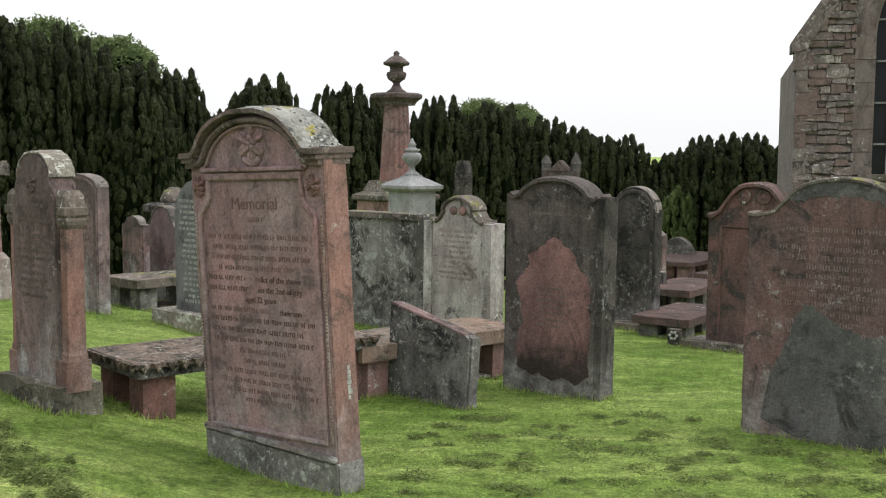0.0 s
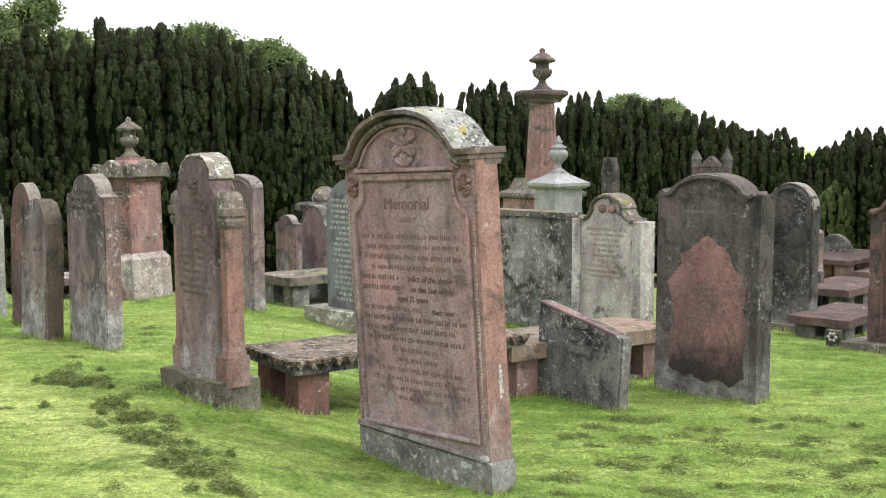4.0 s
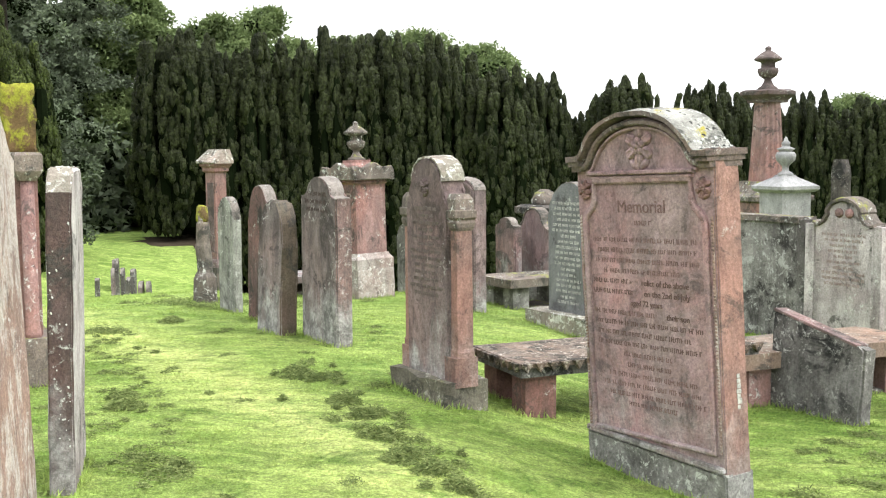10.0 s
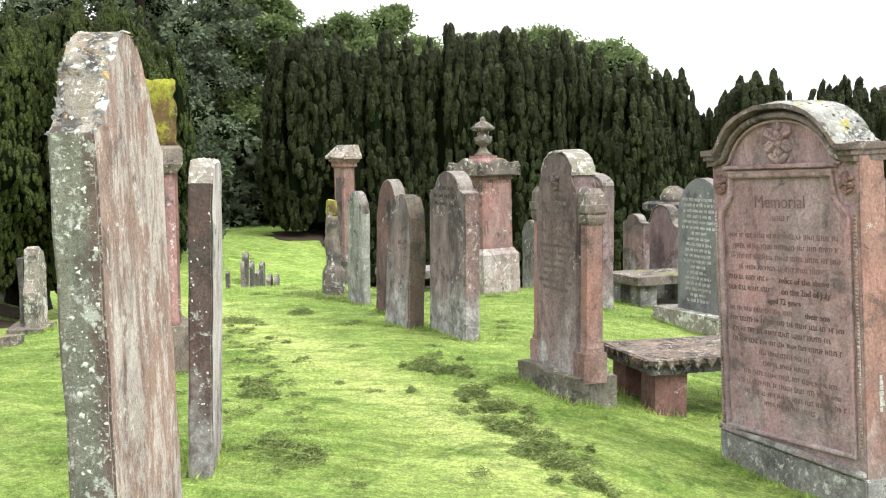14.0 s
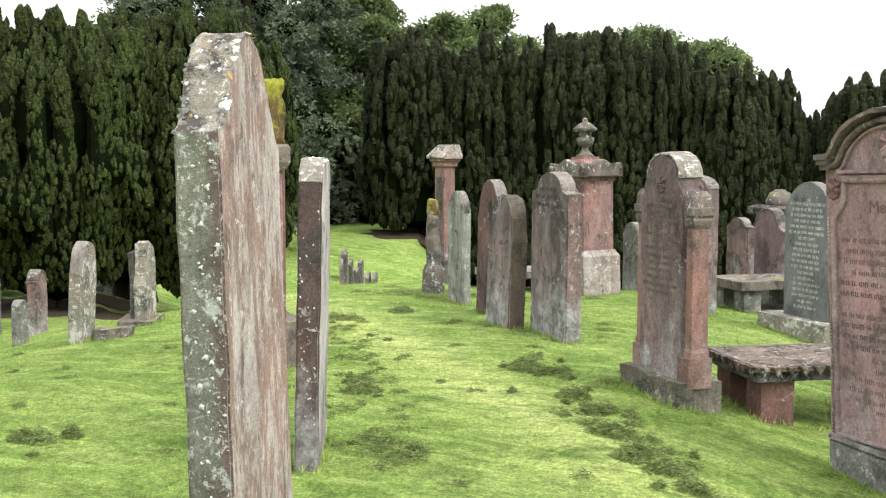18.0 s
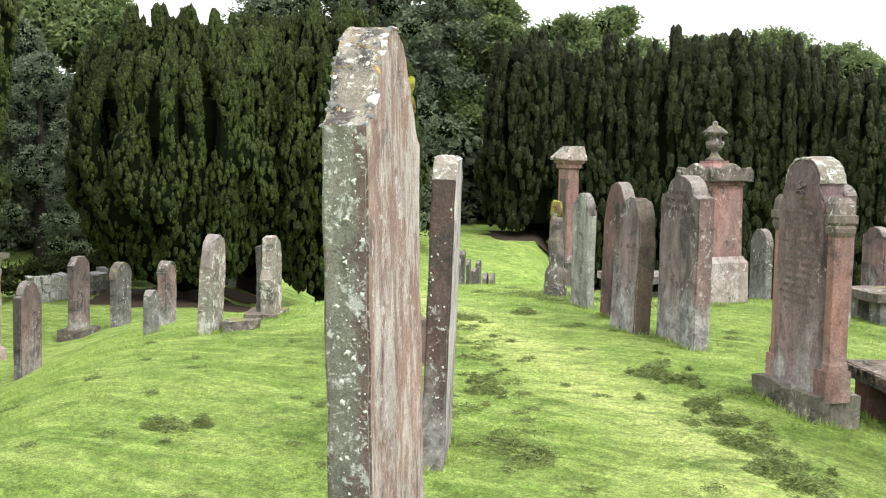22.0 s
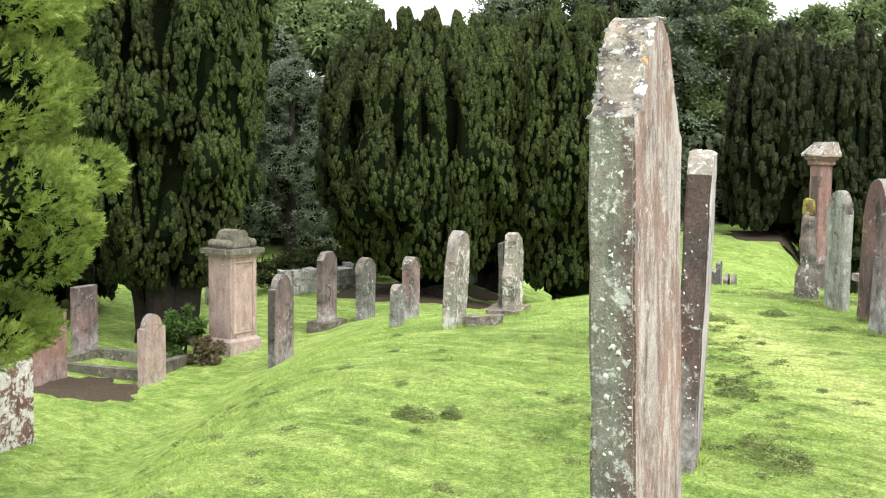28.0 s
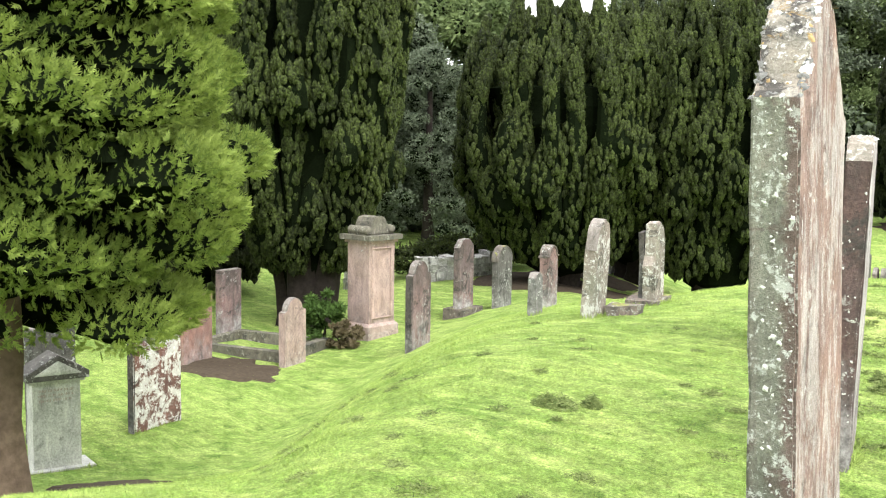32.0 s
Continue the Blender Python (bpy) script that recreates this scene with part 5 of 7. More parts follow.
def thin_slab():
    g = thing("headstone", standing(-3.272, 4.325, 121, 0.0, 1.3), "narrow headstone with dark brown edge and white lichened top", "headstone", "headstones")
    w, th = 0.60, 0.105
    a = w / 2
    left = [(-a, 1.29), (-a + 0.06, 1.36), (-a + 0.13, 1.395)]
    line = [(-x, z) for x, z in left] + left[::-1]
    bm = prism([(-a, -0.2), (a, -0.2)] + line, 0, th, 0.008)
    bmesh.ops.subdivide_edges(bm, edges=[e for e in bm.edges if e.calc_length() > 0.3], cuts=12)
    rough_up(bm, 0.006, 9, 5)
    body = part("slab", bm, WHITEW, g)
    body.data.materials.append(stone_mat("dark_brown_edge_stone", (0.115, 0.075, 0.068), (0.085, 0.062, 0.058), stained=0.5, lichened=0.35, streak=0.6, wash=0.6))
    body.data.materials.append(LICHEN)
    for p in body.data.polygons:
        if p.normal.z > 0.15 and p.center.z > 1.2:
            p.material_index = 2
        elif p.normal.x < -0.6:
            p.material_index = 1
    rs = random.Random(12)
    crust_mat = plain_mat("white_crust_lichen", (0.55, 0.55, 0.51), 0.95, 0.35, 40, 0.8)
    crust_over(g, body, 2, 40, (crust_mat,), rs, 0.004, 0.013)
    for i in range(30):
        crust(g, (-a - 0.001, rs.uniform(0.01, th - 0.012), rs.uniform(0.2, 1.28)), "x", rs.uniform(0.002, 0.006), crust_mat, rs)


thin_slab()


def moss_monument():
    g = thing("monument", standing(-5.17, 6.22, -42), "red sandstone column monument with cornice and thick yellow moss on top", "monument")
    part("body", box_bm(-0.36, 0.30, 0.03, 0.17, 0.3, 1.34, 0.01), RED, g)
    part("base", box_bm(-0.46, 0.42, -0.06, 0.26, -0.2, 0.32, 0.02, 0.01, 3), MOSSY, g)
    for s in (-1, 1):
        part("column", lathe([(0.055, 0.3), (0.055, 0.36), (0.046, 0.40), (0.043, 1.34)], 12, 0, (s * 0.33, 0.10)), RED, g, smooth=True)
        part("capital", lathe([(0.05, 1.32), (0.075, 1.36), (0.085, 1.38), (0.085, 1.48), (0.07, 1.5)], 4, 0, (s * 0.33, 0.10), 0.005), MOSSY, g)
    part("cornice", box_bm(-0.42, 0.26, 0.0, 0.20, 1.36, 1.50, 0.01, 0.004, 2), MOSSY, g)
    bm = bmesh.new()
    box(bm, -0.22, 0.14, 0.0, 0.20, 1.49, 1.93)
    bmesh.ops.subdivide_edges(bm, edges=bm.edges[:], cuts=7, use_grid_fill=True)
    rough_up(bm, 0.035, 12, 4)
    rough_up(bm, 0.015, 40, 2)
    part("moss_cushion", bm, MOSSTOP, g, "thick yellow-green moss cushion", True)


moss_monument()

# ---- the group on the falling ground ----
LG = "headstones below the bank"
headstone(-7.30, 6.72, 118, "pointed", 0.36, 0.83, 0.11, LICHEN, "pale leaning headstone with a pointed top", group=LG, seed=41, lean=3, tip=2)
g = thing("headstone", standing(-7.90, 8.11, 118, -1), "ruined headstone with white lichen and a broken side", "headstone", LG)
bm = prism([(-0.16, -0.2), (0.19, -0.2), (0.18, 0.61), (0.14, 0.75), (-0.02, 0.80), (-0.11, 0.785), (-0.11, 0.48), (-0.175, 0.39)], 0, 0.12, 0.014)
rough_up(bm, 0.02, 6, 3)
part("slab", bm, LICHEN, g)
part("dark_core", box_bm(-0.13, 0.13, 0.12, 0.17, -0.2, 0.70, 0.02, 0.015, 2), DARK, g, "dark flaked core")
part("footing", box_bm(-0.26, 0.26, -0.06, 0.26, -0.2, 0.06, 0.02, 0.02, 2), MOSSY, g)
g = thing("rubble_stone", standing(-7.22, 6.95, 30), "small mossy fallen stone beside a headstone", "rubble")
bm = box_bm(-0.14, 0.14, -0.09, 0.09, -0.1, 0.09, 0.03, 0.03, 2)
part("stone", bm, MOSSY, g)
headstone(-10.72, 9.29, 116, "arch", 0.34, 0.77, 0.11, REDGREY, "small red headstone with a pale mossy top", group=LG, seed=43, capped=MOSSY)
headstone(-8.75, 7.33, 114, "clipped", 0.18, 0.41, 0.09, GREY, "tiny grey marker stone", group=LG, seed=44)
headstone(-16.1, 13.02, 112, "round", 0.54, 1.10, 0.12, GREY, "grey headstone with a double rounded top", group=LG, seed=45, capped=MOSSY)
headstone(-16.3, 12.30, 112, "clipped", 0.51, 1.36, 0.13, REDGREY, "brown headstone with a clipped mossy top on a low base", group=LG, seed=46, base=(0.7, 0.42, 0.14))
headstone(-13.83, 9.55, 114, "arch", 0.55, 1.27, 0.12, REDGREY, "dark-faced headstone with pale lichened shoulders", group=LG, seed=47, edge=DARK)
headstone(-15.3, 8.27, 114, "arch", 0.55, 1.03, 0.11, PALEPINK, "pale pink headstone with a rounded top", group=LG, seed=48)
headstone(-15.9, 6.97, 118, "flat", 0.70, 1.02, 0.10, REDCLEAN, "plain orange-red slab under the cypress", group=LG, seed=49)
headstone(-12.7, 5.02, 116, "flat", 0.80, 1.05, 0.11, stone_mat("white_blotched_sandstone", (0.17, 0.085, 0.07), (0.13, 0.075, 0.065), stained=0.3, lichened=1.25, lichen=(0.68, 0.68, 0.65)), "red slab half covered by white lichen blotches", group=LG, seed=50, edge=DARK)
headstone(-12.80, 3.86, 110, "segment", 0.6, 1.3, 0.12, GREY, "grey round-topped slab behind a gabled stone", group=LG, seed=51)
headstone(-17.6, 8.35, 112, "flat", 0.5, 1.15, 0.14, REDGREY, "dark red slab standing against the yew trunk", group=LG, seed=52)


def gabled_stone():
    g = thing("headstone", standing(-11.6, 3.50, 88), "pale grey limestone headstone with a gabled cap", "headstone", LG)
    part("slab", box_bm(-0.235, 0.235, 0, 0.22, -0.2, 0.93, 0.012, 0.003, 2), PALE, g)
    part("cap", prism([(-0.31, 0.93), (0.31, 0.93), (0.31, 1.0), (0.0, 1.18), (-0.31, 1.0)], -0.07, 0.29, 0.01), GREY, g, "weathered gabled cap")
    part("pediment", prism([(-0.24, 0.985), (0.24, 0.985), (0.0, 1.125)], -0.082, -0.06, 0.006), PALE, g, "pale recessed gable face")
    part("cap_moulding", box_bm(-0.275, 0.275, -0.035, 0.255, 0.90, 0.933, 0.008), PALE, g)
    part("inscription", word_bars(random.Random(5), 0.4, 0.82, 3, 0.05, -0.001), INKPALE, g)
    part("plinth", box_bm(-0.36, 0.36, -0.09, 0.31, -0.2, 0.03, 0.01), PALE, g)


gabled_stone()


def pink_monument():
    g = thing("monument", standing(-16.33, 10.29, 102), "pale pink sandstone pedestal monument with scrolled top", "monument")
    part("base", box_bm(-0.36, 0.36, -0.30, 0.30, -0.2, 0.12, 0.012), PALEPINK, g)
    part("base_moulding", lathe([(0.30, 0.12), (0.30, 0.22), (0.26, 0.27)], 4, 0, (0, 0), 0.006), PALEPINK, g).scale = (1.18, 1, 1)
    part("die", box_bm(-0.30, 0.30, -0.25, 0.25, 0.26, 1.62, 0.01, 0.002, 2), PALEPINK, g)
    part("panel_frame", strip([(-0.22, 0.36), (-0.22, 1.52), (0.22, 1.52), (0.22, 0.36)], 0.05, -0.275, -0.245, closed=True), PALEPINK, g)
    part("side_fillet", strip([(-0.24, 0.30), (-0.24, 1.56)], 0.03, -0.265, -0.245), PALEPINK, g)
    part("cornice", box_bm(-0.40, 0.40, -0.35, 0.35, 1.66, 1.74, 0.012), PLINTH, g, "mossy projecting cornice")
    part("frieze", box_bm(-0.34, 0.34, -0.29, 0.29, 1.61, 1.67, 0.008), PALEPINK, g)
    part("scroll_top", prism([(-0.32, 1.74), (0.32, 1.74), (0.32, 1.79), (0.20, 1.83), (0.17, 1.96), (0.12, 2.03), (0.0, 2.05), (-0.12, 2.03), (-0.17, 1.96), (-0.20, 1.83), (-0.32, 1.79)], -0.2, 0.2, 0.02), PLINTH, g, "lichened scrolled top block")
    for s in (-1, 1):
        ro = part("scroll", lathe([(0.07, -0.22), (0.075, -0.2), (0.075, 0.2), (0.07, 0.22)], 14), PLINTH, g, smooth=True)
        ro.matrix_local = pose(s * 0.27, 0, 1.82, 90, 0, 0)


pink_monument()

# ---- far slabs down on the lower lawn ----
rng = random.Random(77)
far = None
for k, (az, r, h, w) in enumerate(((34.9, 35, 1.25, 0.4), (34.15, 40, 1.2, 0.6), (33.95, 40.5, 1.45, 0.6), (33.7, 37, 1.5, 0.6), (33.4, 36, 1.25, 0.6), (33.2, 37.5, 1.45, 0.6), (32.85, 36, 1.1, 0.6), (32.5, 36, 1.1, 0.6), (34.05, 42, 1.1, 0.5))):
    x, y = -r * math.sin(radians(az)), r * math.cos(radians(az))
    headstone(x, y, 119 + rng.uniform(-5, 5), rng.choice(("round", "segment", "clipped")), w, h, 0.13, rng.choice((GREY, MAUVE, DARK)), "distant grey headstone on the lower lawn", group="far headstones", seed=60 + k, lean=rng.uniform(-0.6, 0.6))


# ---- trees ----
def tri_mesh(name, verts, mat, parent=None, label=""):
    """A mesh of loose triangles from an array of corners."""
    n = len(verts)
    me = bpy.data.meshes.new(name)
    me.vertices.add(n)
    me.vertices.foreach_set("co", np.asarray(verts, dtype=np.float32).ravel())
    me.loops.add(n)
    me.loops.foreach_set("vertex_index", np.arange(n, dtype=np.int32))
    me.polygons.add(n // 3)
    me.polygons.foreach_set("loop_start", np.arange(0, n, 3, dtype=np.int32))
    me.update(calc_edges=True)
    me.validate()
    me.materials.append(mat)
    ob = new(name, me)
    if parent:
        ob.parent = parent
    if label:
        ob["label"] = label
    return ob


def leaves(rs, pos, direction, length, width):
    """Pointed leaf triangles at the given places, along the given directions."""
    n = len(pos)
    d = direction / (np.linalg.norm(direction, axis=1, keepdims=True) + 1e-9)
    side = np.cross(d, rs.normal(size=(n, 3)))
    side /= np.linalg.norm(side, axis=1, keepdims=True) + 1e-9
    ln = (length * rs.uniform(0.6, 1.3, n))[:, None]
    wd = (width * rs.uniform(0.6, 1.3, n))[:, None]
    return np.stack([pos + side * wd * 0.5, pos - side * wd * 0.5, pos + d * ln], 1).reshape(-1, 3)


def dark_lump(c, rx, rz, turn=0.0, segs=5):
    """A small closed dark form that fills a clump of foliage."""
    out, rings = [], []
    for k, h in ((0.0, -1.0), (0.95, -0.3), (0.75, 0.55), (0.0, 1.0)):
        rings.append([c + np.array((rx * k * math.cos(turn + 2 * math.pi * i / segs), rx * k * math.sin(turn + 2 * math.pi * i / segs), rz * h)) for i in range(segs)])
    for p, q in zip(rings, rings[1:]):
        for i in range(segs):
            j = (i + 1) % segs
            out += [p[i], p[j], q[j]] if q is rings[-1] else [p[i], q[j], q[i]] if p is rings[0] else [p[i], p[j], q[j], p[i], q[j], q[i]]
    return out


def shell(rs, radius_at, z0, z1, rows=12, segs=18):
    """A lumpy closed inner form of a crown, from its radius at each height."""
    out, rings = [], []
    for k in range(rows + 1):
        z = z0 + (z1 - z0) * k / rows
        r = radius_at(z) * (0.05 if k in (0, rows) else 1)
        rings.append([np.array((math.cos(2 * math.pi * i / segs), math.sin(2 * math.pi * i / segs), 0)) * r * rs.uniform(0.85, 1.08) + np.array((0, 0, z)) for i in range(segs)])
    for p, q in zip(rings, rings[1:]):
        for i in range(segs):
            j = (i + 1) % segs
            out += [p[i], p[j], q[j], p[i], q[j], q[i]]
    return out


def round_form(level):
    """Corners and faces of a small round form of 20 or 80 triangles."""
    bm = bmesh.new()
    bmesh.ops.create_icosphere(bm, subdivisions=level, radius=1.0)
    v = np.array([q.co[:] for q in bm.verts])
    f = np.array([[q.index for q in p.verts] for p in bm.faces])
    bm.free()
    return v, f


def needle_lumps(rs, centre, normal, lr, n, leaf, up, slim=0.30, level=1):
    """Ragged rounded tufts of foliage, each with short needles standing out of it."""
    m = len(centre)
    form, face = round_form(level)
    q = form[None] * rs.uniform(0.72, 1.18, (m, len(form), 1)) * (lr[:, None, None] * np.array((0.9, 0.9, 1.9)))
    q += (centre - normal * (0.25 * lr)[:, None])[:, None] + rs.normal(size=q.shape) * (0.06 * lr)[:, None, None]
    tufts = q[:, face].reshape(-1, 3)
    c, o = np.repeat(centre, n, 0), np.repeat(normal, n, 0)
    r = np.repeat(lr, n)[:, None]
    u = rs.normal(size=(m * n, 3)) * 0.8 + o * 0.8 + np.array((0, 0, 0.35))
    u /= np.linalg.norm(u, axis=1, keepdims=True)
    pos = c - o * 0.25 * r + u * r * np.array((1, 1, 1.45)) * rs.uniform(0.80, 1.0, (m * n, 1))
    d = np.array((0, 0, up)) + u * 0.9 + rs.normal(size=u.shape) * 0.35
    d /= np.linalg.norm(d, axis=1, keepdims=True)
    side = np.cross(d, u * 0.8 + o * 0.35 + rs.normal(size=u.shape) * 0.2)
    side /= np.linalg.norm(side, axis=1, keepdims=True) + 1e-9
    ln = (leaf * rs.uniform(0.6, 1.3, m * n))[:, None]
    wd = ln * slim
    return np.concatenate([tufts, np.stack([pos + side * wd * 0.5, pos - side * wd * 0.5, pos + d * ln], 1).reshape(-1, 3)])


class Spire:
    """One steep plume of a yew, bowed outwards, blunt below and pointed above."""

    def __init__(self, a, r_foot, r_mid, r_top, z0, z1, fat, blunt):
        self.o = np.array((math.cos(a), math.sin(a), 0))
        self.rs, self.z0, self.z1, self.fat, self.blunt = (r_foot, r_mid, r_top), z0, z1, fat, blunt

    def axis(self, s):
        f, m, t = self.rs
        q = 2 * m - 0.5 * (f + t)
        return (1 - s) ** 2 * f + 2 * s * (1 - s) * q + s * s * t

    def radius(self, s):
        return self.fat * np.sqrt(np.clip(1 - s ** self.blunt, 0, 1)) * (0.45 + 0.55 * np.sin(np.clip(s * 5, 0, 1) * math.pi / 2))

    def at(self, s, ph, k=1.0):
        s, ph = np.asarray(s, float), np.asarray(ph, float)
        r = self.radius(s) * k
        p = self.o[None] * self.axis(s)[:, None]
        p = p + np.stack([np.cos(ph) * r, np.sin(ph) * r, self.z0 + (self.z1 - self.z0) * s], 1)
        return p

    def holds(self, p, k):
        s = (p[:, 2] - self.z0) / (self.z1 - self.z0)
        ok = (s > 0.02) & (s < 0.97)
        sc = np.clip(s, 0, 1)
        d = p[:, :2] - self.o[None, :2] * self.axis(sc)[:, None]
        return ok & (np.hypot(d[:, 0], d[:, 1]) < self.radius(sc) * k)


def yew_crown(seed, height, radius, fat, lump, n_each, leaf, low=0.05, waist=0.7, dense=1.0, level=1):
    """An upright yew: steep plumes packed side by side, over near-black cores that paint the shade of the clefts."""
    rs = np.random.RandomState(seed)
    spires = []
    h0 = height * low
    for ring, (share, reach, tops) in enumerate(((1.0, 1.0, (0.80, 0.93)), (0.62, 0.62, (0.90, 0.99)), (0.3, 0.25, (0.94, 1.0)))):
        rr = max(0.0, radius * reach - fat * 0.8)
        count = max(2, int(2 * math.pi * rr / (fat * 1.85)))
        for i in range(count):
            a = 2 * math.pi * (i + rs.uniform(-0.25, 0.25)) / count + ring
            f = fat * rs.uniform(0.75, 1.3)
            z0 = h0 + height * (0.02 * rs.rand() + (rs.rand() < 0.4) * rs.uniform(0.05, 0.25)) if ring == 0 else height * (0.30 + 0.12 * ring)
            z1 = height * rs.uniform(*tops)
            push = rs.uniform(0.86, 1.07)
            spires.append(Spire(a, rr * (waist if ring == 0 else 0.9), rr * push, rr * 0.86, z0, z1, f, 1.35 + 0.7 * rs.rand()))
    for i in range(int(5 * radius / fat)):
        a = rs.uniform(0, 2 * math.pi)
        f = fat * rs.uniform(0.9, 1.5)
        z0 = h0 + height * 0.34 * rs.rand()
        k = waist + (1 - waist) * min(1, (z0 / height - low) * 5)
        rr = max(0.0, radius * k - f * 0.75)
        spires.append(Spire(a, rr * 0.95, rr * 1.06, rr, z0, z0 + f * rs.uniform(2.2, 3.4), f, 2.6))
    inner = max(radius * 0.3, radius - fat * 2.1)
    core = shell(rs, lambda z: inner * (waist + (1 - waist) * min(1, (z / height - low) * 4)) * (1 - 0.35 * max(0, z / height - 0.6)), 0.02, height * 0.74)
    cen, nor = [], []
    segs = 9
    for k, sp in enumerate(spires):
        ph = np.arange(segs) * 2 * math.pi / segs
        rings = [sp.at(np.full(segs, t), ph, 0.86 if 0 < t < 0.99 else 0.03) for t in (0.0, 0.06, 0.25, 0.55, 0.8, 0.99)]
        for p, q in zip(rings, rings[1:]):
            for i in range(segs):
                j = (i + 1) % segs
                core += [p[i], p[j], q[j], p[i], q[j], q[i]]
        n = int(dense * 2 * math.pi * sp.fat * 0.8 * (sp.z1 - sp.z0) / (lump * lump * 3.6))
        s, ph = rs.rand(n), rs.uniform(0, 2 * math.pi, n)
        p = sp.at(s, ph, 0.97)
        keep = np.ones(n, bool)
        for j, other in enumerate(spires):
            if j != k:
                keep &= ~other.holds(p, 0.97)
        p, s, ph = p[keep], s[keep], ph[keep]
        cen.append(p)
        nor.append(np.stack([np.cos(ph), np.sin(ph), 0.15 + 1.2 * np.clip(s - 0.75, 0, 1) - 0.6 * np.clip(0.12 - s, 0, 1) * 5], 1))
    cen, nor = np.concatenate(cen), np.concatenate(nor)
    nor /= np.linalg.norm(nor, axis=1, keepdims=True)
    swell = np.zeros(len(cen))
    for k in range(7):
        way = rs.normal(size=3) * np.array((1, 1, 0.6)) * (0.9 / fat) * (1 + 0.45 * k)
        swell += np.sin(cen @ way + rs.uniform(0, 6.3)) / (1 + 0.3 * k)
    cen = cen + nor * (0.16 * fat * swell)[:, None]
    return needle_lumps(rs, cen, nor, lump * rs.uniform(0.7, 1.3, len(cen)), n_each, leaf, 0.8, 0.30, level), np.array(core)


def trunk_bm(seed, height, r, stems=4, spread=0.5, lift=0.0):
    rs = random.Random(seed)
    bm = bmesh.new()
    for k in range(stems):
        a = 2 * math.pi * k / stems + rs.uniform(-0.3, 0.3)
        rings = []
        for i in range(8):
            s = i / 7
            c = Vector((math.cos(a), math.sin(a), 0)) * (r * 0.6 + spread * s ** 1.3) * (stems > 1)
            c += Vector((rs.uniform(-0.03, 0.03), rs.uniform(-0.03, 0.03), -0.3 + (height + 0.3) * s))
            q = r * (1.0 if stems == 1 else 0.6) * (1.25 - 0.75 * s) * (1.3 if i == 0 else 1)
            rings.append([bm.verts.new(c + Vector((math.cos(2 * math.pi * j / 9), math.sin(2 * math.pi * j / 9), 0)) * q * (1 + 0.15 * math.sin(j * 2.3 + k))) for j in range(9)])
        for p, q in zip(rings, rings[1:]):
            for j in range(9):
                bm.faces.new((p[j], p[(j + 1) % 9], q[(j + 1) % 9], q[j]))
    return bm


def place(az, r):
    return -r * math.sin(radians(az)), r * math.cos(radians(az))


def make_tree(name, az, r, crown, mat, label, category, group, trunk_h, trunk_r, stems=4, spread=0.5, turn=0.0, sunk=0.0):
    x, y = place(az, r)
    g = thing(name, pose(x, y, ground_z(x, y) - sunk, 0, 0, turn), label, category, group)
    part("trunk", trunk_bm(int(az * 7 + 1000), trunk_h, trunk_r, stems, spread), BARK, g, smooth=True)
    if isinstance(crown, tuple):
        # closed core forms whose black colour stands in for shade among the leaves
        tri_mesh("inner_shade", crown[1], SHADEFILL, g, "near-black crown filler coloured as the shade between twigs")["kind"] = "stuff"
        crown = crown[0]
    tri_mesh("crown", crown, mat, g)
    return g


UP = "upright yew trees"
YL = "dark upright yew with steep plumes of dense foliage"
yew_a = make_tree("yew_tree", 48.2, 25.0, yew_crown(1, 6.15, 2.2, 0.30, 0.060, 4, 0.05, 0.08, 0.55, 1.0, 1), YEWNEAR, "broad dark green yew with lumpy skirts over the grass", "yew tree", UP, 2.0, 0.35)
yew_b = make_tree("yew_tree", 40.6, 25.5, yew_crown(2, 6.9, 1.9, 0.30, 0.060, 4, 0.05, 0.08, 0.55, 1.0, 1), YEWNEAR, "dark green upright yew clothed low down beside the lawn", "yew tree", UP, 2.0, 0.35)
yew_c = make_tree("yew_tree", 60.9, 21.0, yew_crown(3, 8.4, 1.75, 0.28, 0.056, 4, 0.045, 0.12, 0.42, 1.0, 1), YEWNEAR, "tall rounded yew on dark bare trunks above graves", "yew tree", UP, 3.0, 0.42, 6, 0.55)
copy_thing(yew_b, pose(*place(44.4, 29.0), -2.0, 0, 0, 130))

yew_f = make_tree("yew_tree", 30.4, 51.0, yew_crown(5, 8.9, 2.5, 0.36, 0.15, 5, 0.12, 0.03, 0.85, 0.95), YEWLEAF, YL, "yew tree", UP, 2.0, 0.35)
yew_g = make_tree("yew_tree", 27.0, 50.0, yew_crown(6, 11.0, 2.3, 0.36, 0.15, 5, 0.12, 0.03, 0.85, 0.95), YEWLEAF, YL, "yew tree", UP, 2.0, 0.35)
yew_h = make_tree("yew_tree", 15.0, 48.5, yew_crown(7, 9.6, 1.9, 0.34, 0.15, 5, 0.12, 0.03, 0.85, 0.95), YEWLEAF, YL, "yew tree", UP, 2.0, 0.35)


def yew_at(src, az, r, scale, turn, widen=1.0):
    x, y = place(az, r)
    src_scale = src.scale.copy()
    src.scale = (scale * widen, scale * widen, scale)
    c = copy_thing(src, pose(x, y, ground_z(x, y), 0, 0, turn))
    src.scale = src_scale
    return c


def yew_to(src, height, az, r, top, turn, widen=1.0):
    """A copy of a yew whose tip stands at the given height."""
    x, y = place(az, r)
    k = (top - ground_z(x, y)) / height
    return yew_at(src, az, r, k, turn, widen * 0.8 / k)


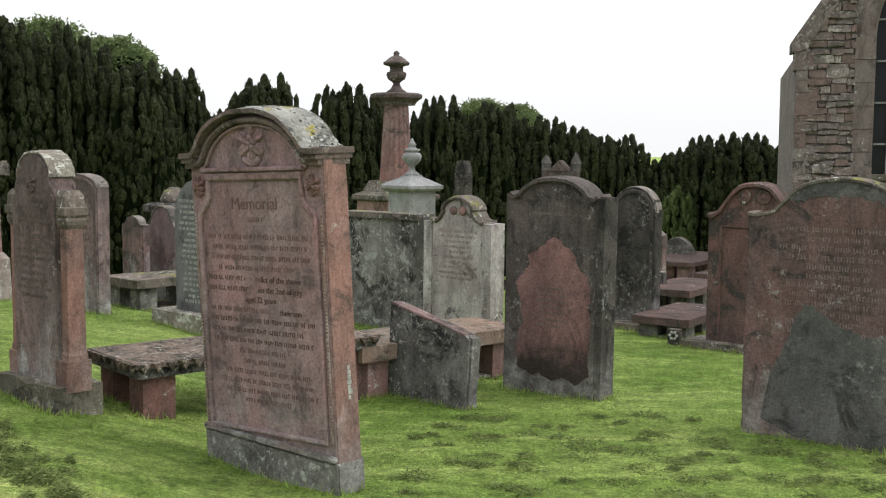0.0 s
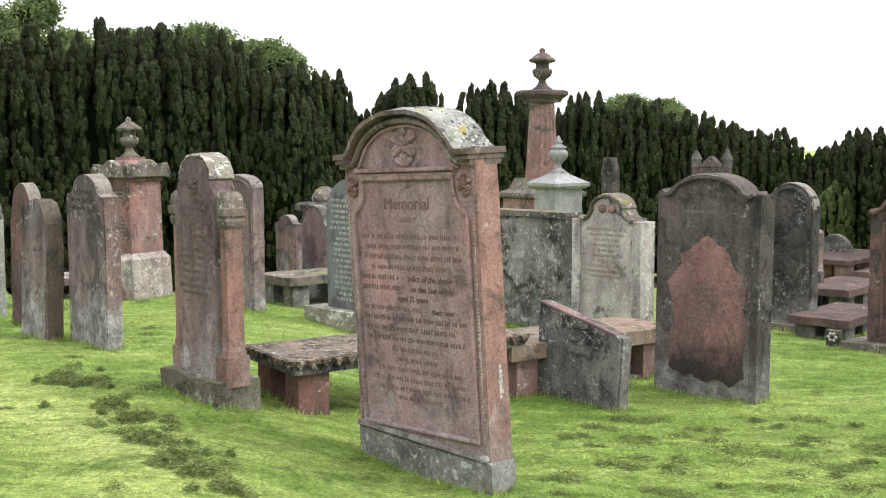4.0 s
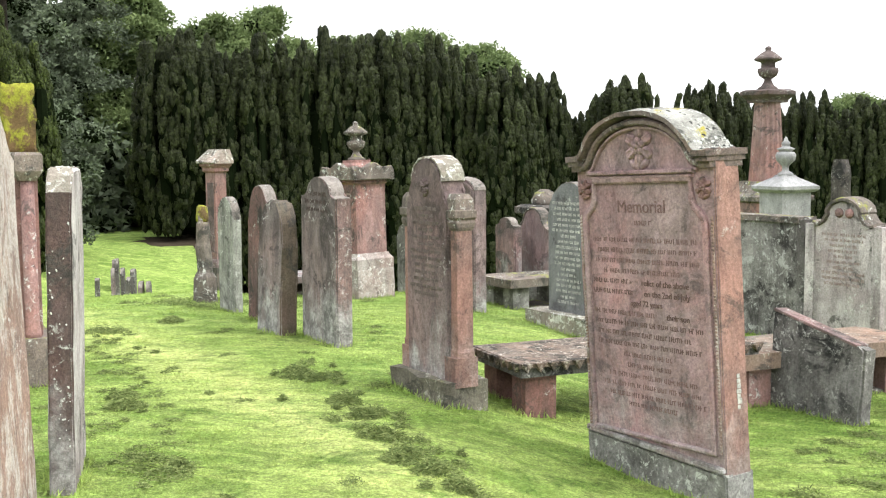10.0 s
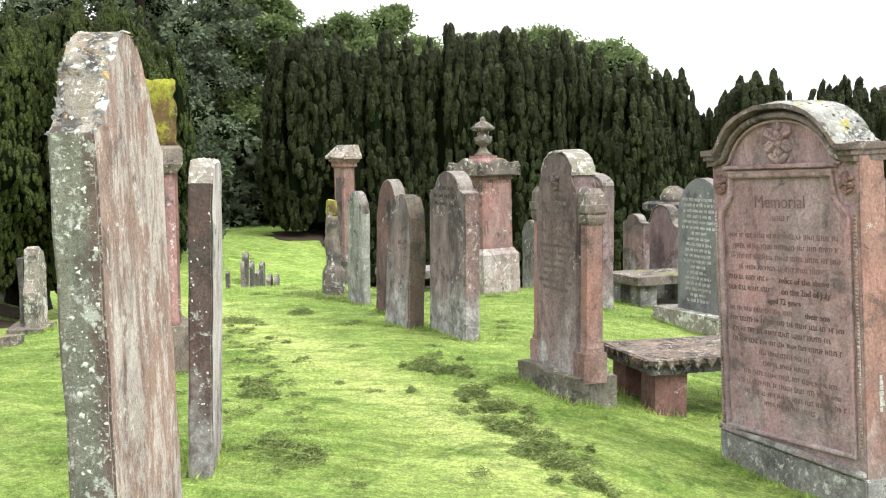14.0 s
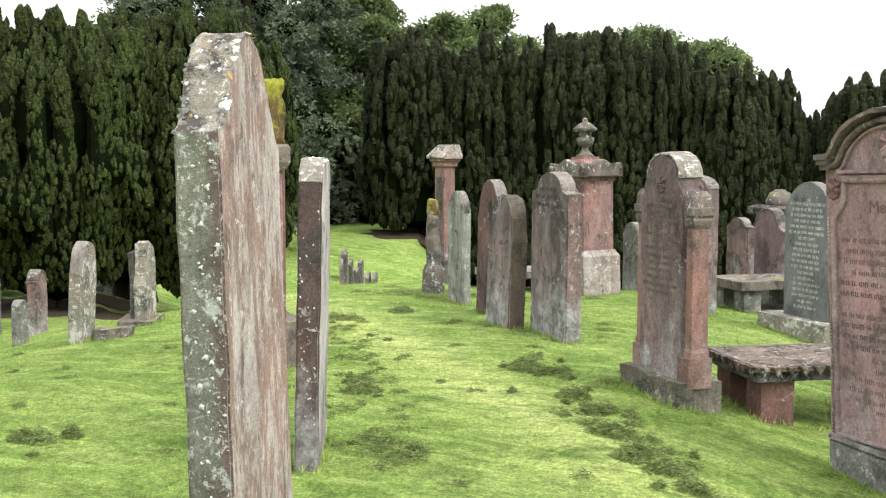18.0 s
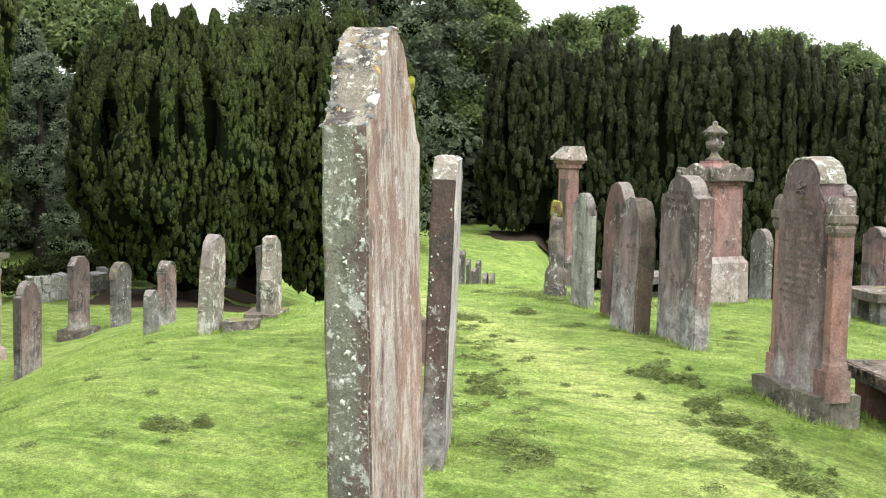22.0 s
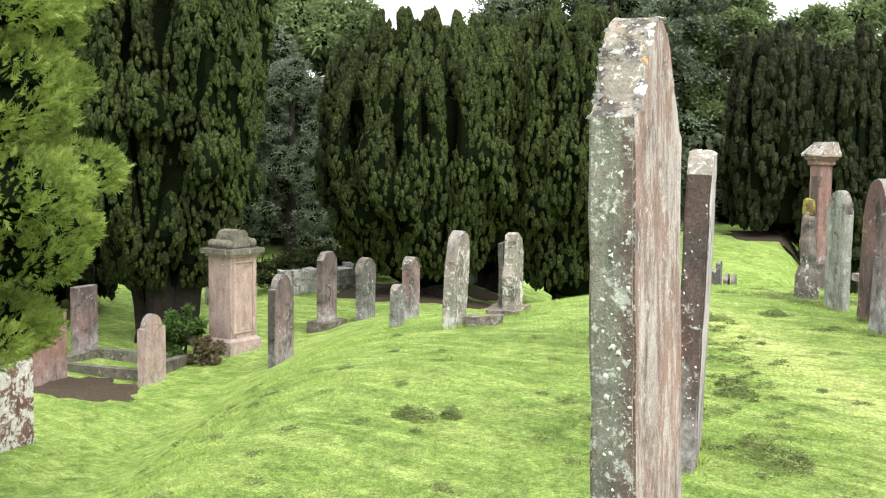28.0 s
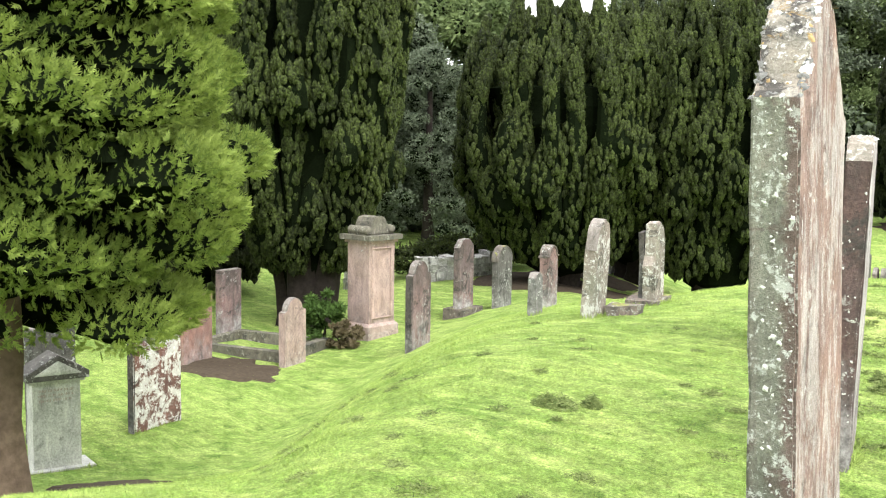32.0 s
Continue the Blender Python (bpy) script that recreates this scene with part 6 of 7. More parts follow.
for src, h, az, r, top, turn, wide in ((yew_f, 8.9, 23.6, 50.0, 6.7, 70, 1.0), (yew_g, 11.0, 20.8, 49.0, 6.6, 200, 1.0), (yew_f, 8.9, 18.4, 49.5, 6.3, 160, 0.95),
                                       (yew_h, 9.6, 13.2, 50.0, 4.95, 40, 0.9), (yew_h, 9.6, 11.2, 51.0, 3.3, 75, 0.8), (yew_h, 9.6, 6.9, 51.0, 3.1, 15, 0.7), (yew_h, 9.6, 8.9, 50.0, 4.8, 10, 0.97), (yew_g, 11.0, 5.0, 50.0, 4.35, 80, 0.75), (yew_h, 9.6, 3.3, 51.0, 4.0, 130, 0.85)):
    yew_to(src, h, az, r, top, turn, wide / 0.8)
for az, top, turn, wide in ((0.2, 4.0, 20, 1.0), (-2.6, 3.7, 250, 1.15), (-4.9, 3.1, 280, 1.0), (-6.9, 2.65, 140, 1.0), (-8.9, 2.3, 60, 1.0), (-11.1, 1.5, 300, 0.9), (-13.0, 2.3, 10, 1.0), (-15.0, 2.4, 190, 1.05), (-17.4, 2.3, 20, 1.0), (-19.8, 2.3, 120, 1.0)):
    yew_to(yew_h, 9.6, az, 51.0, top, turn, wide)


# ---- the bright cypress ----
def cypress_crown(seed, height, radius, low):
    """Rounded billows of foliage in uneven tiers, each covered by small flat feathery sprays."""
    rs = np.random.RandomState(seed)

    def radius_at(z):
        s = max(0.0, (z - low) / (height - low))
        return radius * (0.55 + 0.45 * min(1, s * 3.4)) * (1 - 0.58 * s ** 1.8)

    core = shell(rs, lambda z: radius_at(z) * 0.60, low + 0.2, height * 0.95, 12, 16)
    cs, fs = [], []
    z = low + 0.25
    while z < height:
        r = radius_at(z)
        count = max(4, int(2 * math.pi * r / 0.62))
        for i in range(count):
            a = 2 * math.pi * (i + rs.uniform(-0.4, 0.4)) / count + z
            f = rs.uniform(0.22, 0.46)
            rr = r * rs.uniform(0.70, 1.20) - f * 0.9
            cs.append((math.cos(a) * rr, math.sin(a) * rr, z + rs.uniform(-0.16, 0.16)))
            fs.append(f)
        z += 0.36
    cs, fs = np.array(cs), np.array(fs)
    stretch = np.array((1.25, 1.25, 0.62))
    pos, axes, nrm = [], [], []
    for k, (c, f) in enumerate(zip(cs, fs)):
        o = np.array((c[0], c[1], 0)) / (math.hypot(c[0], c[1]) + 1e-6)
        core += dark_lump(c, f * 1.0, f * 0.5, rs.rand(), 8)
        n = int(900 * f * f * 4.6)
        u = rs.normal(size=(n, 3)) + o * 0.7 + np.array((0, 0, 0.15))
        u /= np.linalg.norm(u, axis=1, keepdims=True)
        p = c + u * f * stretch * rs.uniform(0.86, 1.08, (n, 1))
        keep = np.ones(n, bool)
        near = np.nonzero(np.linalg.norm(cs - c, axis=1) < 1.3)[0]
        for j in near:
            if j != k:
                keep &= np.linalg.norm((p - cs[j]) / stretch / fs[j], axis=1) > 1.03
        p, u = p[keep], u[keep]
        pos.append(p)
        axes.append(u * 0.75 + o * 0.25 + np.array((0, 0, 0.55)) + rs.normal(size=p.shape) * 0.28)
        nrm.append(u * 0.8 + np.array((0, 0, 0.35)) + rs.normal(size=p.shape) * 0.35)
    pos, axes, nrm = np.concatenate(pos), np.concatenate(axes), np.concatenate(nrm)
    axes /= np.linalg.norm(axes, axis=1, keepdims=True)
    side = np.cross(axes, nrm)
    side /= np.linalg.norm(side, axis=1, keepdims=True) + 1e-9
    out = []
    length = 0.08 * rs.uniform(0.6, 1.35, (len(pos), 1))
    for k in range(8):
        s = k / 7.0
        sg = 1.0 if k % 2 else -1.0
        if k == 7:
            sg = 0.0
        base = pos + axes * length * s * 0.75
        d = axes * 0.75 + side * sg * (0.85 - 0.3 * s) + rs.normal(size=pos.shape) * 0.12
        d /= np.linalg.norm(d, axis=1, keepdims=True)
        ln = length * (0.52 - 0.2 * s) * rs.uniform(0.8, 1.2, length.shape)
        w = np.cross(d, np.cross(axes, side)) * ln * 0.21
        out.append(np.stack([base + w, base - w, base + d * ln], 1))
    return np.concatenate(out).reshape(-1, 3), np.array(core)


fol, core = cypress_crown(9, 6.5, 1.86, 1.28)
x, y = place(75.9, 9.3)
cyp = thing("cypress_tree", pose(x, y, ground_z(x, y), 0, 0, 0), "bright yellow-green cypress with feathery drooping sprays", "cypress tree")
part("trunk", trunk_bm(5, 3.0, 0.17, 1), plain_mat("grey_brown_bark", (0.14, 0.10, 0.075), 0.95, 0.4, 10, 0.8), cyp, smooth=True)
tri_mesh("crown", fol, CYPRESS, cyp)
# shell and lumps near black: the shade of the gaps is their colour
tri_mesh("inner_shade", core, SHADEFILL, cyp, "near-black filler coloured as shade between the billows")["kind"] = "stuff"


# ---- broadleaved and conifer trees behind ----
def blob_crown(seed, height, radius, clumps, n_leaf, leaf, low=0.25, gap=0.0):
    rs = np.random.RandomState(seed)
    pos, dirs, core = [], [], []
    for i in range(clumps):
        a, q = rs.uniform(0, 2 * math.pi), rs.rand()
        z = height * (low + (1 - low) * rs.rand() ** 0.8)
        t = (z / height - low) / (1 - low)
        lim = radius * math.sqrt(max(0.05, 1 - (1.5 * t - 0.55) ** 2)) * (1 if t < 0.9 else 0.7)
        rr = lim * math.sqrt(q)
        c = np.array((math.cos(a) * rr, math.sin(a) * rr, z))
        lr = radius * rs.uniform(0.16, 0.30)
        n = int(n_leaf / clumps)
        u = rs.normal(size=(n, 3))
        u /= np.linalg.norm(u, axis=1, keepdims=True)
        pos.append(c + u * lr * rs.uniform(0.35, 1.1, (n, 1)) * np.array((1.1, 1.1, 0.75)))
        dirs.append(u * np.array((1, 1, 0.4)) + rs.normal(size=(n, 3)) * 0.6)
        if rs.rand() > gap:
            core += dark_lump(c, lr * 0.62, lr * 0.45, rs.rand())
    tris = leaves(rs, np.concatenate(pos), np.concatenate(dirs), leaf, leaf * 0.62)
    return (tris, np.array(core)) if core else tris


BL = "broadleaved trees"
broad_a = make_tree("broadleaf_tree", 33.2, 60.0, blob_crown(21, 11.5, 3.4, 76, 52000, 0.25, 0.15), BROAD, "light green broadleaved tree at the edge of the lower lawn", "tree", BL, 7.0, 0.35, 3, 1.0)
broad_b = make_tree("broadleaf_tree", 19.0, 64.0, blob_crown(22, 12.0, 4.2, 80, 52000, 0.25, 0.38), BROAD, "rounded broadleaved tree rising over the yew row", "tree", BL, 6.0, 0.4, 3, 1.0)
pine_a = make_tree("conifer_tree", 35.6, 58.0, blob_crown(23, 14.5, 2.6, 80, 22000, 0.22, 0.12, 0.75), CONIFER, "dark open conifer with sky showing through its branches", "tree", "conifers", 13.0, 0.28, 1)
pine_b = make_tree("conifer_tree", 38.8, 46.0, blob_crown(24, 12.5, 3.2, 110, 34000, 0.18, 0.06, 0.1), CONIFER, "dark conifer beside the lower lawn", "tree", "conifers", 10.0, 0.3, 1)
for az, r, s, t in ((29.6, 66, 1.02, 40), (27.0, 68, 1.22, 90), (53.6, 44, 0.85, 90), (56.0, 46, 0.85, 140), (62, 48, 0.85, 10), (37.2, 64, 0.95, 220), (68, 40, 0.75, 50), (75, 38, 0.75, 150), (45.5, 50, 0.75, 20), (34.6, 70, 1.15, 10)):
    yew_at(broad_a, az, r, s, t)
for az, r, s, t in ((16.2, 64, 0.92, 100), (22.4, 66, 0.98, 30), (-1.9, 68, 0.64, 10), (-3.6, 68, 0.61, 70), (41.5, 56, 0.9, 60)):
    k = (s * 9.8 + (2.25 if az < 28 else 0)) / 12.0
    yew_at(broad_b, az, r, k, t, s * 9.8 / 9.8 / k)
for az, r, s, t in ((54.6, 34, 0.45, 10), (52.6, 36, 0.40, 100), (57.0, 36, 0.6, 200), (42.5, 44, 0.85, 30), (65, 32, 0.75, 10), (71, 30, 0.75, 70)):
    yew_at(pine_b, az, r, s, t)
yew_at(pine_a, 36.9, 57, 0.98, 120)
# added yews, hidden behind the cypress, that block sky and shade the grass
for az, r, s, t in ((66.5, 25, 0.95, 30), (71.5, 22, 0.9, 80), (79.5, 19, 0.85, 140)):
    yew_at(yew_g, az, r, s * 0.66, t, 1.2)

# shade shrubs that close the wood at ground level
hedge = make_tree("shrub", 33.6, 59.0, blob_crown(31, 4.0, 3.6, 40, 4500, 0.45, 0.05), CONIFER, "dark undergrowth shrub at the wood's edge", "shrub", "undergrowth", 1.0, 0.15, 2, 0.3)
for k in range(13):
    yew_at(hedge, 24.0 + 1.15 * k, 59 + 3 * (k % 3), 1.0 + 0.15 * (k % 2), 47 * k)
for k in range(9):
    yew_at(hedge, 50.0 + 3.2 * k, 38 + 2 * (k % 3), 0.8, 31 * k)
for k in range(14):
    yew_at(hedge, -22 + 3.2 * k, 58 + 2 * (k % 3), 0.8, 67 * k)

shrub = make_tree("shrub", 60.2, 19.0, blob_crown(33, 0.85, 0.40, 24, 4500, 0.075, 0.05), leaf_mat("shrub_leaves", (0.03, 0.06, 0.015), (0.10, 0.17, 0.04)), "small green shrub beside the pink monument", "shrub", "", 0.3, 0.03, 3, 0.1)
bush = make_tree("shrub", 59.2, 18.5, blob_crown(34, 0.5, 0.30, 16, 2400, 0.06, 0.05), leaf_mat("faded_hydrangea", (0.07, 0.06, 0.03), (0.19, 0.15, 0.09)), "faded brown flowering bush by the monument", "shrub", "", 0.2, 0.03, 3, 0.08)
sap = make_tree("sapling", -11.7, 19.0, yew_crown(12, 1.9, 0.26, 0.10, 0.05, 9, 0.05, 0.05, 0.7), leaf_mat("sapling_foliage", (0.035, 0.06, 0.02), (0.12, 0.15, 0.05)), "slim young conifer among the table tombs", "sapling", "", 0.5, 0.03, 1)


# ---- church corner ----
def church():
    g = thing("church", pose(4.75, 15.4, ground_z(4.6, 15.4), 0, 0, -14), "rubble-built red sandstone church with dressed buttress and lancet window", "church")
    base = -ground_z(4.6, 15.4)
    WALL = stone_mat("church_rubble_mortar", (0.22, 0.19, 0.18), (0.17, 0.15, 0.142), stained=0.3, lichened=0.4)
    z_eave = base + 2.85
    wx = 0.98
    for x0, x1, z0, z1, slope in ((0.03, wx, -0.6, z_eave + 1.5, True), (wx, wx + 1.1, -0.6, base + 1.2, False), (wx + 1.1, 6.0, -0.6, z_eave + 3.2, False), (wx, wx + 1.1, base + 4.0, z_eave + 3.2, False)):
        core = bmesh.new()
        vs = box(core, x0, x1, 0.03, 6.0, z0, z1)
        if slope:
            for v in (vs[4], vs[7]):
                v.co.z = z_eave
        part("wall", core, WALL, g)
    rng = random.Random(6)
    blocks = [stone_mat("church_rubble_mauve", (0.205, 0.155, 0.147), (0.16, 0.13, 0.125), stained=0.5, lichened=0.75, lichen=(0.44, 0.41, 0.39), film=0.4), stone_mat("church_rubble_grey", (0.25, 0.21, 0.20), (0.19, 0.16, 0.153), stained=0.4, lichened=0.85, lichen=(0.48, 0.46, 0.43)), stone_mat("church_rubble_red", (0.20, 0.135, 0.123), (0.165, 0.12, 0.112), stained=0.35, lichened=0.4, film=0.4)]
    dressed = stone_mat("church_dressed_stone", (0.20, 0.15, 0.14), (0.165, 0.13, 0.123), stained=0.35, lichened=0.3, streak=0.5, film=0.5)
    z = -0.3
    while z < z_eave + 2.4:
        h = rng.uniform(0.055, 0.13)
        x = 0.0 + max(0, (z + h - z_eave)) * 0.62
        while x < 0.72:
            l = min(rng.uniform(0.06, 0.30), 0.74 - x)
            if l > 0.04:
                up, dn = rng.uniform(-0.022, 0.016), rng.uniform(-0.016, 0.022)
                b = box_bm(x + 0.004, x + l - 0.004, 0.0 - rng.uniform(0, 0.045), 0.06, z + 0.005 + dn, z + h - 0.005 + up, 0.012)
                bmesh.ops.subdivide_edges(b, edges=[e for e in b.edges if e.calc_length() > 0.04], cuts=2)
                rough_up(b, 0.022, 13, x + z)
                part("stone", b, rng.choice(blocks), g)
            x += l
        if z < base + 1.05:
            x = 0.74
            while x < 3.1:
                l = rng.uniform(0.12, 0.32)
                b = box_bm(x + 0.006, x + l - 0.006, 0.0 - rng.uniform(0, 0.02), 0.06, z + 0.006, z + h - 0.006, 0.008)
                part("stone", b, rng.choice(blocks), g)
                x += l
        z += h
    z = -0.3
    while z < z_eave - 0.05:
        h = rng.uniform(0.16, 0.34)
        w = rng.choice((0.13, 0.19, 0.26))
        part("quoin", box_bm(-0.02, w, -0.035, 0.32, z, min(z + h, z_eave) - 0.008, 0.014, 0.008, 2, z), rng.choice(blocks), g)
        z += h
    bm = prism([(-0.10, z_eave - 0.03), (0.10, z_eave + 0.0), (1.65, z_eave + 2.45), (1.65, z_eave + 2.75), (-0.05, z_eave + 0.18), (-0.10, z_eave + 0.10)], -0.05, 0.35, 0.012)
    part("coping", bm, blocks[0], g, "dressed sloping gable coping")
    part("kneeler", box_bm(-0.05, 0.14, -0.04, 0.34, z_eave - 0.26, z_eave - 0.02, 0.012), blocks[0], g)
    # lancet window
    cx, half = wx + 0.55, 0.68
    for s in (-1, 1):
        z = base + 1.20
        while z < base + 2.9:
            part("jamb", box_bm(cx + s * half - 0.13, cx + s * half + 0.13, -0.02, 0.25, z + 0.004, z + 0.30, 0.012, 0.003, 1), dressed, g)
            z += 0.304
    head = [(cx + half * math.cos(radians(a)) * 1.0, base + 2.85 + 1.25 * math.sin(radians(a)) ** 0.9) for a in range(2, 179, 11)]
    part("arch", strip(head, 0.26, -0.02, 0.25), dressed, g, "dressed pointed window arch")
    part("sill", prism([(cx - 0.72, base + 1.13), (cx + 0.72, base + 1.13), (cx + 0.72, base + 1.21), (cx - 0.72, base + 1.21)], -0.08, 0.26, 0.015), MOSSY, g)
    win = part("window", box_bm(cx - 0.55, cx + 0.55, 0.20, 0.22, base + 1.2, base + 4.0, 0.0), GLASS, g, "dark leaded window glass")
    part("mullion", box_bm(cx - 0.36, cx - 0.34, 0.14, 0.2, base + 1.2, base + 3.9, 0.004), GRANITE, win)
    for k in range(4):
        part("glazing_bar", box_bm(cx - 0.52, cx + 0.52, 0.15, 0.19, base + 1.6 + 0.55 * k, base + 1.625 + 0.55 * k, 0.003), GRANITE, win)
    roof = bmesh.new()
    box(roof, 0.0, 6.0, 0.36, 6.0, z_eave + 3.2, z_eave + 3.3)
    part("roof", roof, DARK, g)


church()


# ---- rubble walls among the trees ----
def rubble_wall(a0, r0, a1, r1, height, mat, label, seed, cap=False):
    rng = random.Random(seed)
    x0, y0 = place(a0, r0)
    x1, y1 = place(a1, r1)
    L = math.hypot(x1 - x0, y1 - y0)
    ang = math.degrees(math.atan2(y1 - y0, x1 - x0))
    g = thing("stone_wall", pose(x0, y0, 0, 0, 0, ang), label, "stone wall")
    u = Vector((x1 - x0, y1 - y0)) / L
    part("core", box_bm(0, L, -0.16, 0.16, min(ground_z(x0, y0), ground_z(x1, y1)) - 0.3, min(ground_z(x0, y0), ground_z(x1, y1)) + height * 0.75, 0.03, 0.03, 4), DARK, g)
    s = 0.0
    while s < L:
        l = rng.uniform(0.12, 0.27)
        gz = ground_z(x0 + u.x * s, y0 + u.y * s)
        z = gz - 0.05
        while z < gz + height * rng.uniform(0.85, 1.1):
            h = rng.uniform(0.10, 0.2)
            b = box_bm(s, s + l * rng.uniform(0.8, 1.1), -0.24 + rng.uniform(-0.03, 0.03), 0.24, z, z + h, 0.045, 0.04, 1, s + z)
            part("stone", b, mat, g)
            z += h
        s += l
    return g


PALEWALL = stone_mat("pale_lichened_rubble", (0.52, 0.51, 0.49), (0.27, 0.26, 0.25), stained=0.4, lichened=0.8, lichen=(0.7, 0.7, 0.68))
rubble_wall(55.2, 25.5, 51.2, 26.5, 0.42, PALEWALL, "low pale rubble wall under a clipped hedge", 3)
rubble_wall(46.0, 29.0, 44.4, 31.5, 0.7, PALEWALL, "broken rubble wall between the yew trees", 4)
rubble_wall(58.6, 25.0, 57.2, 25.6, 1.15, PALEWALL, "tall lichened end of a ruined stone wall", 5)
rubble_wall(37.9, 27.5, 37.2, 32.0, 0.35, PALEWALL, "low white-stoned kerb wall by the lawn", 6)

hedge_top = make_tree("hedge", 53.0, 27.2, blob_crown(41, 0.75, 0.9, 30, 5000, 0.10, 0.1), YEWNEAR, "low clipped green hedge behind the rubble wall", "hedge", "hedges", 0.3, 0.04, 2, 0.1)
for az, r in ((54.8, 26.6), (51.4, 27.8)):
    yew_at(hedge_top, az, r, 1.0, az * 9)

# kerbed grave with bare earth under the tall yew
x, y = place(63.3, 18.6)
g = thing("grave_kerb", pose(x, y, ground_z(x, y), 0, 0, 28), "mossy stone kerb round a bare grave under the yew", "grave kerb")
for nm, b in (("kerb", (-0.9, 0.9, -0.7, -0.55)), ("kerb", (-0.9, 0.9, 0.55, 0.7)), ("kerb", (-0.9, -0.75, -0.55, 0.55)), ("kerb", (0.75, 0.9, -0.55, 0.55))):
    part(nm, box_bm(b[0], b[1], b[2], b[3], -0.2, 0.16, 0.015, 0.006, 2), PLINTH, g)


# bare earth; the patches under yews also paint shade onto the ground
def soil_and_shade(az, r, rad, seed):
    x0, y0 = place(az, r)
    rs = random.Random(seed)
    verts, faces = [(x0, y0, ground_z(x0, y0) + 0.03)], []
    n, rings = 30, 6
    jit = [rs.uniform(0.75, 1.15) for _ in range(n)]
    for k in range(1, rings + 1):
        for i in range(n):
            a = 2 * math.pi * i / n
            q = rad * k / rings * jit[i]
            x, y = x0 + q * math.cos(a), y0 + q * 0.8 * math.sin(a)
            verts.append((x, y, ground_z(x, y) + 0.03 * (k < rings) - 0.02 * (k == rings)))
    for i in range(n):
        faces.append((0, 1 + i, 1 + (i + 1) % n))
        for k in range(rings - 1):
            o, p = 1 + k * n, 1 + (k + 1) * n
            faces.append((o + i, p + i, p + (i + 1) % n, o + (i + 1) % n))
    return tagged(mesh_object("bare_earth", verts, faces, EARTH), "patch of bare brown earth, also laid as shade under yews", "earth", kind="structure")


soil_and_shade(64.9, 17.0, 1.0, 1)
soil_and_shade(71.0, 10.2, 0.7, 3)
soil_and_shade(45.8, 27.5, 1.2, 4)

# bare needle litter under the yew row, dark to stand in for the trees' shade
for k, az in enumerate((30.4, 27.0, 23.6, 20.8, 18.4, 15.0, 13.2, 8.9, 5.0, 3.3, 0.2, -2.6, -4.9, -6.9, -8.9)):
    soil_and_shade(az, 50.2, 2.6, 20 + k)
# two more dark patches put down as shade below the nearer yews
soil_and_shade(48.2, 25.0, 2.2, 50)
soil_and_shade(40.6, 25.5, 1.1, 51)


# ---- grass blades and clippings ----
def grass():
    rs = np.random.RandomState(3)
    n = 660000
    r = np.exp(rs.uniform(math.log(1.6), math.log(17.0), n) + rs.normal(size=n) * 0.12)
    az = np.radians(rs.uniform(-30, 84, n) + rs.normal(size=n) * 9)
    x, y = -r * np.sin(az), r * np.cos(az)
    keep = (np.sin(x * 3.1 + 1.3 * np.sin(y * 2.3)) + np.sin(y * 4.7 + x) + rs.normal(size=n) * 1.2) > -1.1
    x, y, r = x[keep], y[keep], r[keep]
    z = np.array([ground_z(a, b) for a, b in zip(x, y)])
    pos = np.stack([x, y, z - 0.004], 1)
    d = np.stack([rs.normal(size=len(x)) * 0.75, rs.normal(size=len(x)) * 0.75, np.full(len(x), 0.9)], 1)
    tri = leaves(rs, pos, d, 0.025, 0.0046)
    tri = tri.reshape(-1, 3, 3)
    grow = (1 + 0.07 * np.clip(r - 4, 0, 12))[:, None, None]
    tri = tri[:, :1] + (tri - tri[:, :1]) * np.array((1, 1, 0.8)) * grow
    return tagged(tri_mesh("grass", tri.reshape(-1, 3), BLADE), "short mown grass blades covering the lawn", "grass", kind="stuff")


grass()


def fringe():
    """Longer grass left by the mower round the feet of the stones."""
    rs = np.random.RandomState(17)
    pts = []
    for ob, mw in STANDS:
        if ob.name.split(".")[0] not in ("headstone", "table_tomb", "monument", "stone_post"):
            continue
        if mw.translation.length > 16:
            continue
        cs = [v.co for ch in ob.children if ch.type == "MESH" and not ch.location.length for v in ch.data.vertices if v.co.z < 0.1]
        if not cs:
            continue
        x0, x1 = min(c.x for c in cs), max(c.x for c in cs)
        y0, y1 = min(c.y for c in cs), max(c.y for c in cs)
        n = int(330 * (x1 - x0 + y1 - y0))
        for k in range(n):
            u = rs.rand() * 2 * (x1 - x0 + y1 - y0)
            out = abs(rs.normal()) * 0.022
            if u < 2 * (x1 - x0):
                p = Vector((x0 + (u / 2), y0 - out if k % 2 else y1 + out, 0))
            else:
                p = Vector((x0 - out if k % 2 else x1 + out, y0 + (u / 2 - (x1 - x0)), 0))
            w = mw @ p
            pts.append((w.x, w.y, ground_z(w.x, w.y) - 0.005))
    pos = np.array(pts)
    d = rs.normal(size=pos.shape) * np.array((0.5, 0.5, 0.1)) + np.array((0, 0, 1.0))
    return tagged(tri_mesh("grass_fringe", leaves(rs, pos, d, 0.055, 0.008), BLADE), "uncut grass round the feet of the stones", "grass", kind="stuff")


fringe()


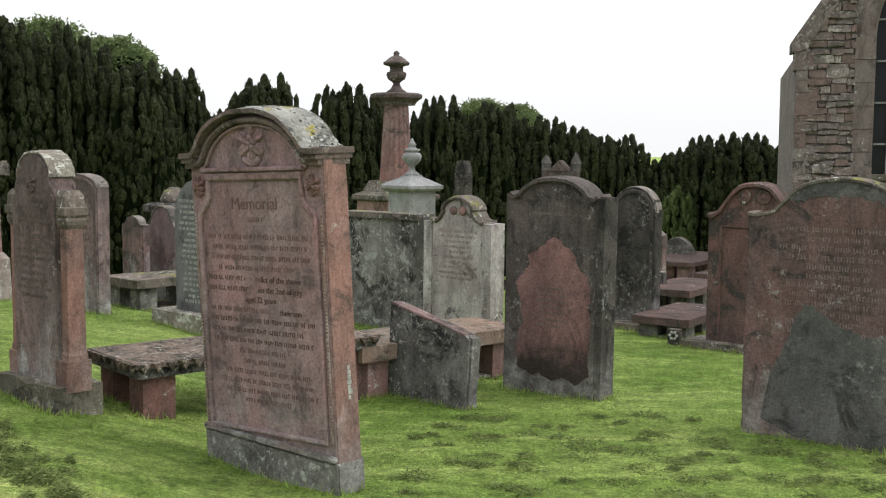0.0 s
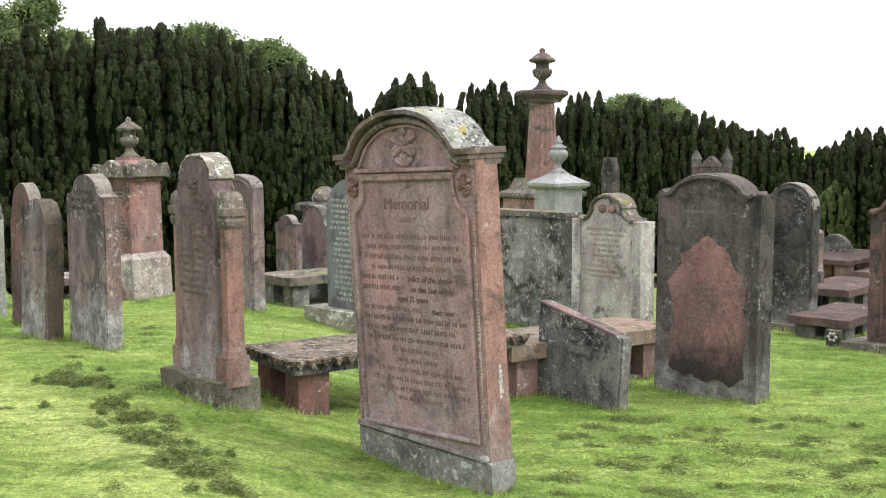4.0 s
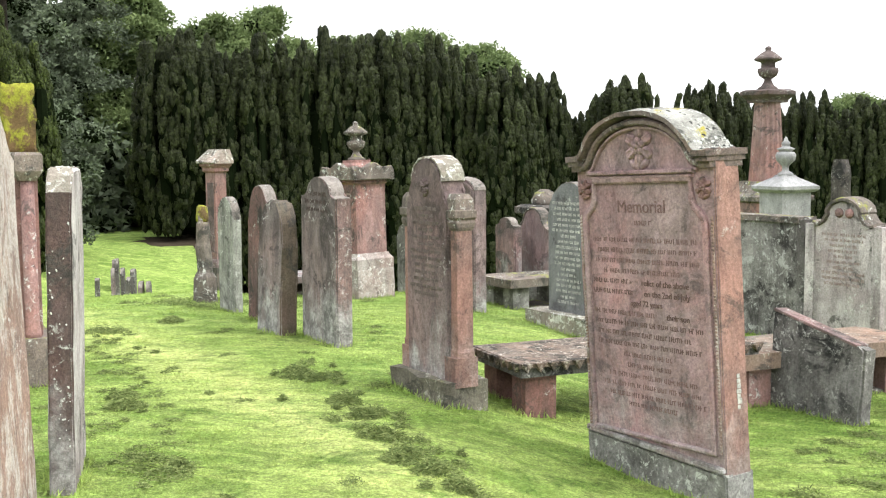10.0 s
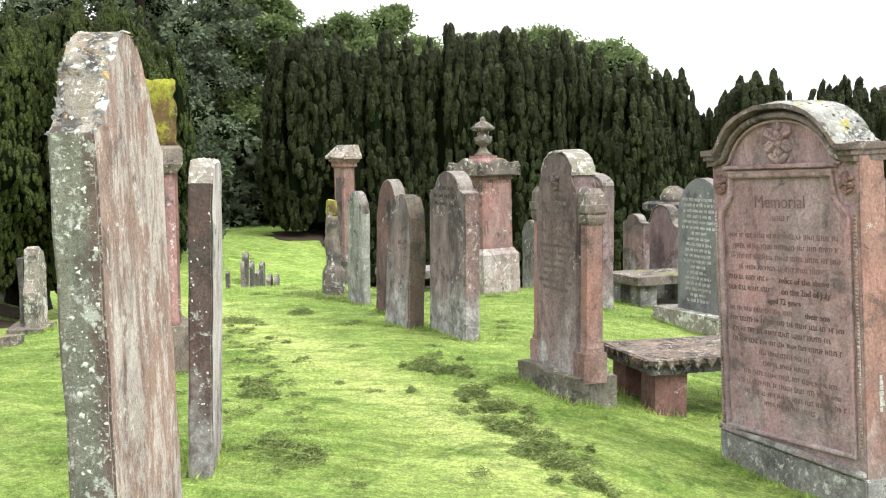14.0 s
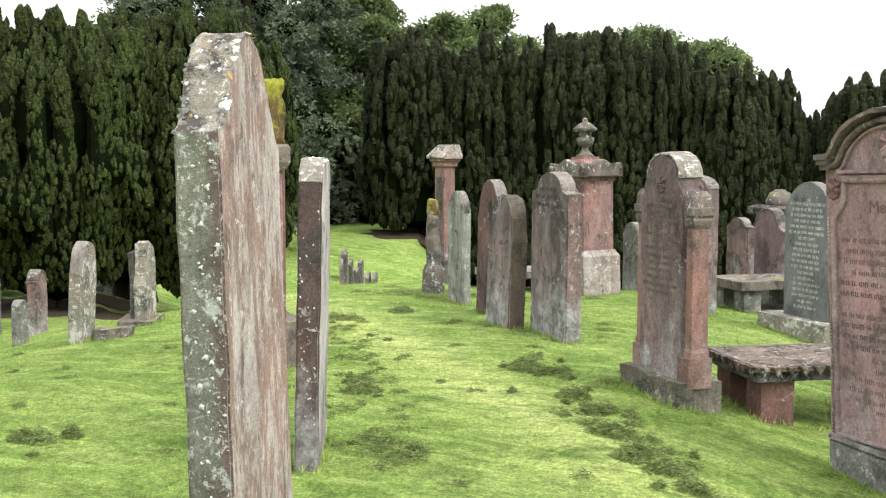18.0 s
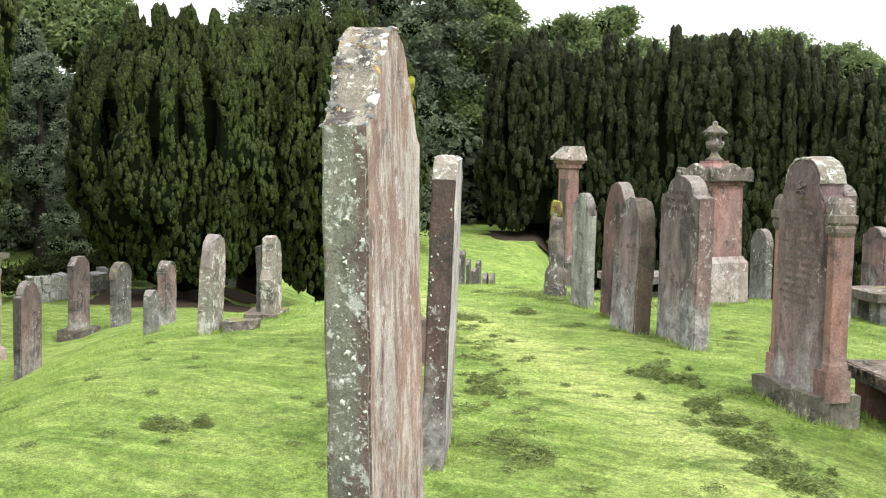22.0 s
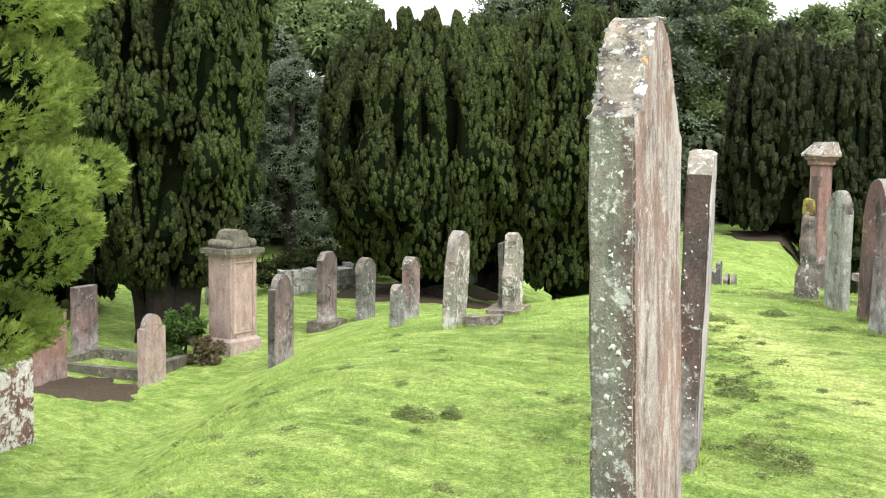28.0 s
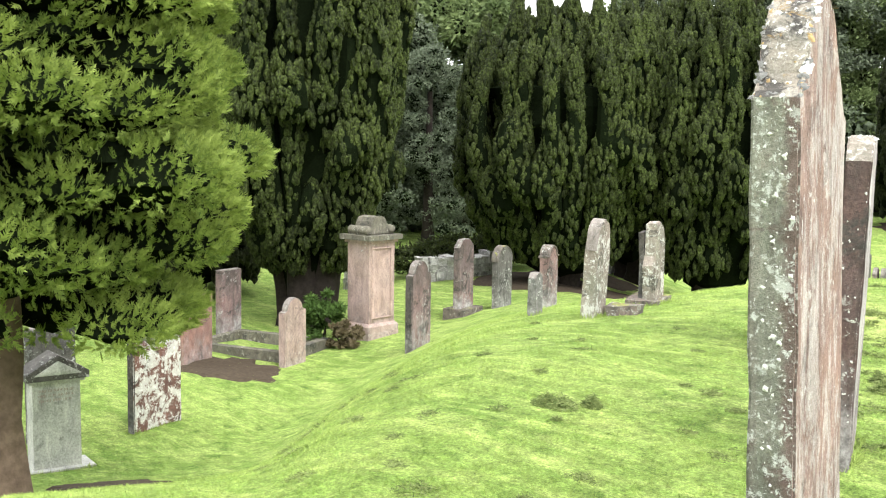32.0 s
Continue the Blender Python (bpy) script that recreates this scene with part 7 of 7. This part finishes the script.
def clippings():
    rs = np.random.RandomState(8)
    pts = []

    def heap(x, y, rad, n, tall=0.05):
        """One loose mat of clippings, made of a few uneven tufts."""
        for k in range(4):
            a, q = rs.uniform(0, 2 * math.pi), rad * rs.uniform(0, 0.9)
            cx, cy, r = x + q * math.cos(a) * 1.2, y + q * math.sin(a), rad * rs.uniform(0.35, 0.75)
            m = n // 4
            a, q = rs.uniform(0, 2 * math.pi, m), r * np.sqrt(rs.rand(m))
            px, py = cx + q * np.cos(a) * 1.3, cy + q * np.sin(a)
            pz = np.array([ground_z(u, v) for u, v in zip(px, py)]) + tall * np.clip(1 - q / r, 0.05, 1) * rs.rand(m) ** 0.5
            pts.append(np.stack([px, py, pz], 1))

    for x, y, rad in ((-3.33, 6.74, 0.13), (-3.12, 6.56, 0.20), (-4.70, 3.90, 0.17), (-4.60, 4.02, 0.09), (-3.82, 5.58, 0.19), (-4.08, 5.80, 0.13), (-2.99, 4.52, 0.21), (-2.69, 6.04, 0.17), (-2.42, 5.70, 0.16), (-2.20, 5.39, 0.15), (-1.96, 5.07, 0.16), (-1.72, 4.90, 0.13), (-1.58, 4.71, 0.13), (-5.78, 8.12, 0.20), (-5.5, 8.8, 0.2)):
        heap(x, y, rad * 0.75, 1800, 0.075)
    for k in range(34):
        u = k / 33
        heap(-3.45 + 1.95 * u + rs.normal() * 0.15, 7.0 - 2.4 * u + rs.normal() * 0.15, rs.uniform(0.02, 0.08), 220, 0.05)
    for k in range(46):
        u = k / 45
        heap(-5.9 + 3.1 * u + rs.normal() * 0.16, 8.4 - 4.1 * u + rs.normal() * 0.16, rs.uniform(0.03, 0.09), 130, 0.03)
    for k in range(150):
        heap(rs.uniform(-0.2, 2.6), rs.uniform(3.8, 6.9), rs.uniform(0.04, 0.13), 220, 0.025)
    for k in range(110):
        a, r = math.radians(rs.uniform(20, 66)), rs.uniform(3.6, 10)
        heap(-r * math.sin(a), r * math.cos(a), rs.uniform(0.03, 0.10), 160, 0.02)
    for k in range(40):
        heap(-6.2 + rs.normal() * 0.5, 10.75 + rs.normal() * 0.4, rs.uniform(0.1, 0.25), 300, 0.05)
    p = np.concatenate(pts)
    d = rs.normal(size=p.shape) * np.array((1, 1, 0.30)) + np.array((0, 0, 0.08))
    return tagged(tri_mesh("grass_clippings", leaves(rs, p, d, 0.028, 0.0055), CLIPPING), "scattered dull green heaps of mown grass clippings", "clippings", kind="stuff")


clippings()
